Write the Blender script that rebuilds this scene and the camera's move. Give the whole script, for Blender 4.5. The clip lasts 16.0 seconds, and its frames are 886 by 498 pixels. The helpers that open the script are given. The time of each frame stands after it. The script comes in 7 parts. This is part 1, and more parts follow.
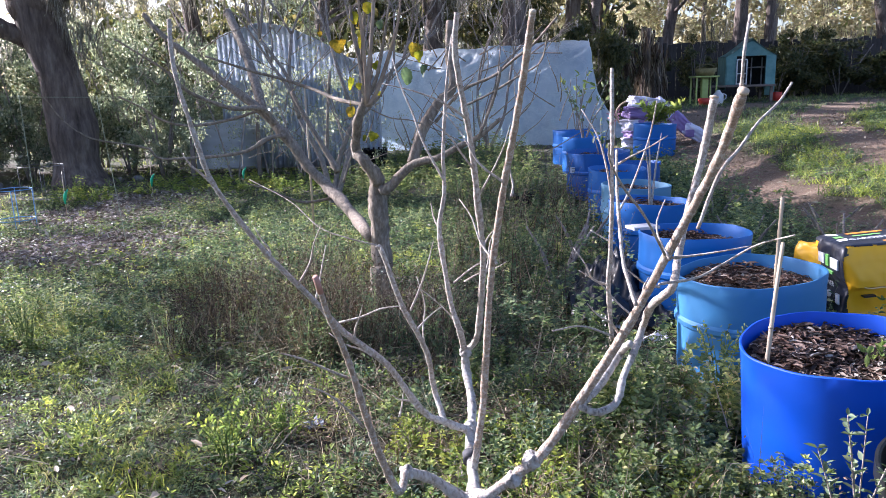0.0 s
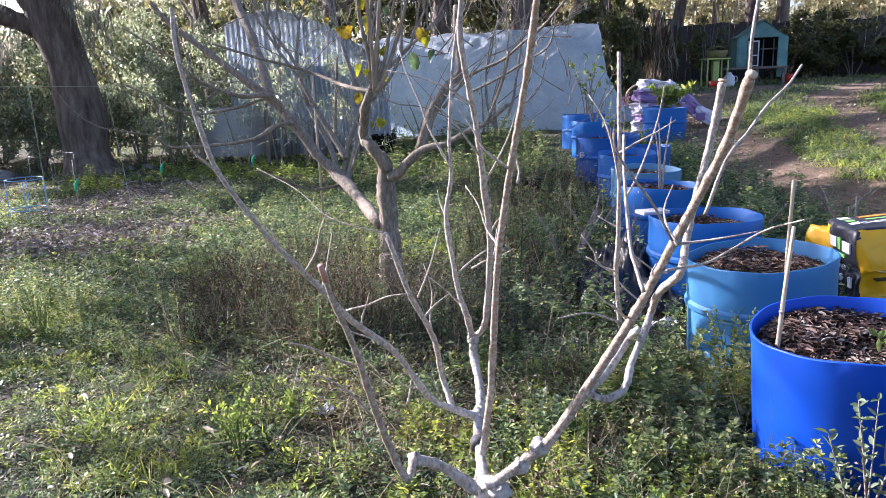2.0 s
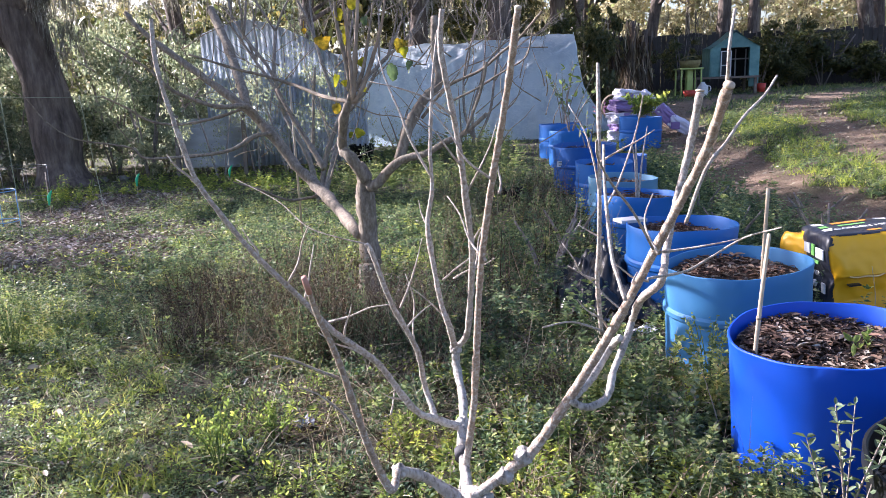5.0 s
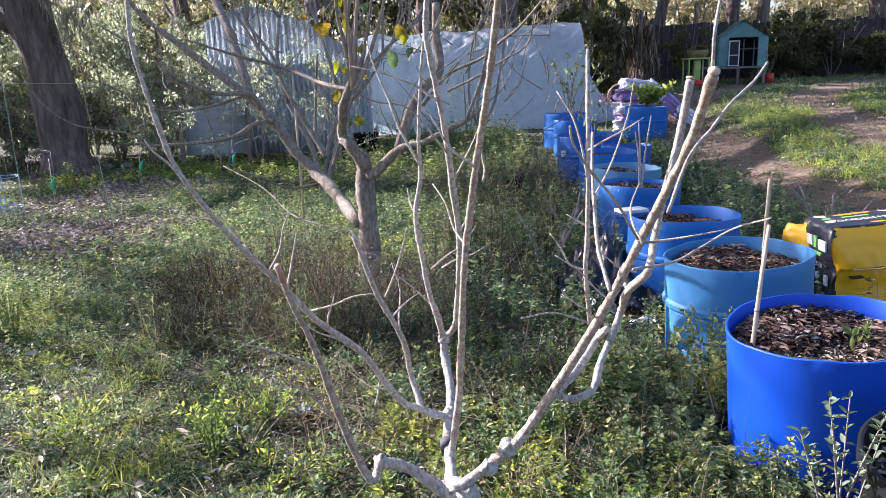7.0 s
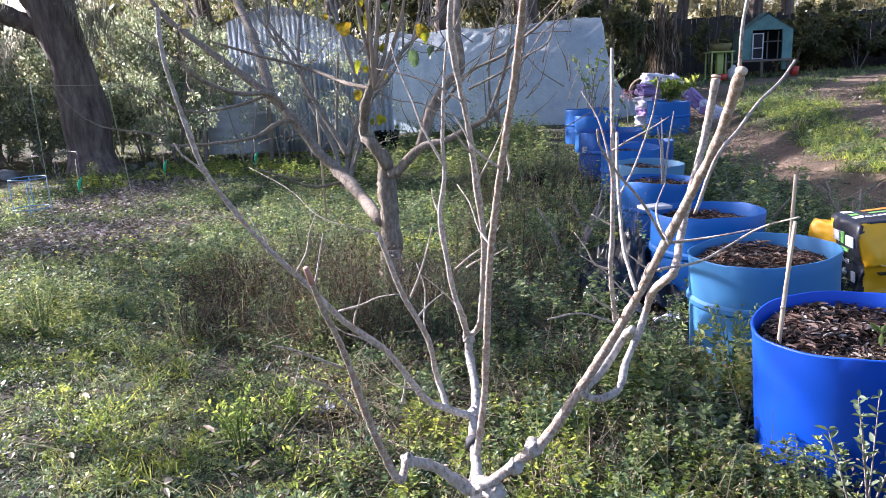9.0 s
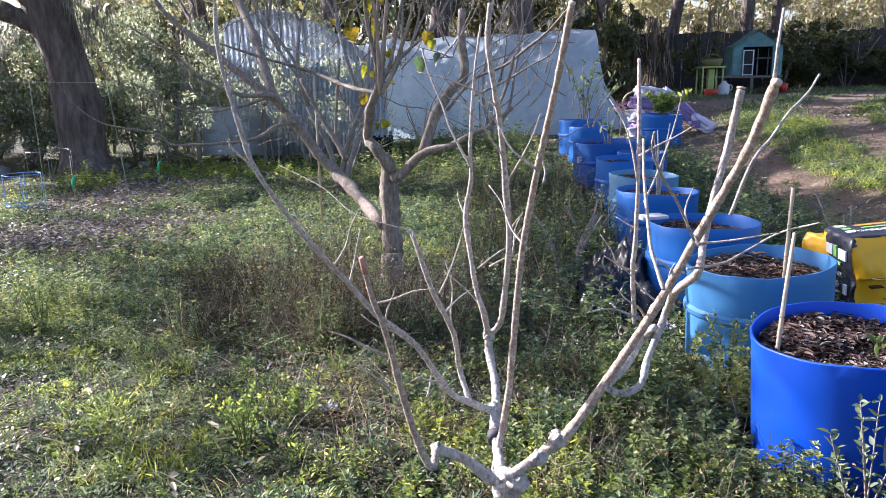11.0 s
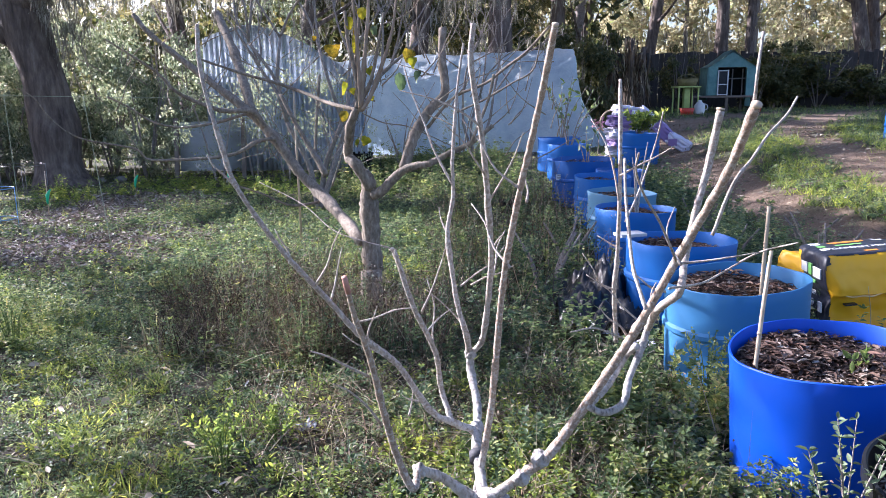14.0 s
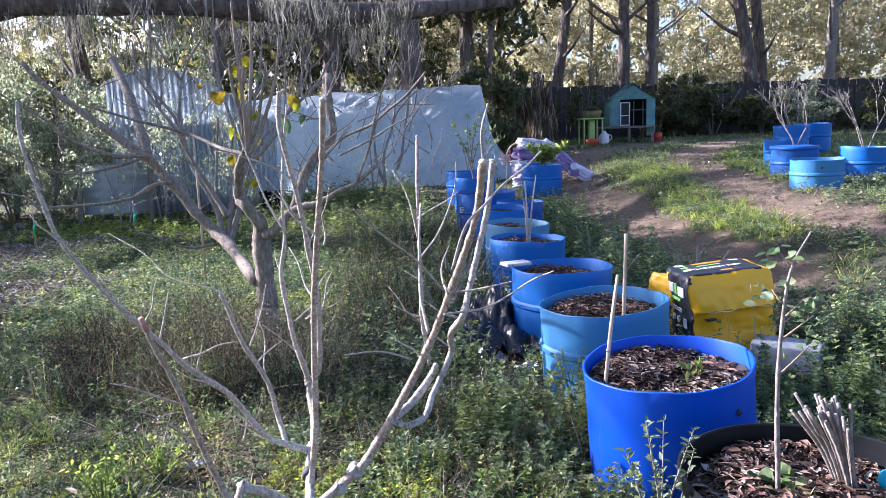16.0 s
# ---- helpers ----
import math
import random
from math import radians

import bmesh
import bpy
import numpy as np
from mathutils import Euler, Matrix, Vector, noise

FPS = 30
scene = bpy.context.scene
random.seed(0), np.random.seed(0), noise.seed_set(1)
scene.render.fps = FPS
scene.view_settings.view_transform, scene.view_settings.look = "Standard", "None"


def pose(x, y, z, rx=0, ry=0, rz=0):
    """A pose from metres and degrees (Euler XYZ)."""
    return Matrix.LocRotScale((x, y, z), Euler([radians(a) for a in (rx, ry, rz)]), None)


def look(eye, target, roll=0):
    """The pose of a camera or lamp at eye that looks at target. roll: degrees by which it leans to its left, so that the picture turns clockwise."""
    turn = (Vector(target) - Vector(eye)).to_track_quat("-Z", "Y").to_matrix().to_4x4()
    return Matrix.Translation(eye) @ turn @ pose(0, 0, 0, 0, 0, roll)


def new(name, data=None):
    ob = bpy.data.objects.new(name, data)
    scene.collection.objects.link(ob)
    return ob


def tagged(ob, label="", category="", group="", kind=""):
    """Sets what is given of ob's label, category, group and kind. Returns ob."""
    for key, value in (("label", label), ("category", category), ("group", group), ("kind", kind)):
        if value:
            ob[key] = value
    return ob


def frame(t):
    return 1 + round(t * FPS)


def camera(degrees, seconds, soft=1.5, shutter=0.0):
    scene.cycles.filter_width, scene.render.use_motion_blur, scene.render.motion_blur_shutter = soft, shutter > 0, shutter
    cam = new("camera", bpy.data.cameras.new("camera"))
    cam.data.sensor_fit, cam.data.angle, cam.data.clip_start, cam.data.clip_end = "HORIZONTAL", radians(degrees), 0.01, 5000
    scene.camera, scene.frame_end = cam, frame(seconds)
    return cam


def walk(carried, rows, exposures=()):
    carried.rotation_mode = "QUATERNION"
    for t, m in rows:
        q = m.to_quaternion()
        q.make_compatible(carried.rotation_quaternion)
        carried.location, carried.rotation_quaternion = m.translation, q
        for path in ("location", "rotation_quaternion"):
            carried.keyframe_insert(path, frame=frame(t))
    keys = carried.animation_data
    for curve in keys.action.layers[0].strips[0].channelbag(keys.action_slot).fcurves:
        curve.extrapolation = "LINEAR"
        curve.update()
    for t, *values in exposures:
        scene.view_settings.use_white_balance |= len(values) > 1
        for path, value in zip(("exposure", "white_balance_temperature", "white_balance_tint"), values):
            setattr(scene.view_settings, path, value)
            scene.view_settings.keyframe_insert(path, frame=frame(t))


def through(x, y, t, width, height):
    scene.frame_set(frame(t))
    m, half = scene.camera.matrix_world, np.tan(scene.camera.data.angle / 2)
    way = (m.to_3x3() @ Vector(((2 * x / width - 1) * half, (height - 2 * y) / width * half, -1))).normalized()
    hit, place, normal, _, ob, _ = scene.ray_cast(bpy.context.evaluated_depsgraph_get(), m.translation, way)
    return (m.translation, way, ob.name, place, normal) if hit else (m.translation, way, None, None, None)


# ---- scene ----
cam = camera(62.7, 16.0, soft=0.5)
PATH = [
    (0, (0.188, 0.315, 1.244), (0.103, 2.266, 0.815), -1.7),
    (0.5, (0.192, 0.317, 1.249), (0.102, 2.267, 0.815), -1.8),
    (1, (0.194, 0.316, 1.248), (0.097, 2.263, 0.801), -2.0),
    (1.5, (0.195, 0.318, 1.248), (0.09, 2.262, 0.791), -2.2),
    (2, (0.193, 0.319, 1.245), (0.08, 2.261, 0.779), -2.3),
    (2.5, (0.195, 0.315, 1.246), (0.08, 2.256, 0.778), -2.4),
    (3, (0.195, 0.321, 1.248), (0.081, 2.263, 0.783), -2.4),
    (3.5, (0.196, 0.317, 1.249), (0.091, 2.261, 0.792), -2.4),
    (4, (0.195, 0.318, 1.248), (0.112, 2.266, 0.8), -2.5),
    (4.5, (0.183, 0.318, 1.247), (0.126, 2.269, 0.808), -2.6),
    (6.8, (0.22, 0.325, 1.246), (0.158, 2.268, 0.775), -1.9),
    (7, (0.218, 0.335, 1.241), (0.148, 2.278, 0.77), -2.1),
    (7.5, (0.218, 0.33, 1.244), (0.124, 2.27, 0.768), -2.4),
    (8, (0.219, 0.323, 1.244), (0.108, 2.262, 0.767), -2.6),
    (8.5, (0.219, 0.32, 1.244), (0.1, 2.259, 0.765), -2.7),
    (9, (0.212, 0.33, 1.248), (0.085, 2.268, 0.771), -2.8),
    (11.3, (0.143, 0.279, 1.244), (0.058, 2.224, 0.786), -0.9),
    (11.5, (0.143, 0.28, 1.239), (0.062, 2.225, 0.78), -0.7),
    (12, (0.134, 0.287, 1.241), (0.066, 2.235, 0.792), -0.3),
    (12.5, (0.134, 0.287, 1.248), (0.071, 2.238, 0.811), -0.2),
    (13, (0.137, 0.287, 1.252), (0.078, 2.241, 0.826), -0.3),
    (13.5, (0.14, 0.288, 1.251), (0.09, 2.243, 0.831), -0.4),
    (14, (0.14, 0.286, 1.248), (0.107, 2.242, 0.832), -0.7),
    (14.5, (0.146, 0.271, 1.258), (0.133, 2.229, 0.852), -0.9),
    (15, (0.205, 0.231, 1.272), (0.227, 2.194, 0.888), -1.2),
    (15.5, (0.245, 0.191, 1.276), (0.314, 2.157, 0.917), -1.5),
    (16, (0.331, 0.119, 1.283), (0.501, 2.084, 0.951), -1.9),
]
walk(cam, [(t, look(eye, target, roll)) for t, eye, target, roll in PATH], exposures=((0, 1.78, 5620, 25), (0.5, 1.75, 5420, 25), (1, 1.79, 5540, 25), (2.6, 1.84, 5860, 25), (9, 1.84, 5820, 25), (11.5, 1.80, 5740, 25), (12.2, 1.82, 5640, 25), (14.5, 1.82, 5580, 25), (15.5, 1.80, 5540, 25), (16, 1.85, 5480, 25)))

# ---- sky, sun, exposure ----
SUN = Vector((-0.80, 0.42, 0.43)).normalized()
world = bpy.data.worlds.new("world")
scene.world = world
world.use_nodes = True
wn = world.node_tree
sky = wn.nodes.new("ShaderNodeTexSky")
sky.sky_type = "NISHITA"
sky.sun_disc = False
sky.sun_elevation = math.asin(SUN.z)
sky.sun_rotation = math.atan2(SUN.x, SUN.y)
sky.air_density, sky.dust_density = 1.0, 2.0
wn.links.new(sky.outputs[0], wn.nodes["Background"].inputs[0])
wn.nodes["Background"].inputs[1].default_value = 0.075
sun_data = bpy.data.lights.new("sun", "SUN")
sun_data.energy, sun_data.angle, sun_data.color = 5.0, radians(0.6), (1.0, 0.94, 0.84)
sun = new("sun", sun_data)
sun.matrix_world = look((0, 0, 30), Vector((0, 0, 30)) - SUN)

# ---- materials ----
def material(name):
    m = bpy.data.materials.new(name)
    m.use_nodes = True
    return m, m.node_tree, m.node_tree.nodes["Principled BSDF"]


def ramp(nt, source, stops):
    r = nt.nodes.new("ShaderNodeValToRGB")
    while len(r.color_ramp.elements) < len(stops):
        r.color_ramp.elements.new(0.5)
    for e, (p, c) in zip(r.color_ramp.elements, stops):
        e.position, e.color = p, (*c, 1)
    nt.links.new(source, r.inputs[0])
    return r.outputs[0]


def noise_tex(nt, scale, detail=6, rough=0.6, stretch=None):
    n = nt.nodes.new("ShaderNodeTexNoise")
    n.inputs["Scale"].default_value, n.inputs["Detail"].default_value, n.inputs["Roughness"].default_value = scale, detail, rough
    co = nt.nodes.new("ShaderNodeTexCoord")
    if stretch:
        mp = nt.nodes.new("ShaderNodeMapping")
        mp.inputs["Scale"].default_value = stretch
        nt.links.new(co.outputs["Object"], mp.inputs[0])
        nt.links.new(mp.outputs[0], n.inputs["Vector"])
    else:
        nt.links.new(co.outputs["Object"], n.inputs["Vector"])
    return n.outputs["Fac"]


def mixc(nt, fac, a, b, mode="MIX"):
    m = nt.nodes.new("ShaderNodeMix")
    m.data_type, m.blend_type = "RGBA", mode
    for sock, v in ((m.inputs[0], fac), (m.inputs[6], a), (m.inputs[7], b)):
        if isinstance(v, (int, float)):
            sock.default_value = v
        elif isinstance(v, tuple):
            sock.default_value = (*v, 1)
        else:
            nt.links.new(v, sock)
    return m.outputs[2]


def bump(nt, bsdf, height, strength, distance=0.01):
    b = nt.nodes.new("ShaderNodeBump")
    b.inputs["Strength"].default_value, b.inputs["Distance"].default_value = strength, distance
    nt.links.new(height, b.inputs["Height"])
    nt.links.new(b.outputs[0], bsdf.inputs["Normal"])


def plain(name, stops, scale=8, rough=0.7, bump_strength=0.3, stretch=None, metal=0.0, dist=0.01):
    """A surface whose colour wanders through stops by noise at two scales, with relief."""
    m, nt, b = material(name)
    n1 = noise_tex(nt, scale, 8, 0.65, stretch)
    n2 = noise_tex(nt, scale * 0.17, 3, 0.5)
    c = ramp(nt, n1, stops)
    shade = ramp(nt, n2, [(0.3, (0.72, 0.72, 0.72)), (0.7, (1, 1, 1))])
    nt.links.new(mixc(nt, 1.0, c, shade, "MULTIPLY"), b.inputs["Base Color"])
    b.inputs["Roughness"].default_value, b.inputs["Metallic"].default_value = rough, metal
    if bump_strength:
        bump(nt, b, n1, bump_strength, dist)
    return m


def leafy(name, stops, glow=0.4, rough=0.5, tint=1.3, warm=(1.3, 1.12, 0.72), gloss=0.22, through=0.7, clump=0.0):
    """Thin plant matter: every leaf takes its own colour, and lets light through."""
    m, nt, b = material(name)
    g = nt.nodes.new("ShaderNodeNewGeometry")
    c = ramp(nt, g.outputs["Random Per Island"], stops)
    n = noise_tex(nt, 1.3, 3)
    c = mixc(nt, 1.0, c, ramp(nt, n, [(0.35, (0.72, 0.78, 0.66)), (0.68, (1.0, 1.0, 1.0))]), "MULTIPLY")
    hue = noise_tex(nt, 2.4, 4, 0.6)
    c = mixc(nt, ramp(nt, hue, [(0.46, (0, 0, 0)), (0.58, (0.9, 0.9, 0.9))]), c, mixc(nt, 1.0, c, warm, "MULTIPLY"))
    # Cool shade and warm sun dappled into the colour; blotches on yellow leaves.
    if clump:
        dapple = noise_tex(nt, clump, 4, 0.65)
        c = mixc(nt, 1.0, c, ramp(nt, dapple, [(0.35, (0.42, 0.50, 0.54)), (0.5, (0.90, 0.92, 0.90)), (0.65, (1.65, 1.48, 1.10))]), "MULTIPLY")
    nt.links.new(c, b.inputs["Base Color"])
    b.inputs["Roughness"].default_value = rough
    b.inputs["Specular IOR Level"].default_value = gloss
    t = nt.nodes.new("ShaderNodeBsdfTranslucent")
    nt.links.new(mixc(nt, 1.0, c, (tint, tint, tint * through), "MULTIPLY"), t.inputs[0])
    mx = nt.nodes.new("ShaderNodeMixShader")
    mx.inputs[0].default_value = glow
    nt.links.new(b.outputs[0], mx.inputs[1])
    nt.links.new(t.outputs[0], mx.inputs[2])
    nt.links.new(mx.outputs[0], nt.nodes["Material Output"].inputs[0])
    return m


def plastic(name, colour, rough=0.35, scuff=0.25):
    m, nt, b = material(name)
    n1 = noise_tex(nt, 6, 6, 0.7)
    n2 = noise_tex(nt, 40, 4, 0.7, (1, 1, 0.12))
    dusty = tuple(min(1, c * 0.8 + 0.045) for c in colour)
    c = mixc(nt, ramp(nt, n1, [(0.48, (0, 0, 0)), (0.8, (scuff, scuff, scuff))]), colour, dusty)
    c = mixc(nt, ramp(nt, n2, [(0.66, (0, 0, 0)), (0.72, (scuff, scuff, scuff))]), c, dusty)
    nt.links.new(c, b.inputs["Base Color"])
    nt.links.new(ramp(nt, n1, [(0.3, (rough,) * 3), (0.7, (rough + 0.2,) * 3)]), b.inputs["Roughness"])
    bump(nt, b, n1, 0.08, 0.01)
    return m


MAT = {
    "bark_grey": plain("bark_grey", [(0.25, (0.12, 0.10, 0.085)), (0.45, (0.26, 0.22, 0.19)), (0.6, (0.37, 0.325, 0.29)), (0.75, (0.52, 0.485, 0.45))], 70, 0.9, 0.8, (1, 1, 0.5), 0.0, 0.008),
    "bark_tan": plain("bark_tan", [(0.25, (0.22, 0.15, 0.10)), (0.5, (0.36, 0.27, 0.19)), (0.8, (0.48, 0.39, 0.30))], 45, 0.75, 0.3, (1, 1, 0.35)),
    "bark_white": plain("bark_white", [(0.32, (0.14, 0.12, 0.105)), (0.44, (0.41, 0.37, 0.325)), (0.58, (0.55, 0.52, 0.48)), (0.8, (0.72, 0.70, 0.66))], 110, 0.9, 0.8, (1, 1, 0.6), 0.0, 0.005),
    "bark_dark": plain("bark_dark", [(0.3, (0.06, 0.046, 0.038)), (0.5, (0.17, 0.13, 0.108)), (0.65, (0.27, 0.22, 0.185)), (0.8, (0.40, 0.34, 0.295))], 11, 0.95, 1.0, (1, 1, 0.22), 0.0, 0.09),
    "bark_brown": plain("bark_brown", [(0.25, (0.11, 0.086, 0.062)), (0.45, (0.23, 0.185, 0.138)), (0.6, (0.35, 0.29, 0.225)), (0.75, (0.52, 0.455, 0.38))], 60, 0.9, 0.9, (1, 1, 0.45), 0.0, 0.01),
    "cut_wood": plain("cut_wood", [(0.3, (0.50, 0.36, 0.22)), (0.7, (0.74, 0.62, 0.46))], 60, 0.8, 0.2),
    "cut_red": plain("cut_red", [(0.3, (0.42, 0.20, 0.15)), (0.7, (0.56, 0.32, 0.25))], 50, 0.8, 0.2),
    "bamboo": plain("bamboo", [(0.3, (0.45, 0.33, 0.20)), (0.7, (0.66, 0.54, 0.38))], 40, 0.55, 0.1, (1, 1, 0.1)),
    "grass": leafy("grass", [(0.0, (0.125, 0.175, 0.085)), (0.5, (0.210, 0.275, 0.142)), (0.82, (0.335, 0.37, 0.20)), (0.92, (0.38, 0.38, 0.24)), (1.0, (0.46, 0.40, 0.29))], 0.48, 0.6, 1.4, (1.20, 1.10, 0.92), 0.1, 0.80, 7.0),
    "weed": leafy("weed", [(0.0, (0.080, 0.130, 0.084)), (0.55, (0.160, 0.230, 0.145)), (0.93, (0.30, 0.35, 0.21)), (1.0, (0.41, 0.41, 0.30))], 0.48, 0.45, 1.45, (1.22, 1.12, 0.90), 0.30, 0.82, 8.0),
    # Lime green of fresh growth; also paints sunlight onto weeds and grass.
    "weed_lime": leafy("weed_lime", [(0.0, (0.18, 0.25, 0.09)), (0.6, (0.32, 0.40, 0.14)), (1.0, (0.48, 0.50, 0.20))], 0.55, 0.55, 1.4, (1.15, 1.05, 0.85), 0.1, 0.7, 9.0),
    "silver_leaf": leafy("silver_leaf", [(0.0, (0.13, 0.18, 0.12)), (0.6, (0.21, 0.27, 0.18)), (1.0, (0.36, 0.40, 0.29))], 0.35, 0.5, 1.2, (1.05, 1.0, 0.9)),
    "dead": leafy("dead", [(0.0, (0.06, 0.042, 0.034)), (0.4, (0.14, 0.098, 0.076)), (0.72, (0.27, 0.20, 0.155)), (1.0, (0.56, 0.48, 0.39))], 0.15, 0.8, 1.0, (1.12, 1.0, 0.9)),
    "litter": leafy("litter", [(0.0, (0.12, 0.088, 0.078)), (0.5, (0.28, 0.215, 0.19)), (0.85, (0.46, 0.375, 0.34)), (1.0, (0.64, 0.58, 0.55))], 0.1, 0.75, 1.0, (0.9, 0.95, 1.05)),
    "chips": leafy("chips", [(0.0, (0.06, 0.034, 0.026)), (0.35, (0.16, 0.085, 0.06)), (0.65, (0.28, 0.16, 0.115)), (0.88, (0.42, 0.29, 0.22)), (1.0, (0.56, 0.47, 0.40))], 0.03, 0.8, 1.0, (1.0, 1.0, 1.0)),
    "leaf_mulch": leafy("leaf_mulch", [(0.0, (0.035, 0.024, 0.02)), (0.3, (0.085, 0.055, 0.046)), (0.55, (0.17, 0.10, 0.08)), (0.8, (0.28, 0.19, 0.16)), (0.93, (0.42, 0.34, 0.31)), (1.0, (0.55, 0.51, 0.49))], 0.03, 0.7, 1.0, (1.1, 1.0, 0.95)),
    # Darker copy of the dead stalks, with shade put into the colour.
    "dead_shaded": leafy("dead_shaded", [(0.0, (0.025, 0.019, 0.018)), (0.5, (0.07, 0.052, 0.046)), (0.85, (0.14, 0.108, 0.09)), (1.0, (0.36, 0.31, 0.25))], 0.15, 0.8, 1.0),
    "straw": leafy("straw", [(0.0, (0.16, 0.12, 0.09)), (0.5, (0.30, 0.245, 0.19)), (1.0, (0.52, 0.45, 0.36))], 0.15, 0.8, 1.0, (1, 1, 1)),
    "shrub_leaf": leafy("shrub_leaf", [(0.0, (0.12, 0.155, 0.11)), (0.6, (0.26, 0.295, 0.215)), (0.85, (0.36, 0.37, 0.28)), (1.0, (0.60, 0.60, 0.52))], 0.5, 0.13, 1.6, (1.15, 1.05, 0.92), 1.0, 0.9),
    # Paler copy of shrub_leaf that paints sun glints into leaf colour.
    "shrub_light": leafy("shrub_light", [(0.0, (0.20, 0.24, 0.175)), (0.5, (0.37, 0.41, 0.30)), (0.85, (0.40, 0.42, 0.32)), (1.0, (0.64, 0.64, 0.56))], 0.5, 0.13, 1.6, (1.15, 1.05, 0.92), 1.0, 0.9),
    "oak_leaf": leafy("oak_leaf", [(0.0, (0.06, 0.08, 0.046)), (0.6, (0.12, 0.135, 0.07)), (1.0, (0.25, 0.225, 0.125))], 0.45, 0.35, 1.3, (1.2, 1.05, 0.8), 0.5),
    # Warm pale gold paints hazy sunlight into the far leaves.
    "sunlit_gold_leaf": leafy("sunlit_gold_leaf", [(0.0, (0.36, 0.31, 0.22)), (0.5, (0.58, 0.52, 0.39)), (0.85, (0.74, 0.68, 0.55)), (1.0, (0.40, 0.46, 0.22))], 0.6, 0.8, 1.15, (1.05, 1.0, 0.92), 0.2, 0.9),
    "moss": leafy("moss", [(0.0, (0.15, 0.135, 0.115)), (0.5, (0.28, 0.255, 0.22)), (1.0, (0.46, 0.43, 0.39))], 0.4, 0.9, 1.1, (1, 1, 1), 0.2, 0.95),
    "yellow_leaf": leafy("yellow_leaf", [(0.0, (0.30, 0.33, 0.035)), (0.45, (0.44, 0.42, 0.04)), (0.8, (0.36, 0.36, 0.05)), (1.0, (0.42, 0.26, 0.035))], 0.5, 0.5, 1.25, (1.0, 0.85, 0.8), 0.2, 0.7, 22.0),
    "rust_leaf": leafy("rust_leaf", [(0.0, (0.10, 0.07, 0.02)), (0.35, (0.32, 0.24, 0.03)), (0.6, (0.44, 0.38, 0.04)), (1.0, (0.46, 0.42, 0.05))], 0.5, 0.5, 1.25, (1.0, 0.85, 0.8), 0.2, 0.7, 45.0),
    "soil": plain("soil", [(0.3, (0.03, 0.022, 0.016)), (0.7, (0.085, 0.06, 0.042))], 30, 0.95, 0.6),
    "black_plastic": plain("black_plastic", [(0.3, (0.012, 0.012, 0.014)), (0.7, (0.03, 0.03, 0.034))], 10, 0.3, 0.4),
    "pot_black": plain("pot_black", [(0.3, (0.006, 0.007, 0.008)), (0.7, (0.018, 0.019, 0.021))], 12, 0.45, 0.1),
    "steel": plain("steel", [(0.3, (0.60, 0.66, 0.74)), (0.6, (0.82, 0.86, 0.91)), (0.85, (0.58, 0.55, 0.53))], 3, 0.4, 0.05, (1, 1, 0.4), 0.1),
    "dull_sheet": plain("dull_sheet", [(0.3, (0.50, 0.54, 0.58)), (0.55, (0.66, 0.69, 0.72)), (0.8, (0.74, 0.75, 0.76))], 4, 0.5, 0.2, (0.3, 1, 1)),
    "grey_board": plain("grey_board", [(0.3, (0.52, 0.53, 0.55)), (0.7, (0.70, 0.70, 0.70))], 10, 0.8, 0.2),
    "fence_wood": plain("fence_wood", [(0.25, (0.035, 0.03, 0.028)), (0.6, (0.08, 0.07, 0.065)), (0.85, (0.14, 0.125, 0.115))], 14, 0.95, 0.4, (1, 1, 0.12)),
    "old_wood": plain("old_wood", [(0.25, (0.13, 0.10, 0.08)), (0.7, (0.28, 0.23, 0.19))], 14, 0.9, 0.4, (0.2, 1, 1)),
    "white_paint": plain("white_paint", [(0.3, (0.62, 0.64, 0.66)), (0.7, (0.80, 0.80, 0.79))], 10, 0.5, 0.1),
    "lime_paint": plain("lime_paint", [(0.3, (0.40, 0.52, 0.14)), (0.7, (0.52, 0.62, 0.20))], 12, 0.5, 0.1),
    "wicker": plain("wicker", [(0.3, (0.16, 0.13, 0.05)), (0.7, (0.34, 0.29, 0.12))], 60, 0.8, 0.5),
    "red_plastic": plastic("red_plastic", (0.55, 0.05, 0.03)),
    "teal_sheet": plain("teal_sheet", [(0.3, (0.09, 0.25, 0.25)), (0.7, (0.20, 0.40, 0.38))], 5, 0.6, 0.5),
    "dark_void": plain("dark_void", [(0.3, (0.02, 0.025, 0.03)), (0.7, (0.05, 0.055, 0.06))], 10, 0.9, 0.1),
    "yellow_bag": plastic("yellow_bag", (0.92, 0.475, 0.008), 0.3, 0.15),
    "bag_black": plastic("bag_black", (0.018, 0.02, 0.03), 0.3, 0.1),
    "bag_white": plastic("bag_white", (0.66, 0.64, 0.74), 0.35, 0.2),
    "bag_purple": plastic("bag_purple", (0.27, 0.18, 0.40), 0.4, 0.2),
    "bag_seam": plastic("bag_seam", (0.86, 0.62, 0.30), 0.35, 0.1),
    "print_green": plastic("print_green", (0.20, 0.52, 0.12), 0.35, 0.1),
    "print_white": plain("print_white", [(0.3, (0.75, 0.76, 0.78)), (0.7, (0.82, 0.82, 0.82))], 10, 0.5, 0),
    "print_orange": plain("print_orange", [(0.3, (0.75, 0.25, 0.02)), (0.7, (0.8, 0.30, 0.03))], 10, 0.5, 0),
    "pink_flower": leafy("pink_flower", [(0.0, (0.50, 0.20, 0.42)), (1.0, (0.70, 0.45, 0.62))], 0.4),
    "wire_blue": plastic("wire_blue", (0.16, 0.36, 0.62)),
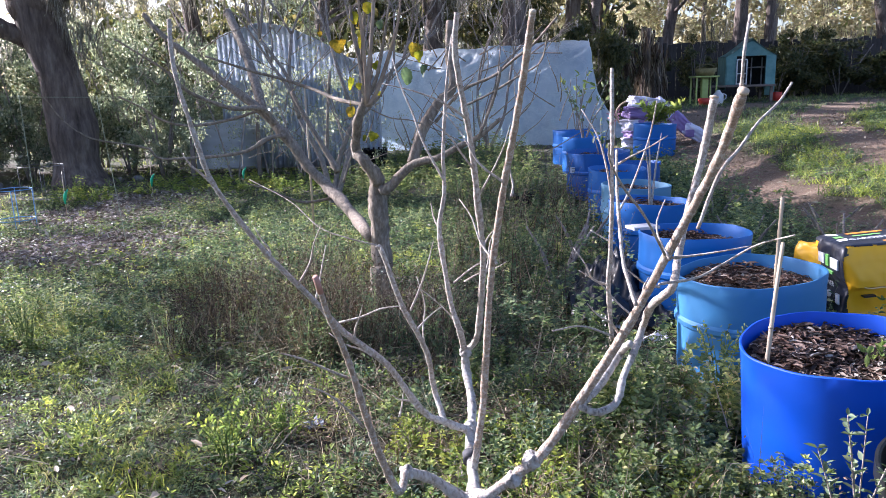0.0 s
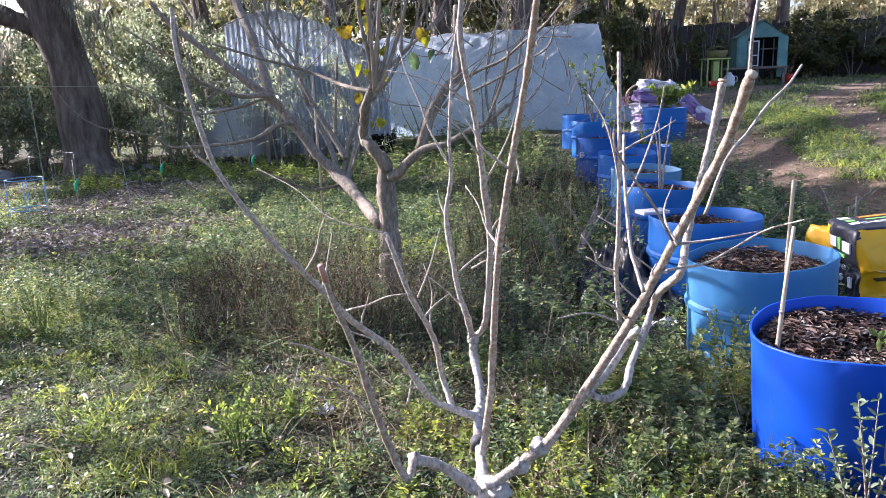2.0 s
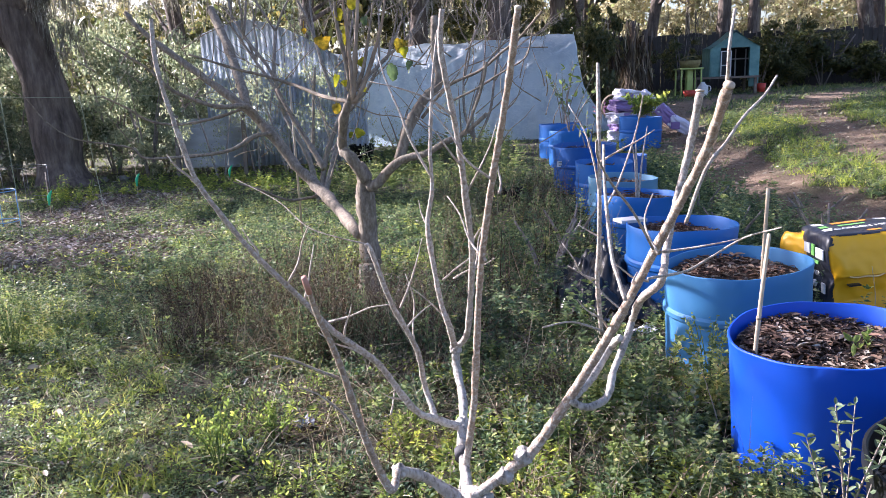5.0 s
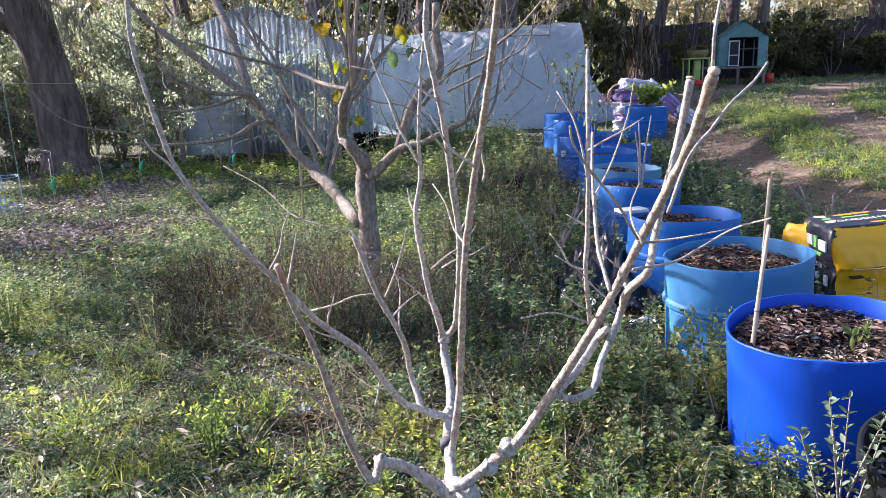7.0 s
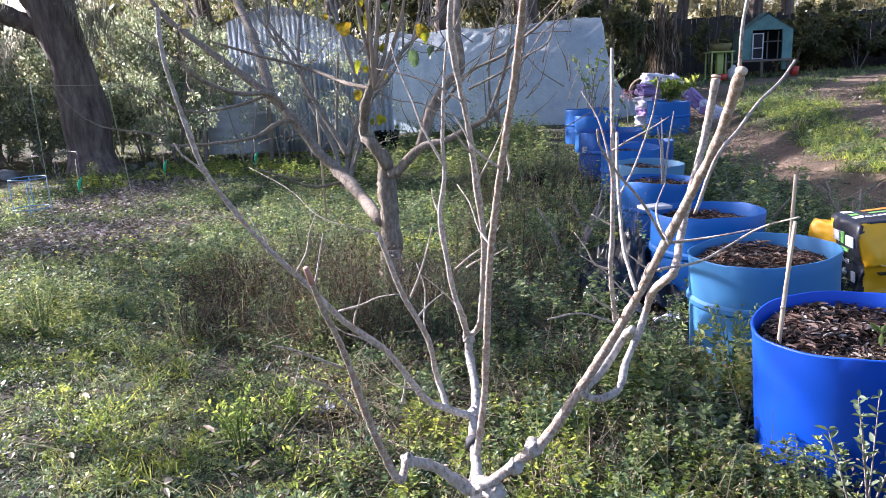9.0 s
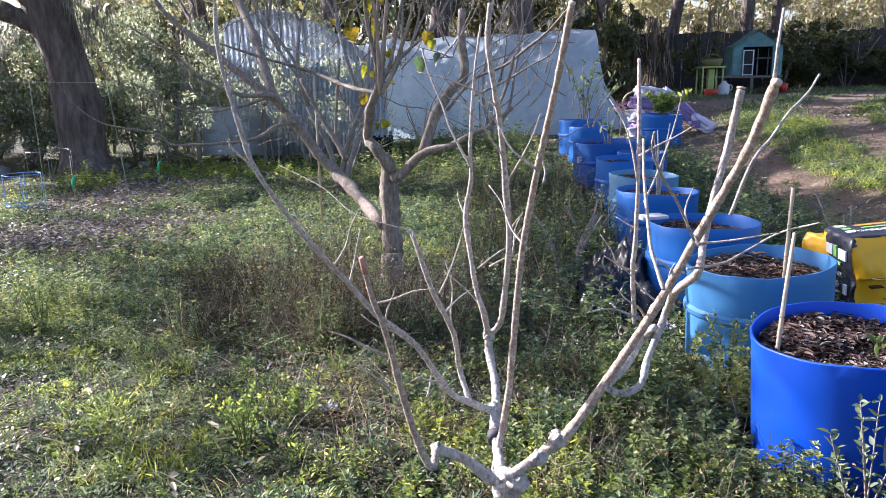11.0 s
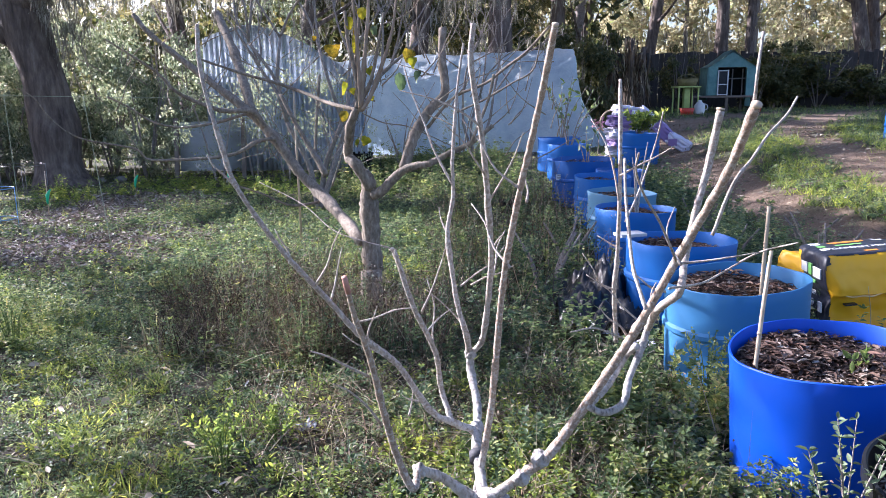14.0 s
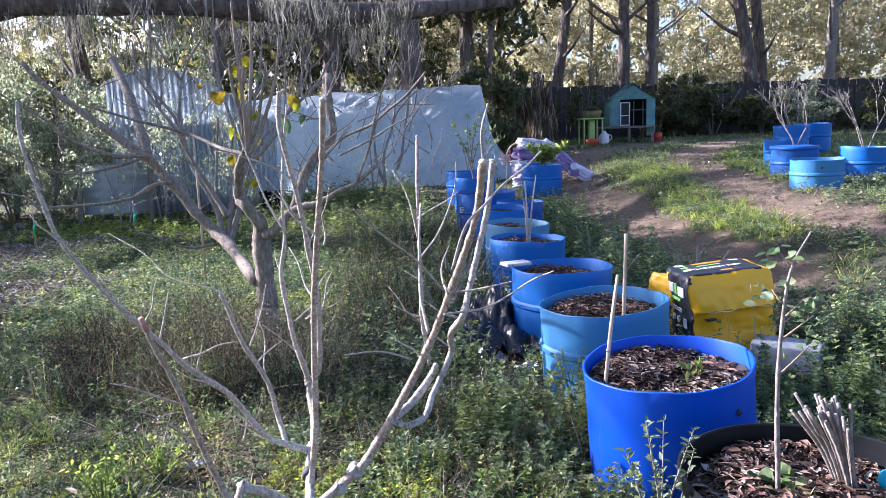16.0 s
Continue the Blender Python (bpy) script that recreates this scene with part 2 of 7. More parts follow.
    "wire_grey": plain("wire_grey", [(0.3, (0.20, 0.2, 0.2)), (0.7, (0.34, 0.33, 0.32))], 30, 0.5, 0, None, 0.6),
    "string": plain("string", [(0.3, (0.32, 0.38, 0.26)), (0.7, (0.45, 0.48, 0.36))], 30, 0.8, 0),
    "stone": plain("stone", [(0.3, (0.16, 0.15, 0.14)), (0.7, (0.32, 0.30, 0.28))], 20, 0.9, 0.5),
    "concrete": plain("concrete", [(0.3, (0.24, 0.26, 0.29)), (0.7, (0.42, 0.44, 0.47))], 25, 0.9, 0.4),
    "cyan_plastic": plastic("cyan_plastic", (0.02, 0.42, 0.62)),
    "green_tape": plastic("green_tape", (0.02, 0.45, 0.22)),
    "dark_band": plain("dark_band", [(0.3, (0.02, 0.02, 0.025)), (0.7, (0.06, 0.06, 0.07))], 60, 0.8, 0.2),
}


MAT["pot_black"].node_tree.nodes["Principled BSDF"].inputs["Specular IOR Level"].default_value = 0.15


def washed_bark(name, bark, top, soft):
    """Bark with flaking whitewash up to a height on the stems."""
    m, nt, b = material(name)
    n = noise_tex(nt, 150, 8, 0.75, (1, 1, 0.55))
    w = noise_tex(nt, 30, 6, 0.75)
    spots = noise_tex(nt, 170, 6, 0.8)
    co = nt.nodes.new("ShaderNodeTexCoord")
    sep = nt.nodes.new("ShaderNodeSeparateXYZ")
    nt.links.new(co.outputs["Object"], sep.inputs[0])
    add = nt.nodes.new("ShaderNodeMath")
    add.operation = "MULTIPLY_ADD"
    nt.links.new(w, add.inputs[0])
    add.inputs[1].default_value = 0.55
    nt.links.new(sep.outputs["Z"], add.inputs[2])
    mask = ramp(nt, add.outputs[0], [(top + 0.275 - soft, (1, 1, 1)), (top + 0.275 + soft, (0, 0, 0))])
    plainbark = ramp(nt, n, bark)
    wash = ramp(nt, n, [(0.32, (0.20, 0.172, 0.15)), (0.45, (0.45, 0.415, 0.375)), (0.62, (0.61, 0.585, 0.55)), (0.8, (0.74, 0.72, 0.69))])
    c = mixc(nt, mask, plainbark, wash)
    c = mixc(nt, ramp(nt, spots, [(0.515, (0, 0, 0)), (0.58, (0.6, 0.6, 0.6))]), c, (0.66, 0.64, 0.60))
    c = mixc(nt, ramp(nt, spots, [(0.40, (0.6, 0.6, 0.6)), (0.465, (0, 0, 0))]), c, (0.13, 0.105, 0.085))
    nt.links.new(c, b.inputs["Base Color"])
    b.inputs["Roughness"].default_value = 0.85
    bump(nt, b, n, 0.8, 0.004)
    return m


MAT["wash_grey"] = washed_bark("wash_grey", [(0.25, (0.23, 0.185, 0.15)), (0.5, (0.41, 0.345, 0.285)), (0.75, (0.56, 0.50, 0.435))], 0.82, 0.14)
MAT["wash_tan"] = washed_bark("wash_tan", [(0.25, (0.24, 0.165, 0.11)), (0.5, (0.39, 0.29, 0.21)), (0.8, (0.54, 0.44, 0.34))], 0.76, 0.2)
BLUES = {
    "royal": plastic("blue_royal", (0.0012, 0.072, 0.54), 0.42, 0.06),
    "pale": plastic("blue_pale", (0.040, 0.190, 0.41), 0.5, 0.25),
    "mid": plastic("blue_mid", (0.004, 0.128, 0.46), 0.45, 0.25),
    "deep": plastic("blue_deep", (0.003, 0.09, 0.36), 0.45, 0.25),
    "ice": plastic("blue_ice", (0.10, 0.26, 0.42), 0.5, 0.3),
}


def sheet_material():
    """Milky polythene of the tunnel: lets some light through, creased, with crease shading painted in."""
    m, nt, b = material("polythene")
    n = noise_tex(nt, 3.0, 8, 0.62, (1.4, 1, 0.5))
    crease = noise_tex(nt, 5.0, 9, 0.72, (0.7, 1, 0.8))
    dirt = noise_tex(nt, 0.9, 6, 0.7)
    line = noise_tex(nt, 2.6, 3, 0.55, (1.0, 1, 1.5))
    c = ramp(nt, n, [(0.3, (0.70, 0.77, 0.84)), (0.5, (0.83, 0.88, 0.93)), (0.7, (0.90, 0.92, 0.95))])
    # Shade in the creases is put into the colour.
    c = mixc(nt, 1.0, c, ramp(nt, crease, [(0.36, (0.84, 0.87, 0.90)), (0.5, (0.97, 0.98, 0.98)), (0.62, (1, 1, 1))]), "MULTIPLY")
    c = mixc(nt, 1.0, c, ramp(nt, dirt, [(0.35, (0.84, 0.86, 0.87)), (0.6, (1, 1, 1))]), "MULTIPLY")
    # Thin pale lines paint the highlights along creases.
    c = mixc(nt, ramp(nt, line, [(0.42, (0, 0, 0)), (0.46, (0.55, 0.55, 0.55)), (0.475, (0, 0, 0)), (0.52, (0, 0, 0)), (0.545, (0.6, 0.6, 0.6)), (0.56, (0, 0, 0))]), c, (0.93, 0.95, 0.97))
    nt.links.new(c, b.inputs["Base Color"])
    b.inputs["Roughness"].default_value = 0.32
    bump(nt, b, crease, 1.0, 0.10)
    t = nt.nodes.new("ShaderNodeBsdfTranslucent")
    nt.links.new(mixc(nt, 1.0, c, (0.82, 0.93, 1.0), "MULTIPLY"), t.inputs[0])
    mx = nt.nodes.new("ShaderNodeMixShader")
    mx.inputs[0].default_value = 0.62
    nt.links.new(b.outputs[0], mx.inputs[1])
    nt.links.new(t.outputs[0], mx.inputs[2])
    nt.links.new(mx.outputs[0], nt.nodes["Material Output"].inputs[0])
    return m


MAT["polythene"] = sheet_material()


def ground_material():
    m, nt, b = material("ground")
    at = nt.nodes.new("ShaderNodeAttribute")
    at.attribute_name = "bare"
    fine = noise_tex(nt, 60, 12, 0.8)
    wide = noise_tex(nt, 1.6, 5, 0.6)
    earth = ramp(nt, fine, [(0.3, (0.045, 0.034, 0.026)), (0.55, (0.12, 0.088, 0.066)), (0.75, (0.23, 0.178, 0.137))])
    green = ramp(nt, fine, [(0.3, (0.03, 0.036, 0.016)), (0.6, (0.075, 0.08, 0.034)), (0.8, (0.17, 0.14, 0.08))])
    sand = ramp(nt, fine, [(0.3, (0.105, 0.068, 0.045)), (0.5, (0.25, 0.172, 0.115)), (0.66, (0.38, 0.28, 0.195)), (0.82, (0.58, 0.46, 0.35))])
    base = mixc(nt, ramp(nt, wide, [(0.34, (0, 0, 0)), (0.54, (1, 1, 1))]), earth, green)
    nt.links.new(mixc(nt, at.outputs["Fac"], base, sand), b.inputs["Base Color"])
    b.inputs["Roughness"].default_value = 0.95
    bump(nt, b, fine, 1.0, 0.035)
    return m


MAT["ground"] = ground_material()


# ---- tools ----
def part(name, bm, mat, parent=None, label="", smooth=True, crisp=0):
    me = bpy.data.meshes.new(name)
    bm.to_mesh(me)
    bm.free()
    me.materials.append(mat)
    if smooth:
        me.polygons.foreach_set("use_smooth", [True] * len(me.polygons))
    if crisp:
        me.set_sharp_from_angle(angle=math.radians(crisp))
    ob = new(name, me)
    ob.parent = parent
    if label:
        ob["label"] = label
    return ob


def thing(name, place=(0, 0, 0), label="", category="", group="", kind="", turn=0):
    ob = new(name)
    ob.matrix_basis = pose(*place, 0, 0, turn)
    ob.empty_display_size = 0.1
    return tagged(ob, label, category, group, kind)


def array_mesh(name, verts, faces, mat, parent=None, label="", category="", kind="stuff", smooth=True):
    me = bpy.data.meshes.new(name)
    verts = np.asarray(verts, np.float32).reshape(-1, 3)
    faces = np.asarray(faces, np.int32)
    k = faces.shape[1]
    me.vertices.add(len(verts))
    me.vertices.foreach_set("co", verts.ravel())
    me.loops.add(faces.size)
    me.loops.foreach_set("vertex_index", faces.ravel())
    me.polygons.add(len(faces))
    me.polygons.foreach_set("loop_start", np.arange(0, faces.size, k, dtype=np.int32))
    me.update(calc_edges=True)
    me.validate()
    if smooth:
        me.polygons.foreach_set("use_smooth", np.ones(len(me.polygons), bool))
    me.materials.append(mat)
    ob = new(name, me)
    ob.parent = parent
    return tagged(ob, label, category, "", kind)


def unit(a):
    return a / np.maximum(np.linalg.norm(a, axis=1, keepdims=True), 1e-9)


def leaf_arrays(pos, axis, length, width, rng, curl=0.25, simple=False, flat=1.0):
    """Folded six-cornered leaves, or four-cornered ones for far crowns: verts and quads."""
    n = len(pos)
    axis = unit(axis)
    side = unit(np.cross(axis, rng.normal(size=(n, 3)) * flat + np.array([0, 0, 1.5])))
    up = np.cross(side, axis)
    length, width = np.broadcast_to(length, n)[:, None], np.broadcast_to(width, n)[:, None]
    if simple:
        v = np.stack([pos, pos + axis * length * 0.45 + side * width * 0.5 + up * width * 0.2, pos + axis * length, pos + axis * length * 0.45 - side * width * 0.5 + up * width * 0.2], 1)
        return v.reshape(-1, 3), np.arange(n)[:, None] * 4 + np.array([[0, 1, 2, 3]])
    fold = width * curl * rng.uniform(0.3, 1.2, (n, 1))
    bend = length * curl * rng.uniform(-0.6, 0.4, (n, 1))
    v = np.empty((n, 6, 3))
    v[:, 0] = pos
    v[:, 1] = pos + axis * length * 0.3 + side * width * 0.46 + up * fold
    v[:, 2] = pos + axis * length * 0.68 + side * width * 0.38 + up * (fold + bend * 0.4)
    v[:, 3] = pos + axis * length + up * bend
    v[:, 4] = pos + axis * length * 0.68 - side * width * 0.38 + up * (fold + bend * 0.4)
    v[:, 5] = pos + axis * length * 0.3 - side * width * 0.46 + up * fold
    i = np.arange(n)[:, None] * 6
    f = np.concatenate([i + np.array([[0, 1, 2, 3]]), i + np.array([[0, 3, 4, 5]])])
    return v.reshape(-1, 3), f


def strand_arrays(pos, axis, length, width, rng, droop=0.4, steps=3, wave=0.0):
    """Narrow tapering blades or stalks that droop by their length."""
    n = len(pos)
    axis = unit(axis)
    side = unit(np.cross(axis, rng.normal(size=(n, 3)) + 1e-3))
    length, width = np.broadcast_to(length, n)[:, None], np.broadcast_to(width, n)[:, None]
    drop = length * droop * rng.uniform(0.3, 1.3, (n, 1))
    v = np.empty((n, 2 * (steps + 1), 3))
    for k in range(steps + 1):
        u = k / steps
        c = pos + axis * length * u
        c[:, 2] -= (drop * u * u)[:, 0]
        if wave and k:
            c += rng.normal(size=(n, 3)) * np.array([1, 1, 0.3]) * wave * length
        w = width * 0.5 * (1 - 0.85 * u)
        v[:, 2 * k], v[:, 2 * k + 1] = c - side * w, c + side * w
    i = np.arange(n)[:, None] * 2 * (steps + 1)
    f = np.concatenate([i + np.array([[2 * k, 2 * k + 1, 2 * k + 3, 2 * k + 2]]) for k in range(steps)])
    return v.reshape(-1, 3), f


def join_arrays(*pairs):
    vs, fs, off = [], [], 0
    for v, f in pairs:
        vs.append(v)
        fs.append(f + off)
        off += len(v)
    return np.concatenate(vs), np.concatenate(fs)


def spline(pts, per=5):
    """Points of a smooth curve through pts (any number of values each)."""
    p = [np.array(q, float) for q in pts]
    p = [2 * p[0] - p[1]] + p + [2 * p[-1] - p[-2]]
    out = []
    for i in range(1, len(p) - 2):
        a, b, c, d = p[i - 1:i + 3]
        for k in range(per):
            u = k / per
            out.append(0.5 * (2 * b + (c - a) * u + (2 * a - 5 * b + 4 * c - d) * u * u + (3 * b - a - 3 * c + d) * u ** 3))
    out.append(p[-2])
    return out


def tube(bm, pts, sides=8, per=5, rough=0.0, knots=0.0, cap=True):
    """A limb along pts (x, y, z, radius), uneven by rough and with swellings by knots."""
    path = spline(pts, per) if per > 1 else [np.array(q, float) for q in pts]
    rings = []
    ref = None
    s = 0.0
    for i, q in enumerate(path):
        a, b = path[max(i - 1, 0)][:3], path[min(i + 1, len(path) - 1)][:3]
        t = Vector(b - a)
        t = t.normalized() if t.length > 1e-9 else Vector((0, 0, 1))
        if ref is None:
            ref = t.orthogonal().normalized()
        ref = (ref - t * ref.dot(t)).normalized()
        w = t.cross(ref)
        c = Vector(q[:3])
        r = max(q[3], 0.0004)
        if i:
            s += float(np.linalg.norm(q[:3] - path[i - 1][:3]))
        swell = 1 + knots * (1.6 * max(0.0, noise.noise(c * 14)) + 0.7 * noise.noise(c * 45))
        ring = []
        for k in range(sides):
            an = 2 * math.pi * k / sides
            d = ref * math.cos(an) + w * math.sin(an)
            rr = r * swell * (1 + rough * noise.noise((c + d * r) * (0.6 / max(r, 0.004))))
            ring.append(bm.verts.new(c + d * rr))
        rings.append(ring)
    for a, b in zip(rings, rings[1:]):
        for k in range(sides):
            bm.faces.new((a[k], a[(k + 1) % sides], b[(k + 1) % sides], b[k]))
    if cap:
        bm.faces.new(rings[0][::-1])
        bm.faces.new(rings[-1])
    return bm


def limb(pts, **kw):
    return tube(bmesh.new(), pts, **kw)


def box(bm, cx, cy, cz, sx, sy, sz, bevel=0.0, turn=0.0):
    g = bmesh.ops.create_cube(bm, size=1, matrix=pose(cx, cy, cz, 0, 0, turn) @ Matrix.Diagonal((sx, sy, sz, 1)))
    if bevel:
        es = list({e for v in g["verts"] for e in v.link_edges})
        bmesh.ops.bevel(bm, geom=es, offset=bevel, segments=2, affect="EDGES", profile=0.7)
    return bm


def boxed(*a, **k):
    return box(bmesh.new(), *a, **k)


def lathe(bm, profile, sides=48, wob=0.0, seed=0.0):
    """Turns (radius, z) round the z axis."""
    rings = []
    for r, z in profile:
        ring = []
        for k in range(sides):
            an = 2 * math.pi * k / sides
            rr = r * (1 + wob * math.sin(2 * an + seed) + 0.4 * wob * math.sin(3 * an + 2 * seed))
            ring.append(bm.verts.new((rr * math.cos(an), rr * math.sin(an), z)))
        rings.append(ring)
    for a, b in zip(rings, rings[1:]):
        for k in range(sides):
            bm.faces.new((a[k], a[(k + 1) % sides], b[(k + 1) % sides], b[k]))
    return bm


def smooth_step(a, b, v):
    u = np.clip((np.asarray(v, float) - a) / (b - a), 0, 1)
    return u * u * (3 - 2 * u)


def rise(x, y):
    """The lie of the land: a low bank under the track, and a gentle slope beyond the tunnel."""
    return 0.48 * smooth_step(2.0, 5.0, x) * (1 - 0.3 * smooth_step(12, 20, y)) + 0.24 * smooth_step(12, 21, y) * smooth_step(-3, 4, x) + 0.14 * smooth_step(5.5, 9.5, y) * smooth_step(-2, 1, x)


def land(x, y):
    return float(rise(x, y))


def track(x, y):
    """1 on the bare track, 0 off it."""
    x, y = np.asarray(x, float), np.asarray(y, float)
    mid = np.interp(y, (5, 6, 8, 10, 12, 14, 17, 19, 21), (3.75, 3.75, 3.72, 4.08, 4.6, 5.3, 7.2, 9.0, 11.0))
    apart = np.interp(y, (6, 8, 10, 12, 15), (0.57, 0.62, 0.88, 1.08, 1.25))
    ruts = np.abs(np.abs(x - mid) - apart) / np.interp(y, (7, 10, 15, 19), (0.8, 1.05, 1.6, 1.9)) + 0.35 * (blotch(x, y, 1.1, 31) - 0.5) + 0.25 * (blotch(x, y, 0.4, 32) - 0.5)
    return (1 - smooth_step(0.26, 0.50, ruts)) * (1 - patch(x, y, 2.2, 6.6, 0.58, 2.6)) * (1 - smooth_step(19.0, 20.5, y)) * smooth_step(4.2, 5.0, y)


def patch(x, y, cx, cy, rx, ry):
    return 1 - smooth_step(0.55, 1.15, np.hypot((np.asarray(x) - cx) / rx, (np.asarray(y) - cy) / ry))


def blotch(x, y, scale, seed):
    """Smooth patchy values 0..1 over the ground."""
    r = np.random.RandomState(seed)
    v = np.zeros(np.shape(x))
    for k in range(6):
        a, ph, f = r.uniform(0, 6.28), r.uniform(0, 6.28), r.uniform(0.6, 1.8) / scale
        v = v + np.sin((np.cos(a) * x + np.sin(a) * y) * f * 6.28 + ph)
    return 0.5 + v / 7

# ---- ground ----
def build_ground():
    xs = np.concatenate([np.linspace(-400, -16, 14)[:-1], np.linspace(-16, 16, 161), np.linspace(16, 400, 14)[1:]])
    ys = np.concatenate([np.linspace(-400, -4, 12)[:-1], np.linspace(-4, 12, 107), np.linspace(12, 32, 67)[1:], np.linspace(32, 500, 14)[1:]])
    X, Y = np.meshgrid(xs, ys)
    near = (np.abs(X) < 16) & (Y > -4) & (Y < 32)
    lumps = 0.022 * (blotch(X, Y, 1.3, 3) - 0.5) + 0.02 * (blotch(X, Y, 0.45, 4) - 0.5)
    tr = track(X, Y)
    Z = rise(X, Y) + np.where(near, lumps, 0) - 0.035 * tr
    nx, ny = len(xs), len(ys)
    i = np.arange(nx * ny).reshape(ny, nx)
    f = np.stack([i[:-1, :-1], i[:-1, 1:], i[1:, 1:], i[1:, :-1]], -1).reshape(-1, 4)
    ob = array_mesh("ground", np.stack([X, Y, Z], -1), f, MAT["ground"], None, "weedy garden soil with a bare sandy track", "ground", "structure")
    at = ob.data.attributes.new("bare", "FLOAT", "POINT")
    bare = np.clip(tr * (0.75 + 0.5 * blotch(X, Y, 0.8, 9)) + 0.35 * patch(X, Y, -3.3, 6.3, 1.5, 1.3), 0, 1)
    at.data.foreach_set("value", bare.ravel().astype(np.float32))


build_ground()


# ---- weathered board fence behind the garden ----
def build_fence():
    fence = thing("fence", (0, 24, 0), "weathered grey upright board fence with uneven tops", "fence", kind="structure")
    rng = random.Random(5)
    widths = [boxed(0, 0, 0.9, w, 0.02, 1.8, 0.004) for w in (0.135, 0.145, 0.14)]
    meshes = []
    for k, bm in enumerate(widths):
        for v in bm.verts:
            if v.co.z > 1.7 and abs(v.co.x) > 0.05:
                v.co.z -= 0.03
        me = bpy.data.meshes.new("board")
        bm.to_mesh(me)
        bm.free()
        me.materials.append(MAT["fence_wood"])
        meshes.append(me)
    x = -4.0
    n = 0
    while x < 19.0 and n < 168:
        ob = new("board", meshes[n % 3])
        ob.parent = fence
        yy = 0.06 * math.sin(x * 0.7) - 0.05 * max(0, x - 9) * 0.4
        ob.matrix_basis = pose(x, yy, land(x, 24) - 0.05 + rng.uniform(-0.06, 0.04), rng.uniform(-1.5, 1.5), rng.uniform(-1, 1), rng.uniform(-2, 2))
        x += 0.138 + rng.uniform(0, 0.008)
        n += 1
    for z in (0.45, 1.4):
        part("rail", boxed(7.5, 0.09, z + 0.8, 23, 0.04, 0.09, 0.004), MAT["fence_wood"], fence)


build_fence()


# ---- polythene tunnel ----
def build_tunnel():
    t = thing("garden_tunnel", (0.75, 15.5, 0.1), "low hoop tunnel covered with milky white polythene", "tunnel", turn=-9)
    bm = bmesh.new()
    L, R, H = 5.2, 1.25, 2.0
    nl, na = 170, 56
    rings = []
    for i in range(nl + 1):
        x = -L + i / nl * (L + 1.78)
        ring = []
        for k in range(na + 1):
            a = math.pi * k / na
            sag = -0.03 * math.sin((x % 1.2) / 1.2 * math.pi) * math.sin(a)
            c, s = math.cos(a), math.sin(a)
            wr = 0.035 * noise.noise(Vector((x * 1.6 + a * 1.5, a * 2, 0))) + 0.018 * noise.noise(Vector((x * 6 - a * 5, a * 4, 3)))
            yy = -R * math.copysign(abs(c) ** 0.75, c) * (1 + wr)
            zz = (H + sag - 0.16 * (1.78 - x) / 6.98) * abs(s) ** 0.62 * (1 + wr)
            pull = math.hypot(1.9 - x, 2.0 - zz)
            ray = math.atan2(2.0 - zz, 1.9 - x)
            fold = 0.022 * math.sin(ray * 26 + 1.5 * noise.noise(Vector((ray * 3, pull, 2)))) * math.exp(-pull * 0.7) + 0.030 * math.sin((x + zz * 1.3) * 7 + 2 * noise.noise(Vector((x, zz, 1)))) * max(0.0, noise.noise(Vector((x * 1.1, zz * 1.2, 5))) + 0.15)
            out = 0.36 * max(0.0, x / 1.78) ** 2 * (1 - min(1.0, zz / H))
            ring.append(bm.verts.new((x + out, yy - fold * (1 if c > 0 else -1), zz)))
        rings.append(ring)
    for a, b in zip(rings, rings[1:]):
        for k in range(na):
            bm.faces.new((a[k], b[k], b[k + 1], a[k + 1]))
    part("cover", bm, MAT["polythene"], t)
    # closing sheet at the open end, gathered to the ground
    bm = bmesh.new()
    last = []
    for j in range(15):
        u = j / 14
        ring = []
        for k in range(na + 1):
            a = math.pi * k / na
            c, s = math.cos(a), math.sin(a)
            yy = -R * math.copysign(abs(c) ** 0.75, c)
            zz = H * abs(s) ** 0.62
            x = 1.78 + 0.36 * (1 - zz / H) + 1.1 * u ** 2.5 * (1 - zz / H * 0.1) + 0.05 * noise.noise(Vector((yy * 4, zz * 2, u * 3)))
            ring.append(bm.verts.new((x, yy * (1 - 0.1 * u), zz * (1 - u) + 0.02)))
        if last:
            for k in range(na):
                bm.faces.new((last[k], ring[k], ring[k + 1], last[k + 1]))
        last = ring
    part("end_sheet", bm, MAT["polythene"], t, "slack end sheet gathered to the ground")
    for i in range(6):
        x = -4.9 + i * 1.34
        part("hoop", limb([(x, -R * 0.97 * math.copysign(abs(math.cos(a)) ** 0.75, math.cos(a)), 1.95 * abs(math.sin(a)) ** 0.62, 0.014) for a in [math.pi * k / 16 for k in range(17)]], sides=6, per=1), MAT["white_paint"], t)


build_tunnel()


# ---- corrugated metal shed wall ----
def build_corrugated():
    s = thing("metal_shed", (-3.05, 12.0, 0.08), "shed wall of upright corrugated metal sheets with a rounded top", "shed", turn=3)
    rng = random.Random(2)
    x = -0.72
    while x < 1.70:
        w = 0.66
        bm = bmesh.new()
        n = 96
        cols = []
        for i in range(n + 1):
            u = x + w * i / n
            top = 2.26 - (0.34 * abs(u) ** 1.5 if u < 0 else 0.36 * u ** 1.6) + rng.uniform(-0.004, 0.004)
            yy = 0.034 * math.sin(i / n * 8 * 2 * math.pi)
            cols.append([bm.verts.new((u, yy + 0.02 * noise.noise(Vector((u * 2, k * 0.7, 0))), max(top, 0.3) * k / 5)) for k in range(6)])
        for a, b in zip(cols, cols[1:]):
            for k in range(5):
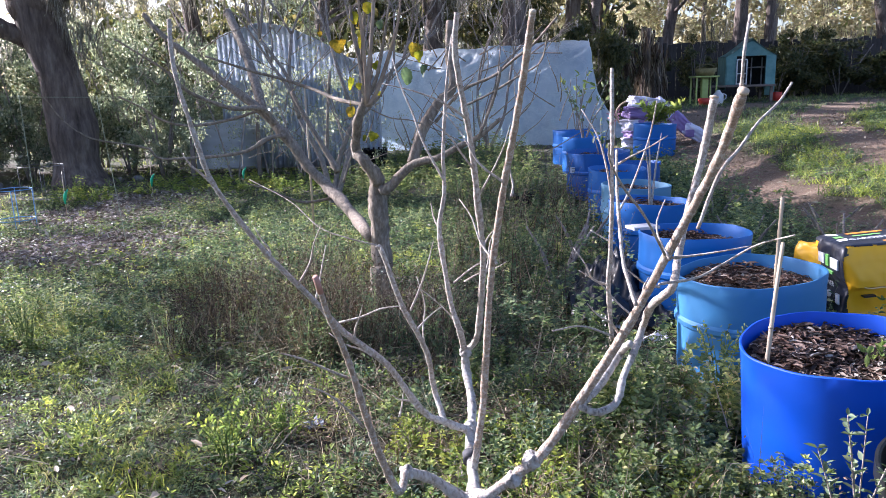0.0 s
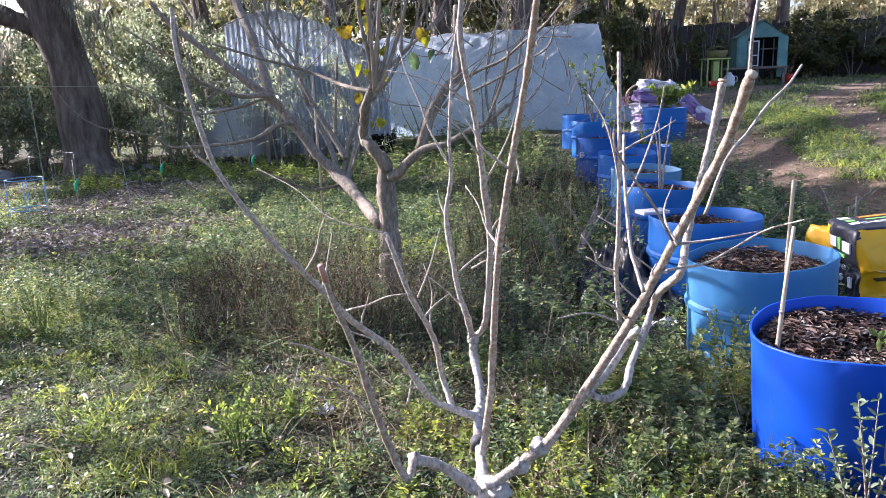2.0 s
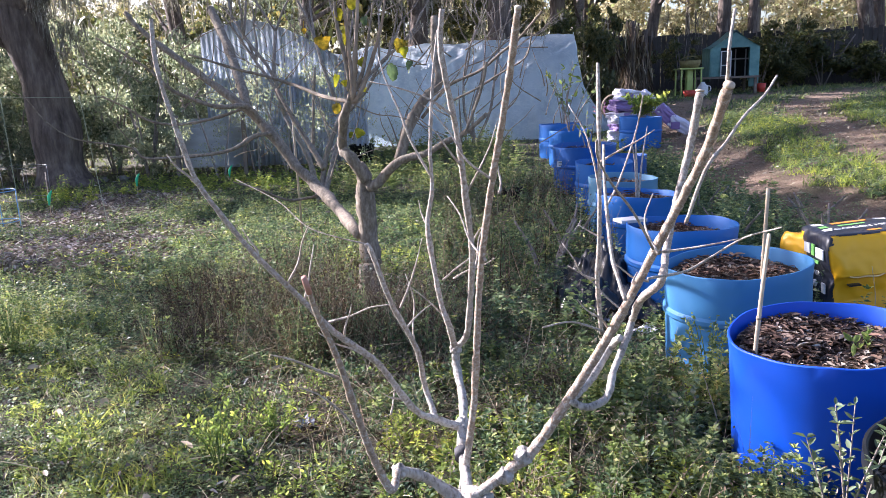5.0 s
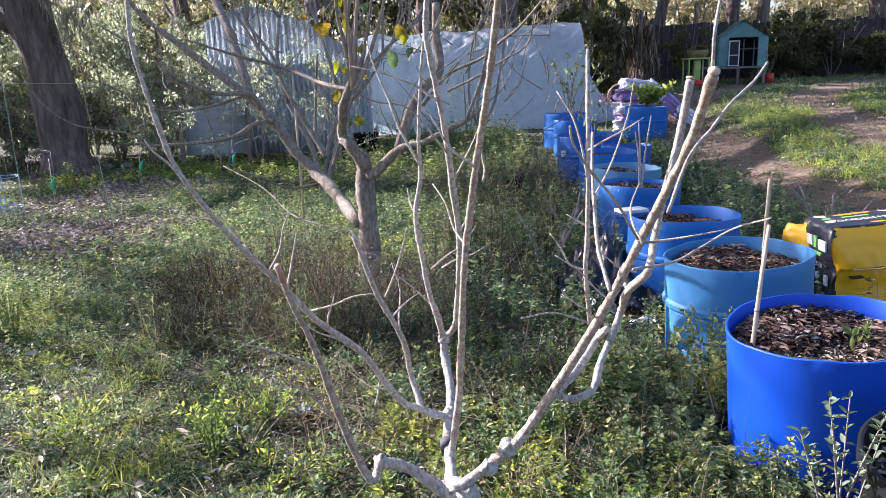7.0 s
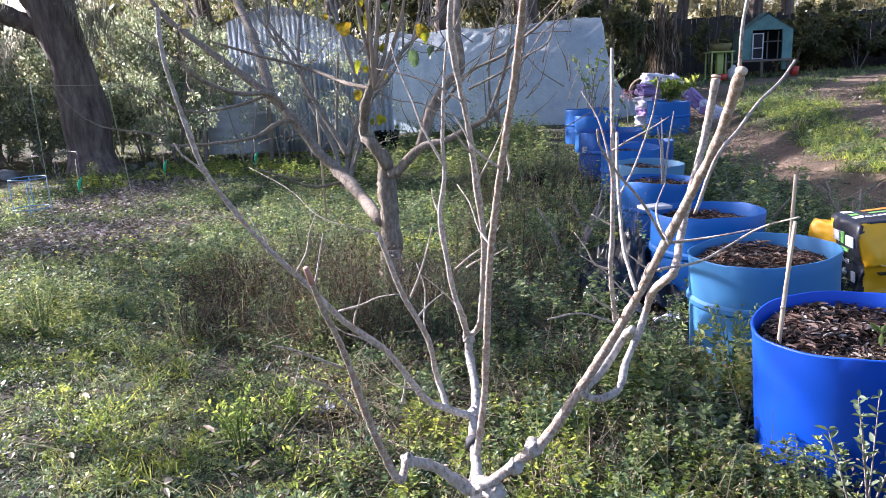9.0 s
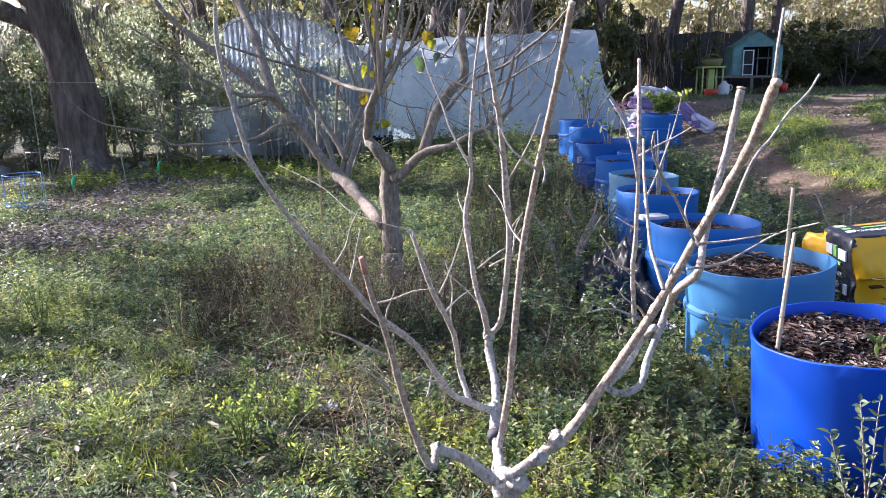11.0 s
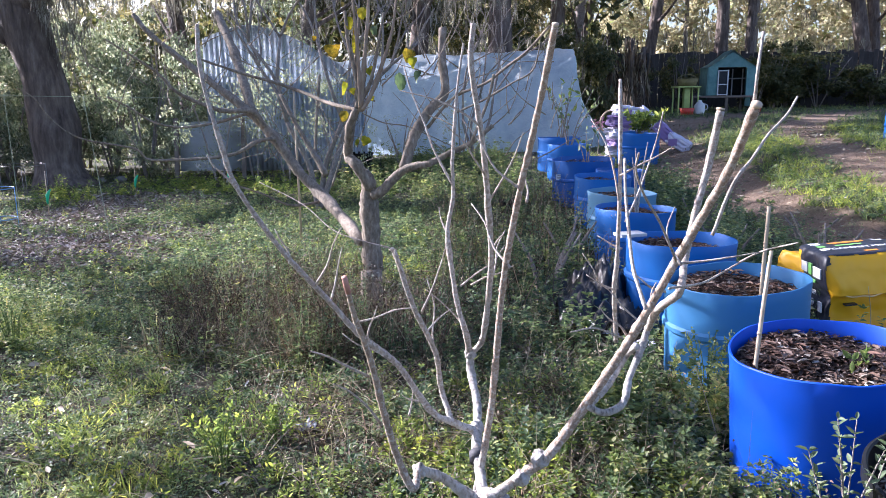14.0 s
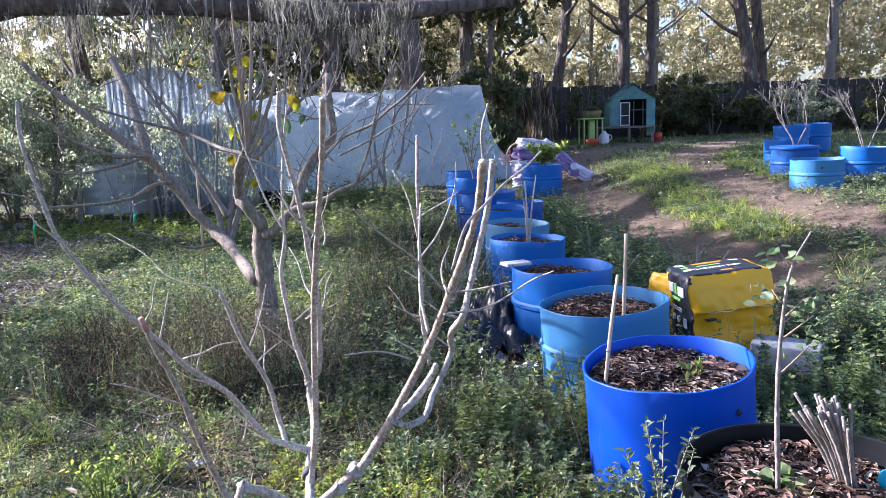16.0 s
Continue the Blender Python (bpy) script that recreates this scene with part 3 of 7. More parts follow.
                bm.faces.new((a[k], b[k], b[k + 1], a[k + 1]))
        bmesh.ops.solidify(bm, geom=bm.faces[:], thickness=0.003)
        ob = part("sheet", bm, MAT["steel"], s)
        ob.location = (0, rng.uniform(-0.012, 0.012), 0)
        x += 0.62
    part("frame", boxed(0.4, 0.07, 1.05, 2.3, 0.05, 0.08, 0.004), MAT["old_wood"], s)
    part("roof", boxed(0.3, 1.2, 1.44, 2.0, 2.2, 0.04, 0.004), MAT["steel"], s)
    part("back_wall", boxed(0.3, 2.3, 0.72, 2.0, 0.04, 1.44, 0.004), MAT["steel"], s)
    p = thing("leaning_panel", (-4.0, 11.35, 0.06), "pale grey ribbed sheet leaning in a post frame", "panel")
    p.matrix_basis = pose(-4.0, 11.25, 0.06, -9, 0, 4)
    bm = bmesh.new()
    rows = [[bm.verts.new((x, 0.005 * math.sin(k / 28 * 5 * 2 * math.pi), 0.10 + 0.74 * k / 28)) for x in (0.0, 0.3, 0.6, 0.9)] for k in range(29)]
    for a, b in zip(rows, rows[1:]):
        for k in range(3):
            bm.faces.new((a[k], a[k + 1], b[k + 1], b[k]))
    bmesh.ops.solidify(bm, geom=bm.faces[:], thickness=0.004)
    part("board", bm, MAT["dull_sheet"], p)
    for x in (-0.05, 0.95):
        part("post", boxed(x, -0.02, 0.43, 0.06, 0.06, 0.92, 0.006), MAT["old_wood"], p)


build_corrugated()


# ---- teal sheet hutch on a timber stage, and the green table ----
def build_hutch():
    gz = land(7.5, 20.5)
    h = thing("garden_hutch", (7.5, 20.5, gz), "small gabled hutch covered with teal tarpaulin on a timber stage", "hutch", turn=-8)
    w, d, e, pk = 0.60, 0.55, 1.14, 1.58
    for sx in (-1, 1):
        part("side_sheet", boxed(sx * w, 0, 0.15 + e / 2, 0.03, 2 * d, e - 0.28, 0.01), MAT["teal_sheet"], h)
    for sx in (-1, 1):
        bm = bmesh.new()
        n = 8
        g = []
        for i in range(n + 1):
            u = i / n
            row = []
            for k in range(9):
                v = -d - 0.06 + (2 * d + 0.12) * k / 8
                sag = -0.05 * math.sin(u * math.pi) + 0.02 * noise.noise(Vector((u * 4, v * 4, sx)))
                row.append(bm.verts.new((sx * (w + 0.05) * u, v, pk - (pk - e) * u + sag)))
            g.append(row)
        for a, b in zip(g, g[1:]):
            for k in range(8):
                bm.faces.new((a[k], b[k], b[k + 1], a[k + 1]))
        bmesh.ops.solidify(bm, geom=bm.faces[:], thickness=0.012)
        part("roof_sheet", bm, MAT["teal_sheet"], h)
    bm = bmesh.new()
    vs = [bm.verts.new(v) for v in ((-w, -d, e), (w, -d, e), (0, -d, pk - 0.06), (-w, -d - 0.015, e), (w, -d - 0.015, e), (0, -d - 0.015, pk - 0.06))]
    for f in ((0, 1, 2), (5, 4, 3), (0, 3, 4, 1), (1, 4, 5, 2), (2, 5, 3, 0)):
        bm.faces.new([vs[i] for i in f])
    part("gable", bm, MAT["teal_sheet"], h, smooth=False)
    part("curtain", boxed(-0.47, -d, 0.78, 0.24, 0.03, 0.72, 0.012), MAT["teal_sheet"], h)
    part("curtain", boxed(0.48, -d - 0.02, 0.64, 0.24, 0.03, 1.00, 0.012), MAT["teal_sheet"], h)
    # Near-black backing and door pane paint the shade inside the hutch.
    part("shade_backing", boxed(0, d, 0.76, 2 * w, 0.02, 0.80, 0.004), MAT["dark_void"], h)
    door = part("door", boxed(-0.22, -d - 0.03, 0.74, 0.26, 0.015, 0.62, 0.003), MAT["dark_void"], h)
    for x in (-0.34, -0.10):
        part("stile", boxed(x, -d - 0.045, 0.74, 0.03, 0.02, 0.64, 0.003), MAT["white_paint"], door)
    for z in (0.44, 0.70, 1.05):
        part("rail", boxed(-0.22, -d - 0.047, z, 0.27, 0.02, 0.026, 0.003), MAT["white_paint"], door)
    for x in (0.16, 0.42):
        part("shelf_post", boxed(x, 0.1, 0.76, 0.03, 0.03, 0.7, 0.003), MAT["grey_board"], h)
    part("shelf", boxed(0.3, 0.1, 0.86, 0.4, 0.3, 0.03, 0.003), MAT["grey_board"], h)
    part("stage", boxed(-0.32, -0.45, 0.39, 1.65, 1.4, 0.05, 0.006), MAT["old_wood"], h)
    for x, y in ((-1.05, -1.05), (-0.2, -1.05), (0.42, -1.05), (-0.9, 0.15), (0.42, 0.15)):
        part("leg", boxed(x, y, 0.175, 0.07, 0.07, 0.39, 0.006), MAT["old_wood"], h)
    r = thing("bucket", (8.05, 19.75, land(8.05, 19.75)), "small red plastic bucket beside the hutch", "bucket")
    part("body", lathe(bmesh.new(), [(0.0, 0.0), (0.10, 0.0), (0.13, 0.22), (0.12, 0.22), (0.09, 0.01), (0.0, 0.01)], 20), MAT["red_plastic"], r)
    t = thing("garden_table", (5.95, 19.0, land(5.95, 19.0)), "lime green plastic garden table", "table", turn=6)
    part("top", boxed(0, 0, 0.665, 0.60, 0.45, 0.04, 0.012), MAT["lime_paint"], t)
    for x in (-0.25, 0.25):
        for y in (-0.18, 0.18):
            part("leg", boxed(x, y, 0.32, 0.035, 0.035, 0.65, 0.008), MAT["lime_paint"], t)
    part("pillar", boxed(0.02, 0, 0.32, 0.16, 0.12, 0.64, 0.02), MAT["lime_paint"], t)
    b = thing("basket", (5.98, 19.0, land(5.95, 19.0) + 0.685), "wicker basket with a hooped handle", "basket")
    bm = lathe(bmesh.new(), [(0.0, 0.0), (0.20, 0.0), (0.27, 0.18), (0.25, 0.18), (0.18, 0.02), (0.0, 0.02)], 20)
    part("bowl", bm, MAT["wicker"], b)
    part("handle", limb([(0.24 * math.cos(a), 0, 0.15 + 0.13 * math.sin(a), 0.010) for a in [math.pi * k / 10 for k in range(11)]], sides=6, per=1), MAT["wicker"], b)
    j = thing("jug", (6.25, 18.8, land(6.25, 18.8)), "white plastic jug on the ground", "jug")
    part("body", lathe(bmesh.new(), [(0.0, 0.0), (0.12, 0.0), (0.13, 0.05), (0.13, 0.22), (0.05, 0.31), (0.045, 0.34), (0.0, 0.34)], 20), MAT["white_paint"], j)
    part("handle", limb([(0.12, 0, 0.10, 0.012), (0.19, 0, 0.13, 0.012), (0.19, 0, 0.22, 0.012), (0.11, 0, 0.25, 0.012)], sides=6, per=3), MAT["white_paint"], j)
    p = thing("flower_pot", (5.85, 18.5, land(5.85, 18.5)), "low terracotta red pot", "pot")
    part("body", lathe(bmesh.new(), [(0.0, 0.0), (0.13, 0.0), (0.18, 0.16), (0.16, 0.16), (0.12, 0.02), (0.0, 0.02)], 20), MAT["red_plastic"], p)


build_hutch()


# ---- trees ----
def nearer(x, y, z):
    """The middle stems of the second fruit tree lean towards the path; its left limbs stay further back. Returns the place and its scale."""
    k = 1 - 0.215 * float(smooth_step(-0.80, -0.50, x))
    return 0.134 + (x - 0.134) * k, 0.287 + (y - 0.287) * k, 1.248 + (z - 1.248) * k, k


def branch(tree, pts, mat, label=""):
    o = tree.location
    thin = lambda r: 0.62 if tree is front_tree else 0.58 + 0.40 * min(1.0, max(0.0, (r - 0.011) / 0.02))
    q = []
    for x, y, z, r in pts:
        k = 1.0
        if tree is back_tree:
            x, y, z, k = nearer(x, y, z)
        q.append((x - o.x, y - o.y, z - o.z, r * k * thin(r)))
    fine = tree is front_tree and q[0][3] > 0.003
    return part("branch", limb(q, sides=10 if fine else 7, per=14 if fine else 7, rough=0.22, knots=0.22), MAT[mat], tree, label)


def twigs_on(tree, spots, mat, seed, length=(0.1, 0.4), r=0.0025):
    """Fine side shoots, each a part."""
    rng = random.Random(seed)
    o = tree.location
    for x, y, z in spots:
        d = Vector((rng.uniform(-1, 1), rng.uniform(-0.6, 0.6), rng.uniform(0.1, 1))).normalized()
        ln = rng.uniform(*length)
        p = Vector(nearer(x, y, z)[:3] if tree is back_tree else (x, y, z)) - o
        pts = [(*p, r)]
        for k in range(3):
            d = (d + Vector((rng.uniform(-0.4, 0.4), rng.uniform(-0.4, 0.4), rng.uniform(-0.2, 0.4)))).normalized()
            p = p + d * ln / 3
            pts.append((*p, r * (0.75 - 0.2 * k)))
        part("twig", limb(pts, sides=5, per=3), MAT[mat], tree)


front_tree = thing("fruit_tree", (0.19, 1.38, 0.0), "pruned leafless fruit tree with whitewashed lower stems", "tree")
part("trunk", limb([(0.01, 0.04, -0.08, 0.042), (0.005, 0.03, 0.15, 0.033), (0.0, 0.0, 0.38, 0.027), (0.0, -0.03, 0.57, 0.021), (0.0, -0.042, 0.625, 0.014)], sides=14, per=6, rough=0.2, knots=0.2), MAT["bark_white"], front_tree, "whitewashed short trunk")
back_tree = thing("fruit_tree", (-0.30, 3.98, 0.0), "bare spreading fruit tree with a few yellow leaves", "tree")
thin_tree = thing("shrub_tree", (-0.70, 6.1, 0.0), "thin bare young tree with several stems", "tree")
part("trunk", limb([(0.01, 0.02, -0.06, 0.074), (0.0, 0.02, 0.10, 0.058), (-0.005, 0.03, 0.34, 0.052)], sides=14, per=6, rough=0.22, knots=0.2), MAT["bark_brown"], back_tree)
branch(back_tree, [(-0.430, 5.150, 0.067, 0.0720), (-0.430, 5.150, 0.421, 0.0650), (-0.434, 5.140, 0.60, 0.0601), (-0.430, 5.120, 0.69, 0.0480), (-0.45, 5.09, 0.76, 0.0280)], "bark_brown")
branch(back_tree, [(-0.493, 5.150, 0.273, 0.0425), (-0.737, 5.225, 0.544, 0.0388), (-0.935, 5.283, 0.743, 0.0361), (-1.082, 5.333, 0.943, 0.0336), (-1.282, 5.391, 1.145, 0.0309), (-1.641, 5.479, 1.417, 0.0266), (-1.980, 5.562, 1.680, 0.0223), (-2.108, 5.600, 1.823, 0.0202)], "bark_brown")
branch(back_tree, [(-1.152, 5.300, 1.046, 0.0241), (-1.215, 5.247, 1.152, 0.0222), (-1.367, 5.180, 1.155, 0.0200), (-1.489, 5.120, 1.197, 0.0180), (-1.640, 5.036, 1.285, 0.0153), (-1.734, 4.958, 1.412, 0.0127), (-1.958, 4.800, 1.599, 0.0077)], "bark_brown")
branch(back_tree, [(-1.232, 5.350, 1.150, 0.0163), (-1.445, 5.244, 1.084, 0.0147), (-1.658, 5.136, 1.055, 0.0132), (-1.814, 5.050, 1.096, 0.0120), (-1.914, 4.976, 1.183, 0.0109), (-2.022, 4.900, 1.257, 0.0099)], "bark_brown")
branch(back_tree, [(-1.084, 5.300, 0.965, 0.0200), (-1.184, 5.247, 0.953, 0.0190), (-1.317, 5.166, 0.879, 0.0175), (-1.465, 5.083, 0.856, 0.0160), (-1.666, 4.966, 0.855, 0.0139), (-1.798, 4.885, 0.868, 0.0125), (-1.858, 4.828, 0.940, 0.0115), (-2.075, 4.676, 1.004, 0.0089), (-2.160, 4.600, 1.067, 0.0076)], "bark_brown")
branch(back_tree, [(-2.160, 4.600, 1.067, 0.0076), (-2.210, 4.530, 1.155, 0.0065), (-2.238, 4.461, 1.255, 0.0054), (-2.291, 4.400, 1.311, 0.0045)], "bark_brown")
branch(back_tree, [(-1.316, 5.600, 1.140, 0.0341), (-1.411, 5.802, 1.322, 0.0344), (-1.548, 6.065, 1.573, 0.0347), (-1.723, 6.338, 1.844, 0.0349), (-1.766, 6.400, 1.907, 0.0349)], "bark_brown")
branch(back_tree, [(-0.783, 5.200, 0.537, 0.0156), (-0.944, 5.031, 0.544, 0.0127), (-1.082, 4.852, 0.646, 0.0096), (-1.192, 4.700, 0.716, 0.0072)], "bark_brown")
branch(back_tree, [(-0.416, 5.100, 0.649, 0.0415), (-0.495, 5.041, 0.802, 0.0365), (-0.544, 5.009, 0.876, 0.0339), (-0.511, 4.943, 1.062, 0.0286), (-0.463, 4.900, 1.173, 0.0252)], "bark_brown")
branch(back_tree, [(-0.464, 4.900, 1.162, 0.0180), (-0.625, 4.867, 1.202, 0.0168), (-0.792, 4.830, 1.274, 0.0154), (-0.957, 4.794, 1.334, 0.0141), (-1.120, 4.759, 1.383, 0.0129), (-1.376, 4.700, 1.475, 0.0109)], "bark_brown")
branch(back_tree, [(-0.463, 4.900, 1.173, 0.0216), (-0.447, 4.900, 1.249, 0.0206), (-0.479, 4.900, 1.455, 0.0181), (-0.504, 4.900, 1.584, 0.0166), (-0.514, 4.900, 1.752, 0.0145)], "bark_brown")
branch(back_tree, [(-0.460, 4.900, 1.228, 0.0180), (-0.461, 4.951, 1.500, 0.0163), (-0.434, 5.000, 1.758, 0.0148)], "bark_brown")
branch(back_tree, [(-0.451, 4.900, 1.183, 0.0180), (-0.372, 4.874, 1.322, 0.0160), (-0.325, 4.844, 1.489, 0.0138), (-0.270, 4.800, 1.730, 0.0106)], "bark_brown")
branch(back_tree, [(-0.431, 4.900, 1.139, 0.0072), (-0.291, 4.827, 1.081, 0.0064), (-0.130, 4.747, 1.057, 0.0055), (0.130, 4.600, 0.950, 0.0040)], "bark_brown")
branch(back_tree, [(-0.406, 5.100, 0.600, 0.0340), (-0.342, 5.079, 0.625, 0.0327), (-0.186, 5.014, 0.770, 0.0289), (-0.018, 4.958, 0.816, 0.0258), (0.109, 4.911, 0.883, 0.0232), (0.246, 4.860, 0.949, 0.0205), (0.379, 4.800, 1.056, 0.0174)], "bark_brown")
branch(back_tree, [(0.246, 4.850, 0.950, 0.0141), (0.327, 4.826, 1.143, 0.0140), (0.362, 4.814, 1.249, 0.0140), (0.385, 4.800, 1.363, 0.0139)], "bark_brown")
branch(back_tree, [(-0.039, 5.300, 1.028, 0.0155), (0.139, 5.203, 1.224, 0.0147), (0.351, 5.114, 1.317, 0.0140), (0.487, 5.044, 1.420, 0.0135), (0.595, 4.988, 1.499, 0.0132), (0.728, 4.900, 1.644, 0.0126)], "bark_brown")
branch(back_tree, [(-0.200, 5.200, 0.763, 0.0382), (-0.122, 5.270, 0.984, 0.0359), (-0.020, 5.327, 1.146, 0.0340), (0.081, 5.372, 1.261, 0.0325), (0.062, 5.436, 1.477, 0.0304), (0.068, 5.500, 1.693, 0.0283)], "bark_brown")
branch(back_tree, [(0.138, 5.000, 1.125, 0.0127), (0.321, 4.947, 1.207, 0.0112), (0.498, 4.891, 1.308, 0.0096), (0.625, 4.849, 1.386, 0.0084), (0.664, 4.800, 1.546, 0.0070)], "bark_brown")
branch(back_tree, [(-0.436, 4.88, 1.17, 0.020), (-0.442, 4.88, 1.493, 0.016), (-0.461, 4.88, 1.80, 0.013), (-0.47, 4.88, 2.1, 0.008)], "bark_tan")
branch(back_tree, [(-0.44, 4.89, 1.15, 0.022), (-0.396, 4.88, 1.526, 0.017), (-0.369, 4.88, 1.79, 0.014), (-0.36, 4.88, 2.2, 0.008)], "bark_tan")
branch(back_tree, [(-0.43, 4.88, 1.16, 0.02), (-0.375, 4.88, 1.239, 0.018), (-0.286, 4.88, 1.458, 0.016), (-0.224, 4.88, 1.654, 0.013), (-0.19, 4.88, 1.90, 0.009)], "bark_tan")
branch(thin_tree, [(-0.988, 6.200, 0.733, 0.0187), (-0.966, 6.200, 1.022, 0.0167), (-0.922, 6.200, 1.415, 0.0140)], "bark_brown")
branch(thin_tree, [(-0.870, 6.000, 0.634, 0.0271), (-0.959, 6.068, 0.773, 0.0253), (-1.110, 6.179, 1.000, 0.0224), (-1.265, 6.300, 1.260, 0.0191)], "bark_brown")
branch(thin_tree, [(-0.760, 5.600, 0.596, 0.0126), (-0.646, 5.600, 0.908, 0.0099), (-0.581, 5.600, 1.086, 0.0083)], "bark_brown")
branch(front_tree, [(0.183, 1.338, 0.611, 0.0159), (0.159, 1.346, 0.617, 0.0151), (0.118, 1.333, 0.656, 0.0132), (0.083, 1.276, 0.702, 0.0112)], "bark_white")
branch(front_tree, [(0.084, 1.265, 0.708, 0.0093), (0.077, 1.228, 0.699, 0.0089), (0.060, 1.209, 0.752, 0.0083), (0.047, 1.183, 0.822, 0.0075), (0.037, 1.151, 0.901, 0.0066), (0.030, 1.126, 0.951, 0.0060), (0.022, 1.100, 0.994, 0.0056), (0.019, 1.078, 1.030, 0.0050)], "wash_tan")
branch(front_tree, [(0.172, 1.490, 0.660, 0.0105), (0.132, 1.468, 0.687, 0.0097), (0.095, 1.445, 0.720, 0.0092), (0.045, 1.412, 0.814, 0.0083), (-0.013, 1.374, 0.882, 0.0075), (-0.048, 1.348, 0.938, 0.0069), (-0.099, 1.312, 1.015, 0.0062), (-0.129, 1.291, 1.068, 0.0057), (-0.160, 1.270, 1.134, 0.0052), (-0.173, 1.260, 1.195, 0.0048), (-0.185, 1.255, 1.256, 0.0044), (-0.190, 1.255, 1.296, 0.0042), (-0.190, 1.259, 1.340, 0.0040)], "wash_grey")
branch(front_tree, [(0.132, 1.468, 0.687, 0.0085), (0.113, 1.500, 0.738, 0.0078), (0.105, 1.463, 0.817, 0.0072), (0.071, 1.425, 0.911, 0.0066), (0.046, 1.415, 0.997, 0.0062), (0.038, 1.415, 1.010, 0.0062)], "wash_grey")
branch(front_tree, [(0.038, 1.415, 1.010, 0.0020), (-0.009, 1.427, 1.020, 0.0017), (-0.062, 1.464, 1.032, 0.0014), (-0.128, 1.551, 1.062, 0.0011), (-0.240, 1.694, 1.085, 0.0008)], "bark_grey")
branch(front_tree, [(0.183, 1.341, 0.616, 0.0131), (0.177, 1.419, 0.633, 0.0130), (0.175, 1.477, 0.653, 0.0129), (0.179, 1.539, 0.682, 0.0127), (0.169, 1.605, 0.723, 0.0123), (0.167, 1.615, 0.757, 0.0121)], "bark_white")
branch(front_tree, [(0.167, 1.615, 0.757, 0.0094), (0.158, 1.582, 0.816, 0.0089), (0.145, 1.586, 0.859, 0.0084), (0.131, 1.594, 0.952, 0.0073), (0.127, 1.598, 1.006, 0.0067), (0.137, 1.603, 1.064, 0.0060), (0.137, 1.607, 1.134, 0.0053), (0.146, 1.613, 1.252, 0.0040), (0.158, 1.617, 1.336, 0.0030)], "wash_grey")
branch(front_tree, [(0.138, 1.603, 1.084, 0.0040), (0.104, 1.615, 1.148, 0.0034), (0.086, 1.628, 1.198, 0.0029), (0.062, 1.646, 1.256, 0.0025), (0.049, 1.662, 1.300, 0.0021)], "wash_grey")
branch(front_tree, [(0.167, 1.615, 0.757, 0.0097), (0.189, 1.600, 0.790, 0.0095), (0.198, 1.568, 0.864, 0.0090), (0.203, 1.524, 0.967, 0.0084), (0.196, 1.484, 1.062, 0.0078), (0.190, 1.459, 1.129, 0.0075), (0.183, 1.439, 1.186, 0.0073), (0.172, 1.422, 1.251, 0.0070), (0.166, 1.413, 1.302, 0.0069), (0.170, 1.409, 1.351, 0.0068)], "wash_grey")
branch(front_tree, [(0.173, 1.411, 0.588, 0.0099), (0.196, 1.391, 0.744, 0.0092), (0.209, 1.348, 0.937, 0.0083), (0.216, 1.325, 1.013, 0.0080), (0.230, 1.285, 1.117, 0.0076), (0.242, 1.250, 1.190, 0.0072), (0.252, 1.212, 1.260, 0.0069), (0.259, 1.171, 1.325, 0.0067)], "wash_tan")
branch(front_tree, [(0.189, 1.314, 0.633, 0.0136), (0.213, 1.314, 0.649, 0.0134), (0.249, 1.314, 0.678, 0.0129), (0.284, 1.312, 0.711, 0.0125), (0.340, 1.308, 0.799, 0.0115), (0.400, 1.286, 0.917, 0.0102), (0.439, 1.249, 1.024, 0.0091), (0.462, 1.210, 1.101, 0.0087), (0.474, 1.173, 1.157, 0.0090), (0.476, 1.116, 1.230, 0.0093)], "wash_tan")
branch(front_tree, [(0.479, 1.128, 1.228, 0.0033), (0.475, 1.114, 1.274, 0.0029), (0.489, 1.142, 1.312, 0.0027)], "wash_grey")
branch(front_tree, [(0.455, 1.433, 0.866, 0.0090), (0.447, 1.350, 0.925, 0.0093), (0.463, 1.304, 0.966, 0.0093), (0.479, 1.338, 1.002, 0.0092), (0.498, 1.370, 1.054, 0.0090), (0.524, 1.390, 1.145, 0.0090), (0.532, 1.380, 1.219, 0.0091)], "wash_grey")
branch(front_tree, [(0.338, 1.308, 0.790, 0.0110), (0.376, 1.360, 0.800, 0.0110), (0.415, 1.410, 0.830, 0.0095), (0.418, 1.355, 0.865, 0.0087)], "bark_white")
branch(front_tree, [(0.335, 1.305, 0.790, 0.0084), (0.362, 1.308, 0.777, 0.0085), (0.394, 1.327, 0.783, 0.0085), (0.412, 1.365, 0.810, 0.0085), (0.437, 1.402, 0.839, 0.0086), (0.455, 1.433, 0.866, 0.0086)], "bark_white")
branch(front_tree, [(0.415, 1.477, 0.829, 0.0068), (0.402, 1.449, 0.927, 0.0061), (0.402, 1.438, 0.981, 0.0058), (0.401, 1.431, 1.080, 0.0053), (0.402, 1.444, 1.161, 0.0049), (0.408, 1.489, 1.268, 0.0046)], "wash_grey")
branch(front_tree, [(0.401, 1.248, 0.957, 0.0046), (0.396, 1.273, 0.982, 0.0045), (0.393, 1.304, 1.012, 0.0043), (0.399, 1.382, 1.093, 0.0038), (0.407, 1.433, 1.146, 0.0035)], "wash_grey")
branch(front_tree, [(0.423, 1.199, 1.037, 0.0029), (0.382, 1.132, 1.096, 0.0024), (0.342, 1.057, 1.140, 0.0020), (0.314, 0.985, 1.174, 0.0017), (0.303, 0.934, 1.195, 0.0015)], "wash_grey")
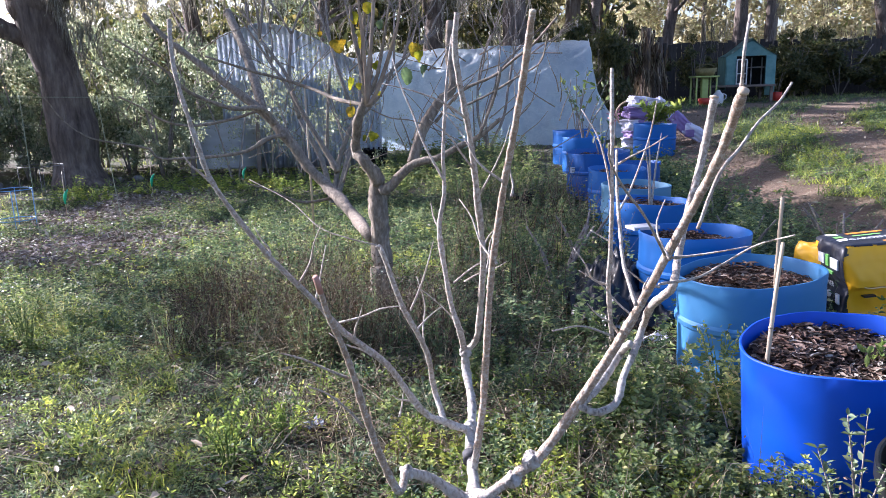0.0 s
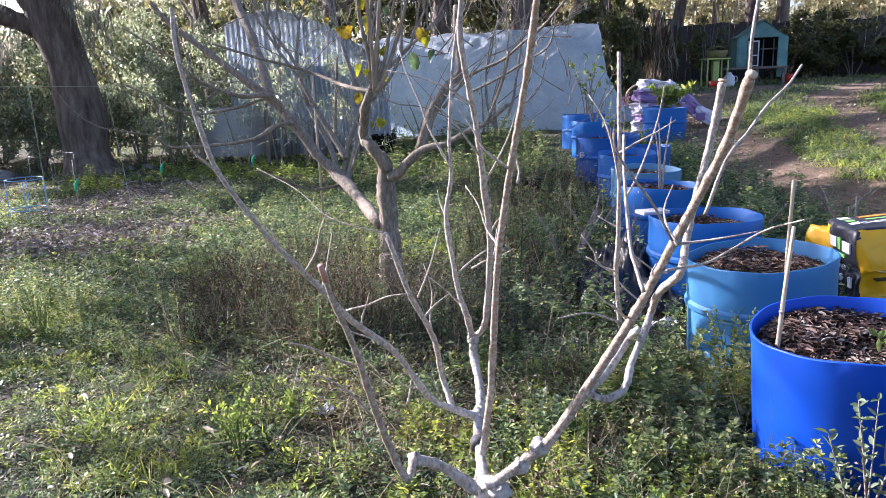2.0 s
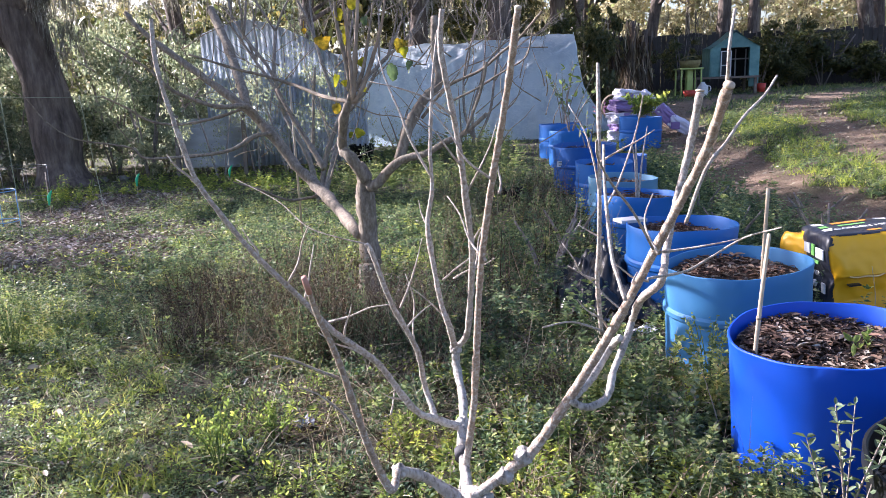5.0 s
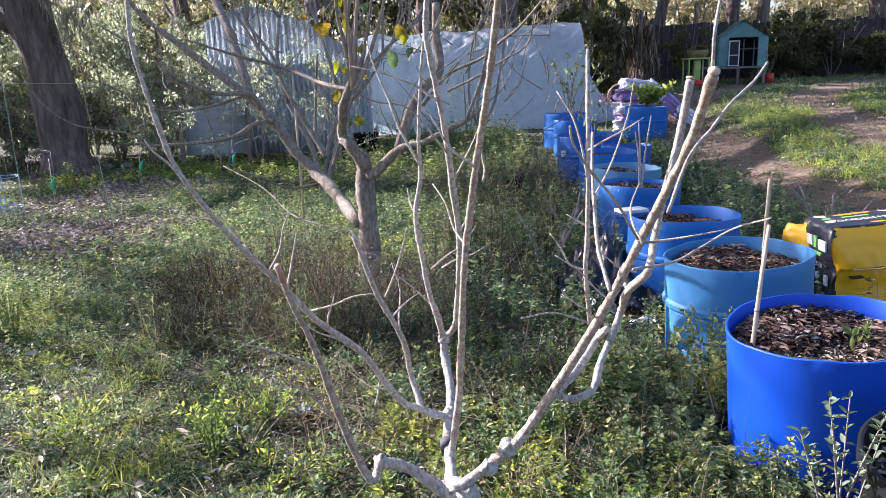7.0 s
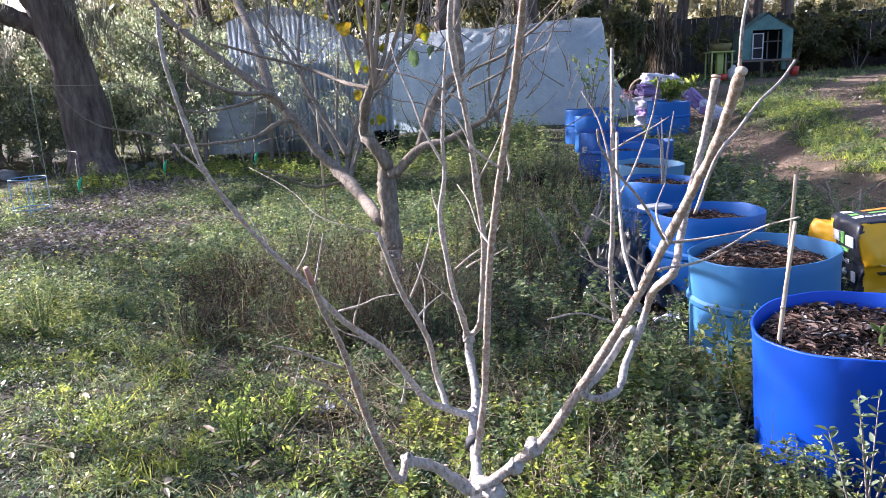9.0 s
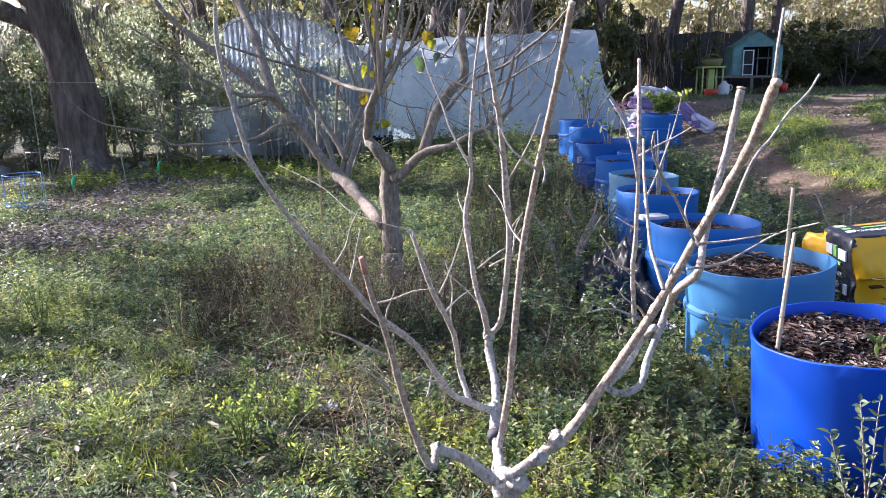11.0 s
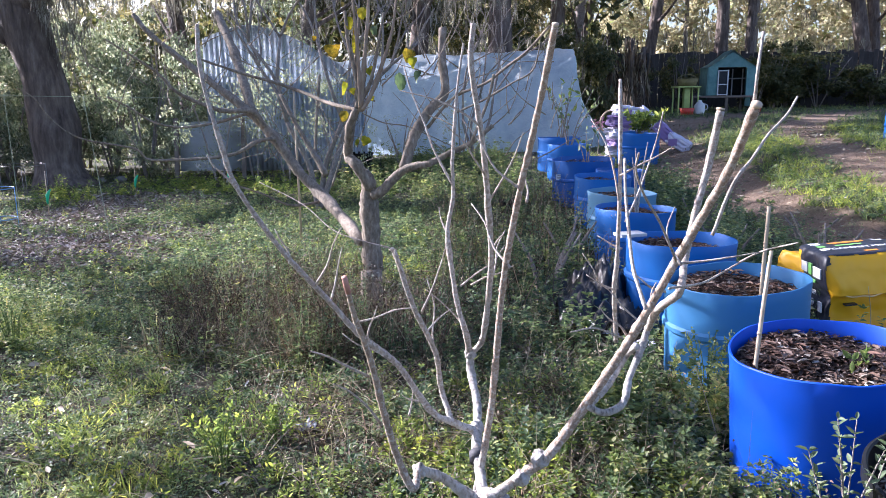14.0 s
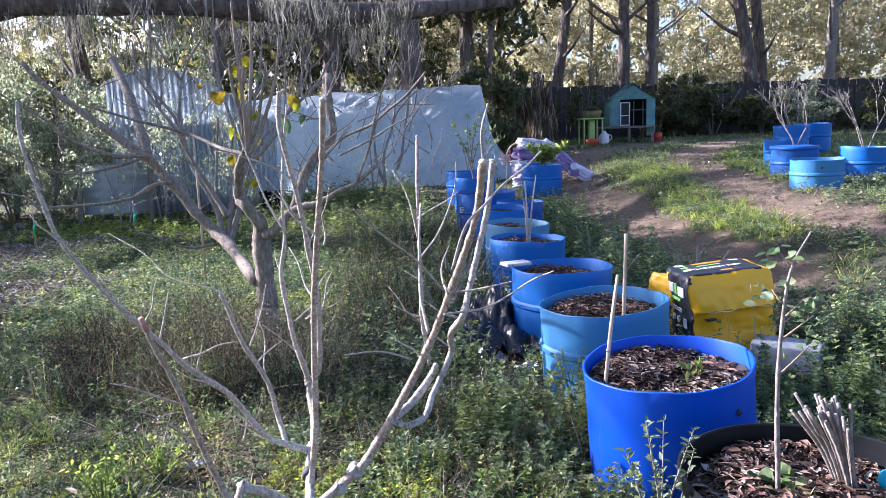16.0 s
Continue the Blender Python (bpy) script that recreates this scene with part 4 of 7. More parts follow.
branch(front_tree, [(0.399, 1.378, 1.056, 0.0025), (0.443, 1.478, 1.089, 0.0025), (0.478, 1.525, 1.159, 0.0022), (0.480, 1.492, 1.216, 0.0019)], "wash_grey")
branch(front_tree, [(0.426, 1.084, 1.091, 0.0032), (0.446, 1.086, 1.148, 0.0027), (0.477, 1.115, 1.174, 0.0026), (0.511, 1.159, 1.197, 0.0025), (0.556, 1.216, 1.218, 0.0024), (0.593, 1.272, 1.239, 0.0024)], "wash_grey")
branch(front_tree, [(0.426, 1.232, 0.990, 0.0030), (0.504, 1.326, 0.973, 0.0029), (0.552, 1.359, 0.985, 0.0027), (0.593, 1.349, 1.013, 0.0022), (0.613, 1.276, 1.042, 0.0017)], "wash_grey")
branch(front_tree, [(0.372, 1.253, 0.913, 0.0031), (0.322, 1.189, 0.949, 0.0021), (0.274, 1.095, 0.976, 0.0013)], "wash_grey")
# cut ends and whitewash details of the pruned tree
for x, y, z, r, dx, dy, dz, mat, lab in ((0.019, 1.078, 1.030, 0.0034, -0.1, -0.55, 1, "cut_red", "fresh reddish pruning cut"), (0.476, 1.114, 1.232, 0.0064, 0.03, -0.78, 1, "cut_wood", "pale sawn end"), (0.532, 1.380, 1.221, 0.0062, 0.1, -0.13, 1, "cut_wood", "pale sawn end"), (0.259, 1.171, 1.325, 0.0042, 0.1, -0.6, 1, "cut_wood", "pale sawn end")):
    d = Vector((dx, dy, dz)).normalized() * (0.024 if mat == "cut_red" else 0.0025)
    o = front_tree.location
    part("cut_end", limb([(x - o.x, y - o.y, z - o.z, r), (x - o.x + d.x, y - o.y + d.y, z - o.z + d.z, r * 0.96)], sides=12, per=1), MAT[mat], front_tree, lab)
part("tie", limb([(-0.014, 0.050, 0.633, 0.0142), (-0.015, 0.066, 0.640, 0.0142)], sides=12, per=2), MAT["dark_band"], front_tree, "dark tape wrapped round the stem")


def burl(x, y, z, r, seed):
    bm = bmesh.new()
    bmesh.ops.create_icosphere(bm, subdivisions=4, radius=r)
    o = front_tree.location
    for v in bm.verts:
        n = v.co / r
        v.co = v.co * (1 + 0.32 * noise.noise(n * 1.5 + Vector((seed, 0, 0))) + 0.16 * noise.noise(n * 4 + Vector((0, seed, 0)))) + Vector((x, y, z)) - o
    part("burl", bm, MAT["bark_white"], front_tree, "gnarled whitewashed knot")


burl(0.190, 1.332, 0.612, 0.020, 1.0)
burl(0.207, 1.312, 0.625, 0.016, 2.2)
burl(0.084, 1.270, 0.704, 0.0105, 3.1)
burl(0.268, 1.316, 0.697, 0.0135, 4.4)
burl(0.240, 1.312, 0.668, 0.012, 5.0)
burl(0.168, 1.612, 0.760, 0.011, 6.3)
burl(0.176, 1.50, 0.662, 0.012, 7.7)


def yellow_leaves():
    """Large lobed leaves that still hang on the bare tree, each a leaf of its own."""
    rng = random.Random(8)
    spots = ((-0.438, 1.465, 0.090, 0.070, 1), (-0.336, 1.491, 0.040, 0.112, 0), (-0.263, 1.365, 0.050, 0.058, 0), (-0.075, 1.435, 0.070, 0.080, 1), (-0.055, 1.400, 0.050, 0.062, 0), (-0.395, 1.285, 0.032, 0.076, 0), (-0.400, 1.152, 0.052, 0.062, 1), (-0.300, 1.025, 0.056, 0.056, 0),
             (-0.258, 1.236, 0.024, 0.030, 0), (-0.119, 1.311, 0.062, 0.096, 2), (-0.037, 1.336, 0.038, 0.078, 2), (-0.352, 1.270, 0.036, 0.040, 0), (-0.532, 1.521, 0.028, 0.030, 1), (-0.345, 1.020, 0.022, 0.040, 0), (-0.360, 1.590, 0.050, 0.070, 0), (-0.240, 1.560, 0.045, 0.060, 2), (-0.300, 1.640, 0.055, 0.065, 0))
    o = back_tree.location
    for x, z, w, h, kind in spots:
        bm = bmesh.new()
        n = 27
        m = pose(x - o.x, 3.92 + rng.uniform(-0.05, 0.05) - o.y, z - o.z, 90 + rng.uniform(-25, 25), rng.uniform(-18, 18), rng.uniform(-28, 28))
        rim, ring = [], []
        for k in range(n):
            a = 2 * math.pi * k / n
            r = 0.86 + 0.10 * math.cos(3 * a) + 0.05 * math.cos(9 * a + x * 40) + rng.uniform(-0.03, 0.03)
            dx, dy = w / 2 * r * math.sin(a), -h / 2 * r * math.cos(a)
            rim.append(bm.verts.new(m @ Vector((dx, dy, 0.22 * w * math.sin(2 * a + x * 9) + 0.10 * w * math.cos(a)))))
            ring.append(bm.verts.new(m @ Vector((dx * 0.5, dy * 0.5, 0.05 * w * math.sin(2 * a + x * 9) - 0.04 * w))))
        c = bm.verts.new(m @ Vector((0, 0, -0.05 * w)))
        for k in range(n):
            bm.faces.new((rim[k], rim[(k + 1) % n], ring[(k + 1) % n], ring[k]))
            bm.faces.new((ring[k], ring[(k + 1) % n], c))
        tube(bm, [(*(m @ Vector((0, h * 0.42, 0))), 0.0012), (*(m @ Vector((0.006, h * 0.5 + 0.03, 0.004))), 0.001)], sides=4, per=1)
        part("leaf", bm, MAT[("yellow_leaf", "rust_leaf", "weed")[kind]], back_tree, ("yellowing leaf", "yellow leaf with rusty blotches", "green leaf")[kind])


yellow_leaves()
rr = random.Random(3)
twigs_on(back_tree, [(-1.2 + rr.uniform(-0.9, 0.9), 5.2 + rr.uniform(-0.3, 0.4), 1.0 + rr.uniform(-0.2, 0.7)) for k in range(52)], "bark_brown", 5, (0.15, 0.55), 0.0042)
twigs_on(back_tree, [(0.3 + rr.uniform(-0.5, 0.6), 4.95 + rr.uniform(-0.2, 0.4), 1.1 + rr.uniform(-0.3, 0.4)) for k in range(34)], "bark_brown", 6, (0.15, 0.5), 0.0036)
twigs_on(thin_tree, [(-0.9 + rr.uniform(-0.4, 0.4), 6.2 + rr.uniform(-0.3, 0.3), 0.9 + rr.uniform(-0.3, 0.8)) for k in range(26)], "bark_grey", 7, (0.2, 0.6), 0.004)
twigs_on(front_tree, [(0.165, 1.61, 0.80), (0.13, 1.6, 0.99), (0.20, 1.53, 0.97), (0.19, 1.46, 1.12), (0.18, 1.43, 1.2), (0.09, 1.44, 0.86), (0.06, 1.42, 0.72), (0.03, 1.40, 0.83), (-0.05, 1.35, 0.94), (-0.1, 1.31, 1.01), (-0.16, 1.27, 1.13), (0.45, 1.45, 0.87), (0.40, 1.45, 0.93), (0.40, 1.43, 1.08), (0.43, 1.2, 1.03), (0.24, 1.29, 1.1), (0.22, 1.32, 1.0), (0.03, 1.15, 0.9), (0.04, 1.18, 0.82), (0.11, 1.46, 0.80), (0.085, 1.43, 0.90), (0.06, 1.42, 0.96), (0.0, 1.38, 0.87), (0.08, 1.435, 0.74), (-0.02, 1.37, 0.90), (-0.07, 1.33, 0.97), (0.17, 1.6, 0.9), (0.15, 1.59, 0.9), (0.205, 1.55, 0.92), (0.195, 1.48, 1.07), (0.39, 1.30, 0.90), (0.41, 1.28, 0.94), (0.44, 1.25, 1.02), (0.46, 1.36, 0.95), (0.41, 1.44, 1.0), (0.40, 1.43, 1.12), (0.23, 1.28, 1.12)], "wash_grey", 9, (0.04, 0.15), 0.0022)


def crown(centre, radius, count, size, seed, squash=0.7, clumps=40):
    """Leaf places and ways for a crown of uneven clumps with gaps."""
    rng = np.random.RandomState(seed)
    d = unit(rng.normal(size=(clumps, 3)))
    c = d * rng.uniform(0.25, 1.0, (clumps, 1)) ** 0.6 * np.array([1, 1, squash]) * radius + np.array(centre)
    cr = rng.uniform(0.14, 0.34, clumps) * radius
    k = rng.randint(0, clumps, count)
    p = c[k] + unit(rng.normal(size=(count, 3))) * (rng.uniform(0, 1, (count, 1)) ** 0.5) * cr[k][:, None] * np.array([1, 1, 0.75])
    ax = rng.normal(size=(count, 3)) + np.array([0, 0, -0.3])
    return leaf_arrays(p, ax, size * rng.uniform(0.6, 1.4, count), size * 0.5 * rng.uniform(0.6, 1.3, count), rng, 0.25, True)


def moss_arrays(spots, seed, length=(0.25, 0.9), strands=14, width=0.02, spread=0.09):
    """Grey beards hanging from spots."""
    rng = np.random.RandomState(seed)
    spots = np.repeat(np.asarray(spots, float), strands, axis=0)
    n = len(spots)
    scale = np.repeat(rng.uniform(0.25, 1.0, n // strands), strands)
    off_ = rng.normal(size=(n, 3)) * np.array([spread, spread, 0.05])
    p = spots + off_
    ln = rng.uniform(*length, n) * scale * np.exp(-np.abs(off_[:, 0]) / spread * 0.6)
    ax = np.stack([rng.normal(0, 0.16, n) - off_[:, 0] * 0.8, rng.normal(0, 0.16, n), -np.ones(n)], 1)
    a = strand_arrays(p, ax, ln, width * rng.uniform(0.5, 1.6, n), rng, 0.0, 4, 0.035)
    m = n * 2
    k = rng.randint(0, n, m)
    q = p[k] + ax[k] * (ln[k] * rng.uniform(0, 0.95, m))[:, None]
    b = leaf_arrays(q, rng.normal(size=(m, 3)) + np.array([0, 0, -0.8]), width * 3.2 * rng.uniform(0.5, 1.5, m), width * 0.8, rng)
    return join_arrays(a, b)


def shifted(vf, o):
    return vf[0] - np.array(o), vf[1]


def shade_tufts(spots, per, radius, seed, height=6.5, jitter=(0.45, 0.35, 0.15)):
    """Small unseen leaf tufts, sky between them, added to shade the given spots."""
    rng = np.random.RandomState(seed)
    c = np.repeat(np.array([(x + SUN.x / SUN.z * height, y + SUN.y / SUN.z * height, height) for x, y in spots]), 3, axis=0)
    c = c + rng.normal(size=c.shape) * np.array(jitter)
    k = np.repeat(np.arange(len(c)), per)
    n = len(k)
    p = c[k] + unit(rng.normal(size=(n, 3))) * (rng.uniform(0, 1, (n, 1)) ** 0.5) * radius * rng.uniform(0.6, 1.4, len(c))[k][:, None]
    return leaf_arrays(p, rng.normal(size=(n, 3)), 0.15 * rng.uniform(0.6, 1.4, n), 0.085 * rng.uniform(0.6, 1.3, n), rng, 0.25, True)


def build_oak():
    o = (-6.0, 11.0, 0.0)
    oak = thing("oak_tree", o, "huge dark-barked live oak hung with grey moss", "tree")
    part("trunk", limb([(0.32, 0.0, -0.1, 0.52), (0.30, 0.0, 0.2, 0.38), (0.29, 0, 0.6, 0.335), (0.24, 0, 1.37, 0.305), (-0.02, 0, 2.54, 0.325), (-0.36, 0.1, 3.6, 0.33), (-0.8, 0.2, 4.6, 0.30)], sides=28, per=8, rough=0.22), MAT["bark_dark"], oak)
    for pts in ([(-0.20, 0, 2.5, 0.26), (1.2, -0.3, 3.05, 0.2), (3.4, -0.2, 3.10, 0.19), (6.0, 0.4, 2.98, 0.16), (8.6, 1.2, 3.25, 0.09)],
                [(-0.7, 0.2, 4.3, 0.28), (0.6, -1.0, 5.6, 0.2), (1.8, -3.0, 6.8, 0.1)],
                [(-0.7, 0.2, 4.3, 0.28), (-2.0, 1.2, 6.0, 0.18), (-3.4, 2.0, 7.2, 0.1)],
                [(3.4, -0.2, 3.15, 0.09), (3.9, 0.6, 3.5, 0.06), (5.0, 1.0, 3.9, 0.04)],
                [(-0.15, 0.05, 2.1, 0.16), (-0.7, -0.4, 2.4, 0.12), (-1.8, -0.9, 2.9, 0.08)],
                [(-2.0, 1.2, 6.0, 0.14), (-5.0, 2.6, 6.4, 0.09), (-9.0, 4.6, 6.8, 0.04)]):
        part("limb", limb(pts, sides=14, per=8, rough=0.25), MAT["bark_dark"], oak)
    # Crown clumps, mostly out of view, placed for the shade they cast.
    vf = join_arrays(*[crown(c, r, n, 0.16, s, 0.55, k) for c, r, n, s, k in (((-7.4, 10.5, 6.8), 2.0, 1000, 1, 6), ((-4.0, 9.5, 6.8), 3.2, 2400, 2, 10), ((-14.0, 16.5, 7.0), 2.6, 1200, 3, 7), ((-1.0, 14.6, 5.6), 2.6, 2400, 4, 12), ((-4.5, 15.5, 5.9), 2.6, 500, 5, 10), ((-3.0, 18.5, 5.6), 2.8, 3000, 6, 12), ((-7.3, 12.0, 5.3), 1.6, 700, 7, 6), ((-2.6, 19.6, 4.9), 1.9, 3000, 9, 12), ((-1.0, 22.3, 4.7), 1.9, 3000, 10, 12), ((-15.3, 14.9, 5.0), 2.0, 2400, 12, 12))])
    # Added tufts overhead that darken chosen ground spots and barrels.
    vf = join_arrays(vf, shade_tufts(((1.75, 2.25), (2.1, 2.5), (4.6, 11.5), (5.6, 13.0), (4.0, 9.8), (6.5, 15.0), (7.5, 16.5), (5.1, 10.8), (6.0, 14.2), (8.5, 18.0), (4.9, 12.6), (7.0, 15.6), (-2.6, 5.2), (1.2, 5.6), (1.3, 7.0), (1.0, 4.0), (0.7, 4.2), (0.4, 4.6), (1.93, 3.08), (1.93, 3.9), (2.0, 5.2), (-1.5, 3.6), (0.6, 6.6), (2.1, 5.8), (-3.4, 5.2), (-3.9, 6.2), (-2.9, 5.6), (-4.5, 7.4), (-2.4, 6.4), (3.9, 10.4), (1.8, 5.6), (-2.6, 8.4), (-3.4, 8.8), (3.2, 4.2), (-1.4, 4.7), (-1.25, 4.3), (-1.6, 4.4), (-1.3, 3.95), (0.75, 4.8), (0.85, 5.3), (0.6, 5.9), (2.6, 3.0), (2.3, 2.6), (3.0, 2.7), (2.7, 3.9), (0.9, 4.4), (0.6, 4.6), (1.0, 5.0), (2.7, 9.4), (2.6, 8.6), (2.6, 10.2), (2.7, 7.6), (3.6, 10.3), (3.2, 9.4), (6.6, 9.0), (6.4, 7.6), (2.4, 5.5), (2.2, 6.4), (2.6, 6.0), (2.0, 7.3), (2.5, 5.0), (3.4, 10.2), (3.7, 9.7), (3.6, 11.0), (3.9, 11.3), (4.2, 11.7), (3.3, 9.0), (2.4, 9.3), (2.5, 10.3), (2.9, 8.2), (2.7, 7.0), (2.6, 6.5), (5.6, 9.6), (5.9, 8.9), (6.3, 8.2), (5.5, 10.3), (6.1, 9.4), (6.9, 10.2), (7.6, 10.6)), 30, 0.28, 41))
    vf = join_arrays(vf, shade_tufts(((-1.02, 3.65), (-0.88, 3.2), (-0.70, 2.75), (-1.12, 2.5), (0.1, 3.35), (0.45, 3.2), (0.35, 3.65), (0.75, 3.3), (0.0, 3.9), (0.55, 3.0), (-0.3, 3.6), (0.2, 3.1), (-0.6, 4.2), (-0.35, 4.3), (0.95, 2.25), (0.55, 2.7), (0.85, 2.75)), 6, 0.12, 43, 6.5, (0.06, 0.06, 0.03)))
    v, f = shifted(vf, o)
    array_mesh("crown", v, f, MAT["oak_leaf"], oak, "small dark oak leaves, many added unseen for their shade", "", "stuff")
    rng = np.random.RandomState(6)
    a = np.stack([rng.uniform(-5.8, 0.9, 190), 10.9 + rng.normal(0, 0.7, 190), rng.uniform(2.6, 3.5, 190)], 1)
    b = np.concatenate([np.stack([rng.uniform(-5.6, -4.9, 26), 10.8 + rng.normal(0, 0.2, 26), rng.uniform(1.9, 3.0, 26)], 1), np.stack([rng.uniform(-7.4, -6.3, 30), 10.5 + rng.normal(0, 0.15, 30), rng.uniform(1.5, 3.0, 30)], 1)])
    v, f = shifted(join_arrays(moss_arrays(a, 7, (0.25, 0.95), 18, 0.011, 0.10), moss_arrays(b, 8, (0.3, 0.9), 14, 0.014, 0.05)), o)
    array_mesh("moss", v, f, MAT["moss"], oak, "grey hanging moss", "", "stuff")


build_oak()


def woodland_tree(name, x, y, h, r, lean, mat, seed, leaf, leaf_n, label, moss=0):
    rng = random.Random(seed)
    z = land(x, y)
    t = thing(name, (x, y, z), label, "tree", "trees behind the fence")
    top = (lean * h, 0.1 * lean * h, h)
    part("trunk", limb([(0, 0, -0.1, r * 1.4), (lean * 0.25 * h, 0, 0.25 * h, r), (lean * 0.6 * h + rng.uniform(-.2, .2), 0.1, 0.6 * h, r * 0.8), (*top, r * 0.4)], sides=12, per=6, rough=0.2), MAT[mat], t)
    for k in range(5):
        u = rng.uniform(0.3, 0.9)
        a = rng.uniform(0, 6.28)
        ln = rng.uniform(0.8, 2.2)
        b = (lean * u * h, 0.05, u * h)
        part("limb", limb([(*b, r * 0.4), (b[0] + math.cos(a) * ln * 0.5, b[1] + math.sin(a) * ln * 0.5, b[2] + 0.3 * ln, r * 0.25), (b[0] + math.cos(a) * ln, b[1] + math.sin(a) * ln, b[2] + 0.75 * ln, r * 0.1)], sides=7, per=4, rough=0.1), MAT[mat], t)
    if leaf_n:
        v, f = crown((top[0], top[1], h * 0.86), h * 0.36, leaf_n, 0.2, seed + 50, 0.75, 26)
        array_mesh("crown", v, f, MAT[leaf], t, "", "", "stuff")
    if moss:
        r2 = np.random.RandomState(seed)
        s = np.stack([r2.normal(lean * h * 0.5, 1.1, moss), r2.normal(0, 0.6, moss), r2.uniform(1.6, h * 0.8, moss)], 1)
        v, f = moss_arrays(s, seed + 9, (0.5, 1.5), 11, 0.024, 0.16)
        array_mesh("moss", v, f, MAT["moss"], t, "grey hanging moss", "", "stuff")


for i, (x, y, h, r, lean, leaf, n, ms) in enumerate((
        (-9.5, 17, 7, 0.22, 0.05, "oak_leaf", 0, 60), (-6.5, 19, 8, 0.2, -0.06, "oak_leaf", 1000, 24), (-3.6, 18, 7, 0.16, 0.08, "oak_leaf", 800, 24), (-0.8, 19.5, 8, 0.25, 0.02, "oak_leaf", 3500, 60),
        (1.3, 17.8, 7, 0.30, -0.04, "oak_leaf", 3800, 16), (2.9, 20.6, 6.5, 0.22, 0.03, "oak_leaf", 5200, 6), (3.6, 21.5, 6, 0.14, 0.1, "oak_leaf", 2500, 20), (6.6, 26.0, 8, 0.20, 0.12, "oak_leaf", 500, 14), (8.9, 25.5, 9, 0.21, 0.07, "oak_leaf", 400, 14), (10.1, 25.8, 9, 0.15, 0.01, "oak_leaf", 400, 10),
        (11.0, 28, 8, 0.12, 0.03, "sunlit_gold_leaf", 3000, 15), (14.2, 26, 9, 0.24, -0.12, "oak_leaf", 400, 12), (14.8, 26.6, 9, 0.20, -0.05, "oak_leaf", 400, 8), (17.5, 27, 8, 0.2, 0.04, "sunlit_gold_leaf", 3000, 10), (5.0, 30, 9, 0.2, 0.03, "sunlit_gold_leaf", 3500, 20),
        (13.0, 33, 9, 0.2, 0.02, "sunlit_gold_leaf", 3500, 0), (20.5, 31, 9, 0.22, -0.03, "sunlit_gold_leaf", 3500, 0), (-13, 20, 8, 0.25, 0.04, "oak_leaf", 0, 50), (9.6, 31, 8, 0.1, -0.02, "sunlit_gold_leaf", 2500, 0), (18.5, 22, 8, 0.25, 0.02, "oak_leaf", 1500, 10), (23, 19, 8, 0.25, 0.02, "oak_leaf", 3500, 10))):
    woodland_tree("woodland_tree", x, y, h, r, lean, "bark_dark" if leaf == "oak_leaf" else "bark_grey", 20 + i, leaf, n, "tall woodland tree with hanging moss" if ms else "slim woodland tree, sunlight painted into its pale leaves", ms)


def build_woods():
    """Scrub and far woods beyond the fence, sunlight painted into their leaf colour, and the dark thicket by the oak.
    """
    rng = np.random.RandomState(12)
    pairs = []
    for k in range(135):
        x, y = rng.uniform(-4, 36), rng.uniform(29, 46)
        pairs.append(crown((x, y, land(x, y) + rng.uniform(0.3, 9.5)), rng.uniform(1.4, 2.8), 640, 0.26, 200 + k, 0.8, 16))
    for k in range(60):
        x, y = rng.uniform(2, 48), rng.uniform(46, 54)
        pairs.append(crown((x, y, rng.uniform(2, 16)), rng.uniform(2.6, 4.0), 700, 0.5, 700 + k, 0.8, 12))
    v, f = join_arrays(*pairs)
    array_mesh("far_woods", v, f, MAT["sunlit_gold_leaf"], None, "woods beyond the fence in pale gold that paints sunlight", "woods")
    pairs = []
    for k in range(72):
        x, y = rng.uniform(-30, 6), rng.uniform(20, 36)
        pairs.append(crown((x, y, rng.uniform(0.3, 8 if x > -9 else 3.2)), rng.uniform(1.5, 3.0), 700, 0.29, 300 + k, 0.8, 12))
    for k in range(16):
        x, y = rng.uniform(-7, 2), rng.uniform(24, 30)
        pairs.append(crown((x, y, rng.uniform(3, 9)), 2.4, 700, 0.34, 500 + k, 0.8, 14))
    v, f = join_arrays(*pairs)
    array_mesh("far_woods", v, f, MAT["oak_leaf"], None, "dark green woods beyond the sheds", "woods")


build_woods()


def pale_woods():
    rng = np.random.RandomState(14)
    pairs = []
    for k in range(34):
        x, y = rng.uniform(-30, -2), rng.uniform(27, 40)
        pairs.append(crown((x, y, rng.uniform(1.5, 6.5)), rng.uniform(1.4, 2.6), 1000, 0.23, 600 + k, 0.8, 12))
    v, f = join_arrays(*pairs)
    array_mesh("far_woods", v, f, MAT["sunlit_gold_leaf"], None, "woods behind the oak, sunlight painted in pale gold", "woods")


pale_woods()


def bush(name, x, y, r, h, n, leaf, size, seed, label, stems=6, base=None):
    z = land(x, y) if base is None else base
    b = thing(name, (x, y, z), label, "shrub")
    rng = random.Random(seed)
    for k in range(stems):
        a = rng.uniform(0, 6.28)
        part("stem", limb([(0.04 * math.cos(a), 0.04 * math.sin(a), -0.04, 0.018), (0.3 * r * math.cos(a), 0.3 * r * math.sin(a), 0.45 * h, 0.013), (0.65 * r * math.cos(a), 0.65 * r * math.sin(a), 0.9 * h, 0.005)], sides=6, per=4, rough=0.1), MAT["bark_grey"], b)
    v, f = crown((0, 0, h * 0.58), 1.0, n, size, seed, 1.0, 34)
    v = (v - np.array([0, 0, h * 0.58])) * 1.0
    v = v * np.array([r, r, h * 0.5]) + np.array([0, 0, h * 0.55])
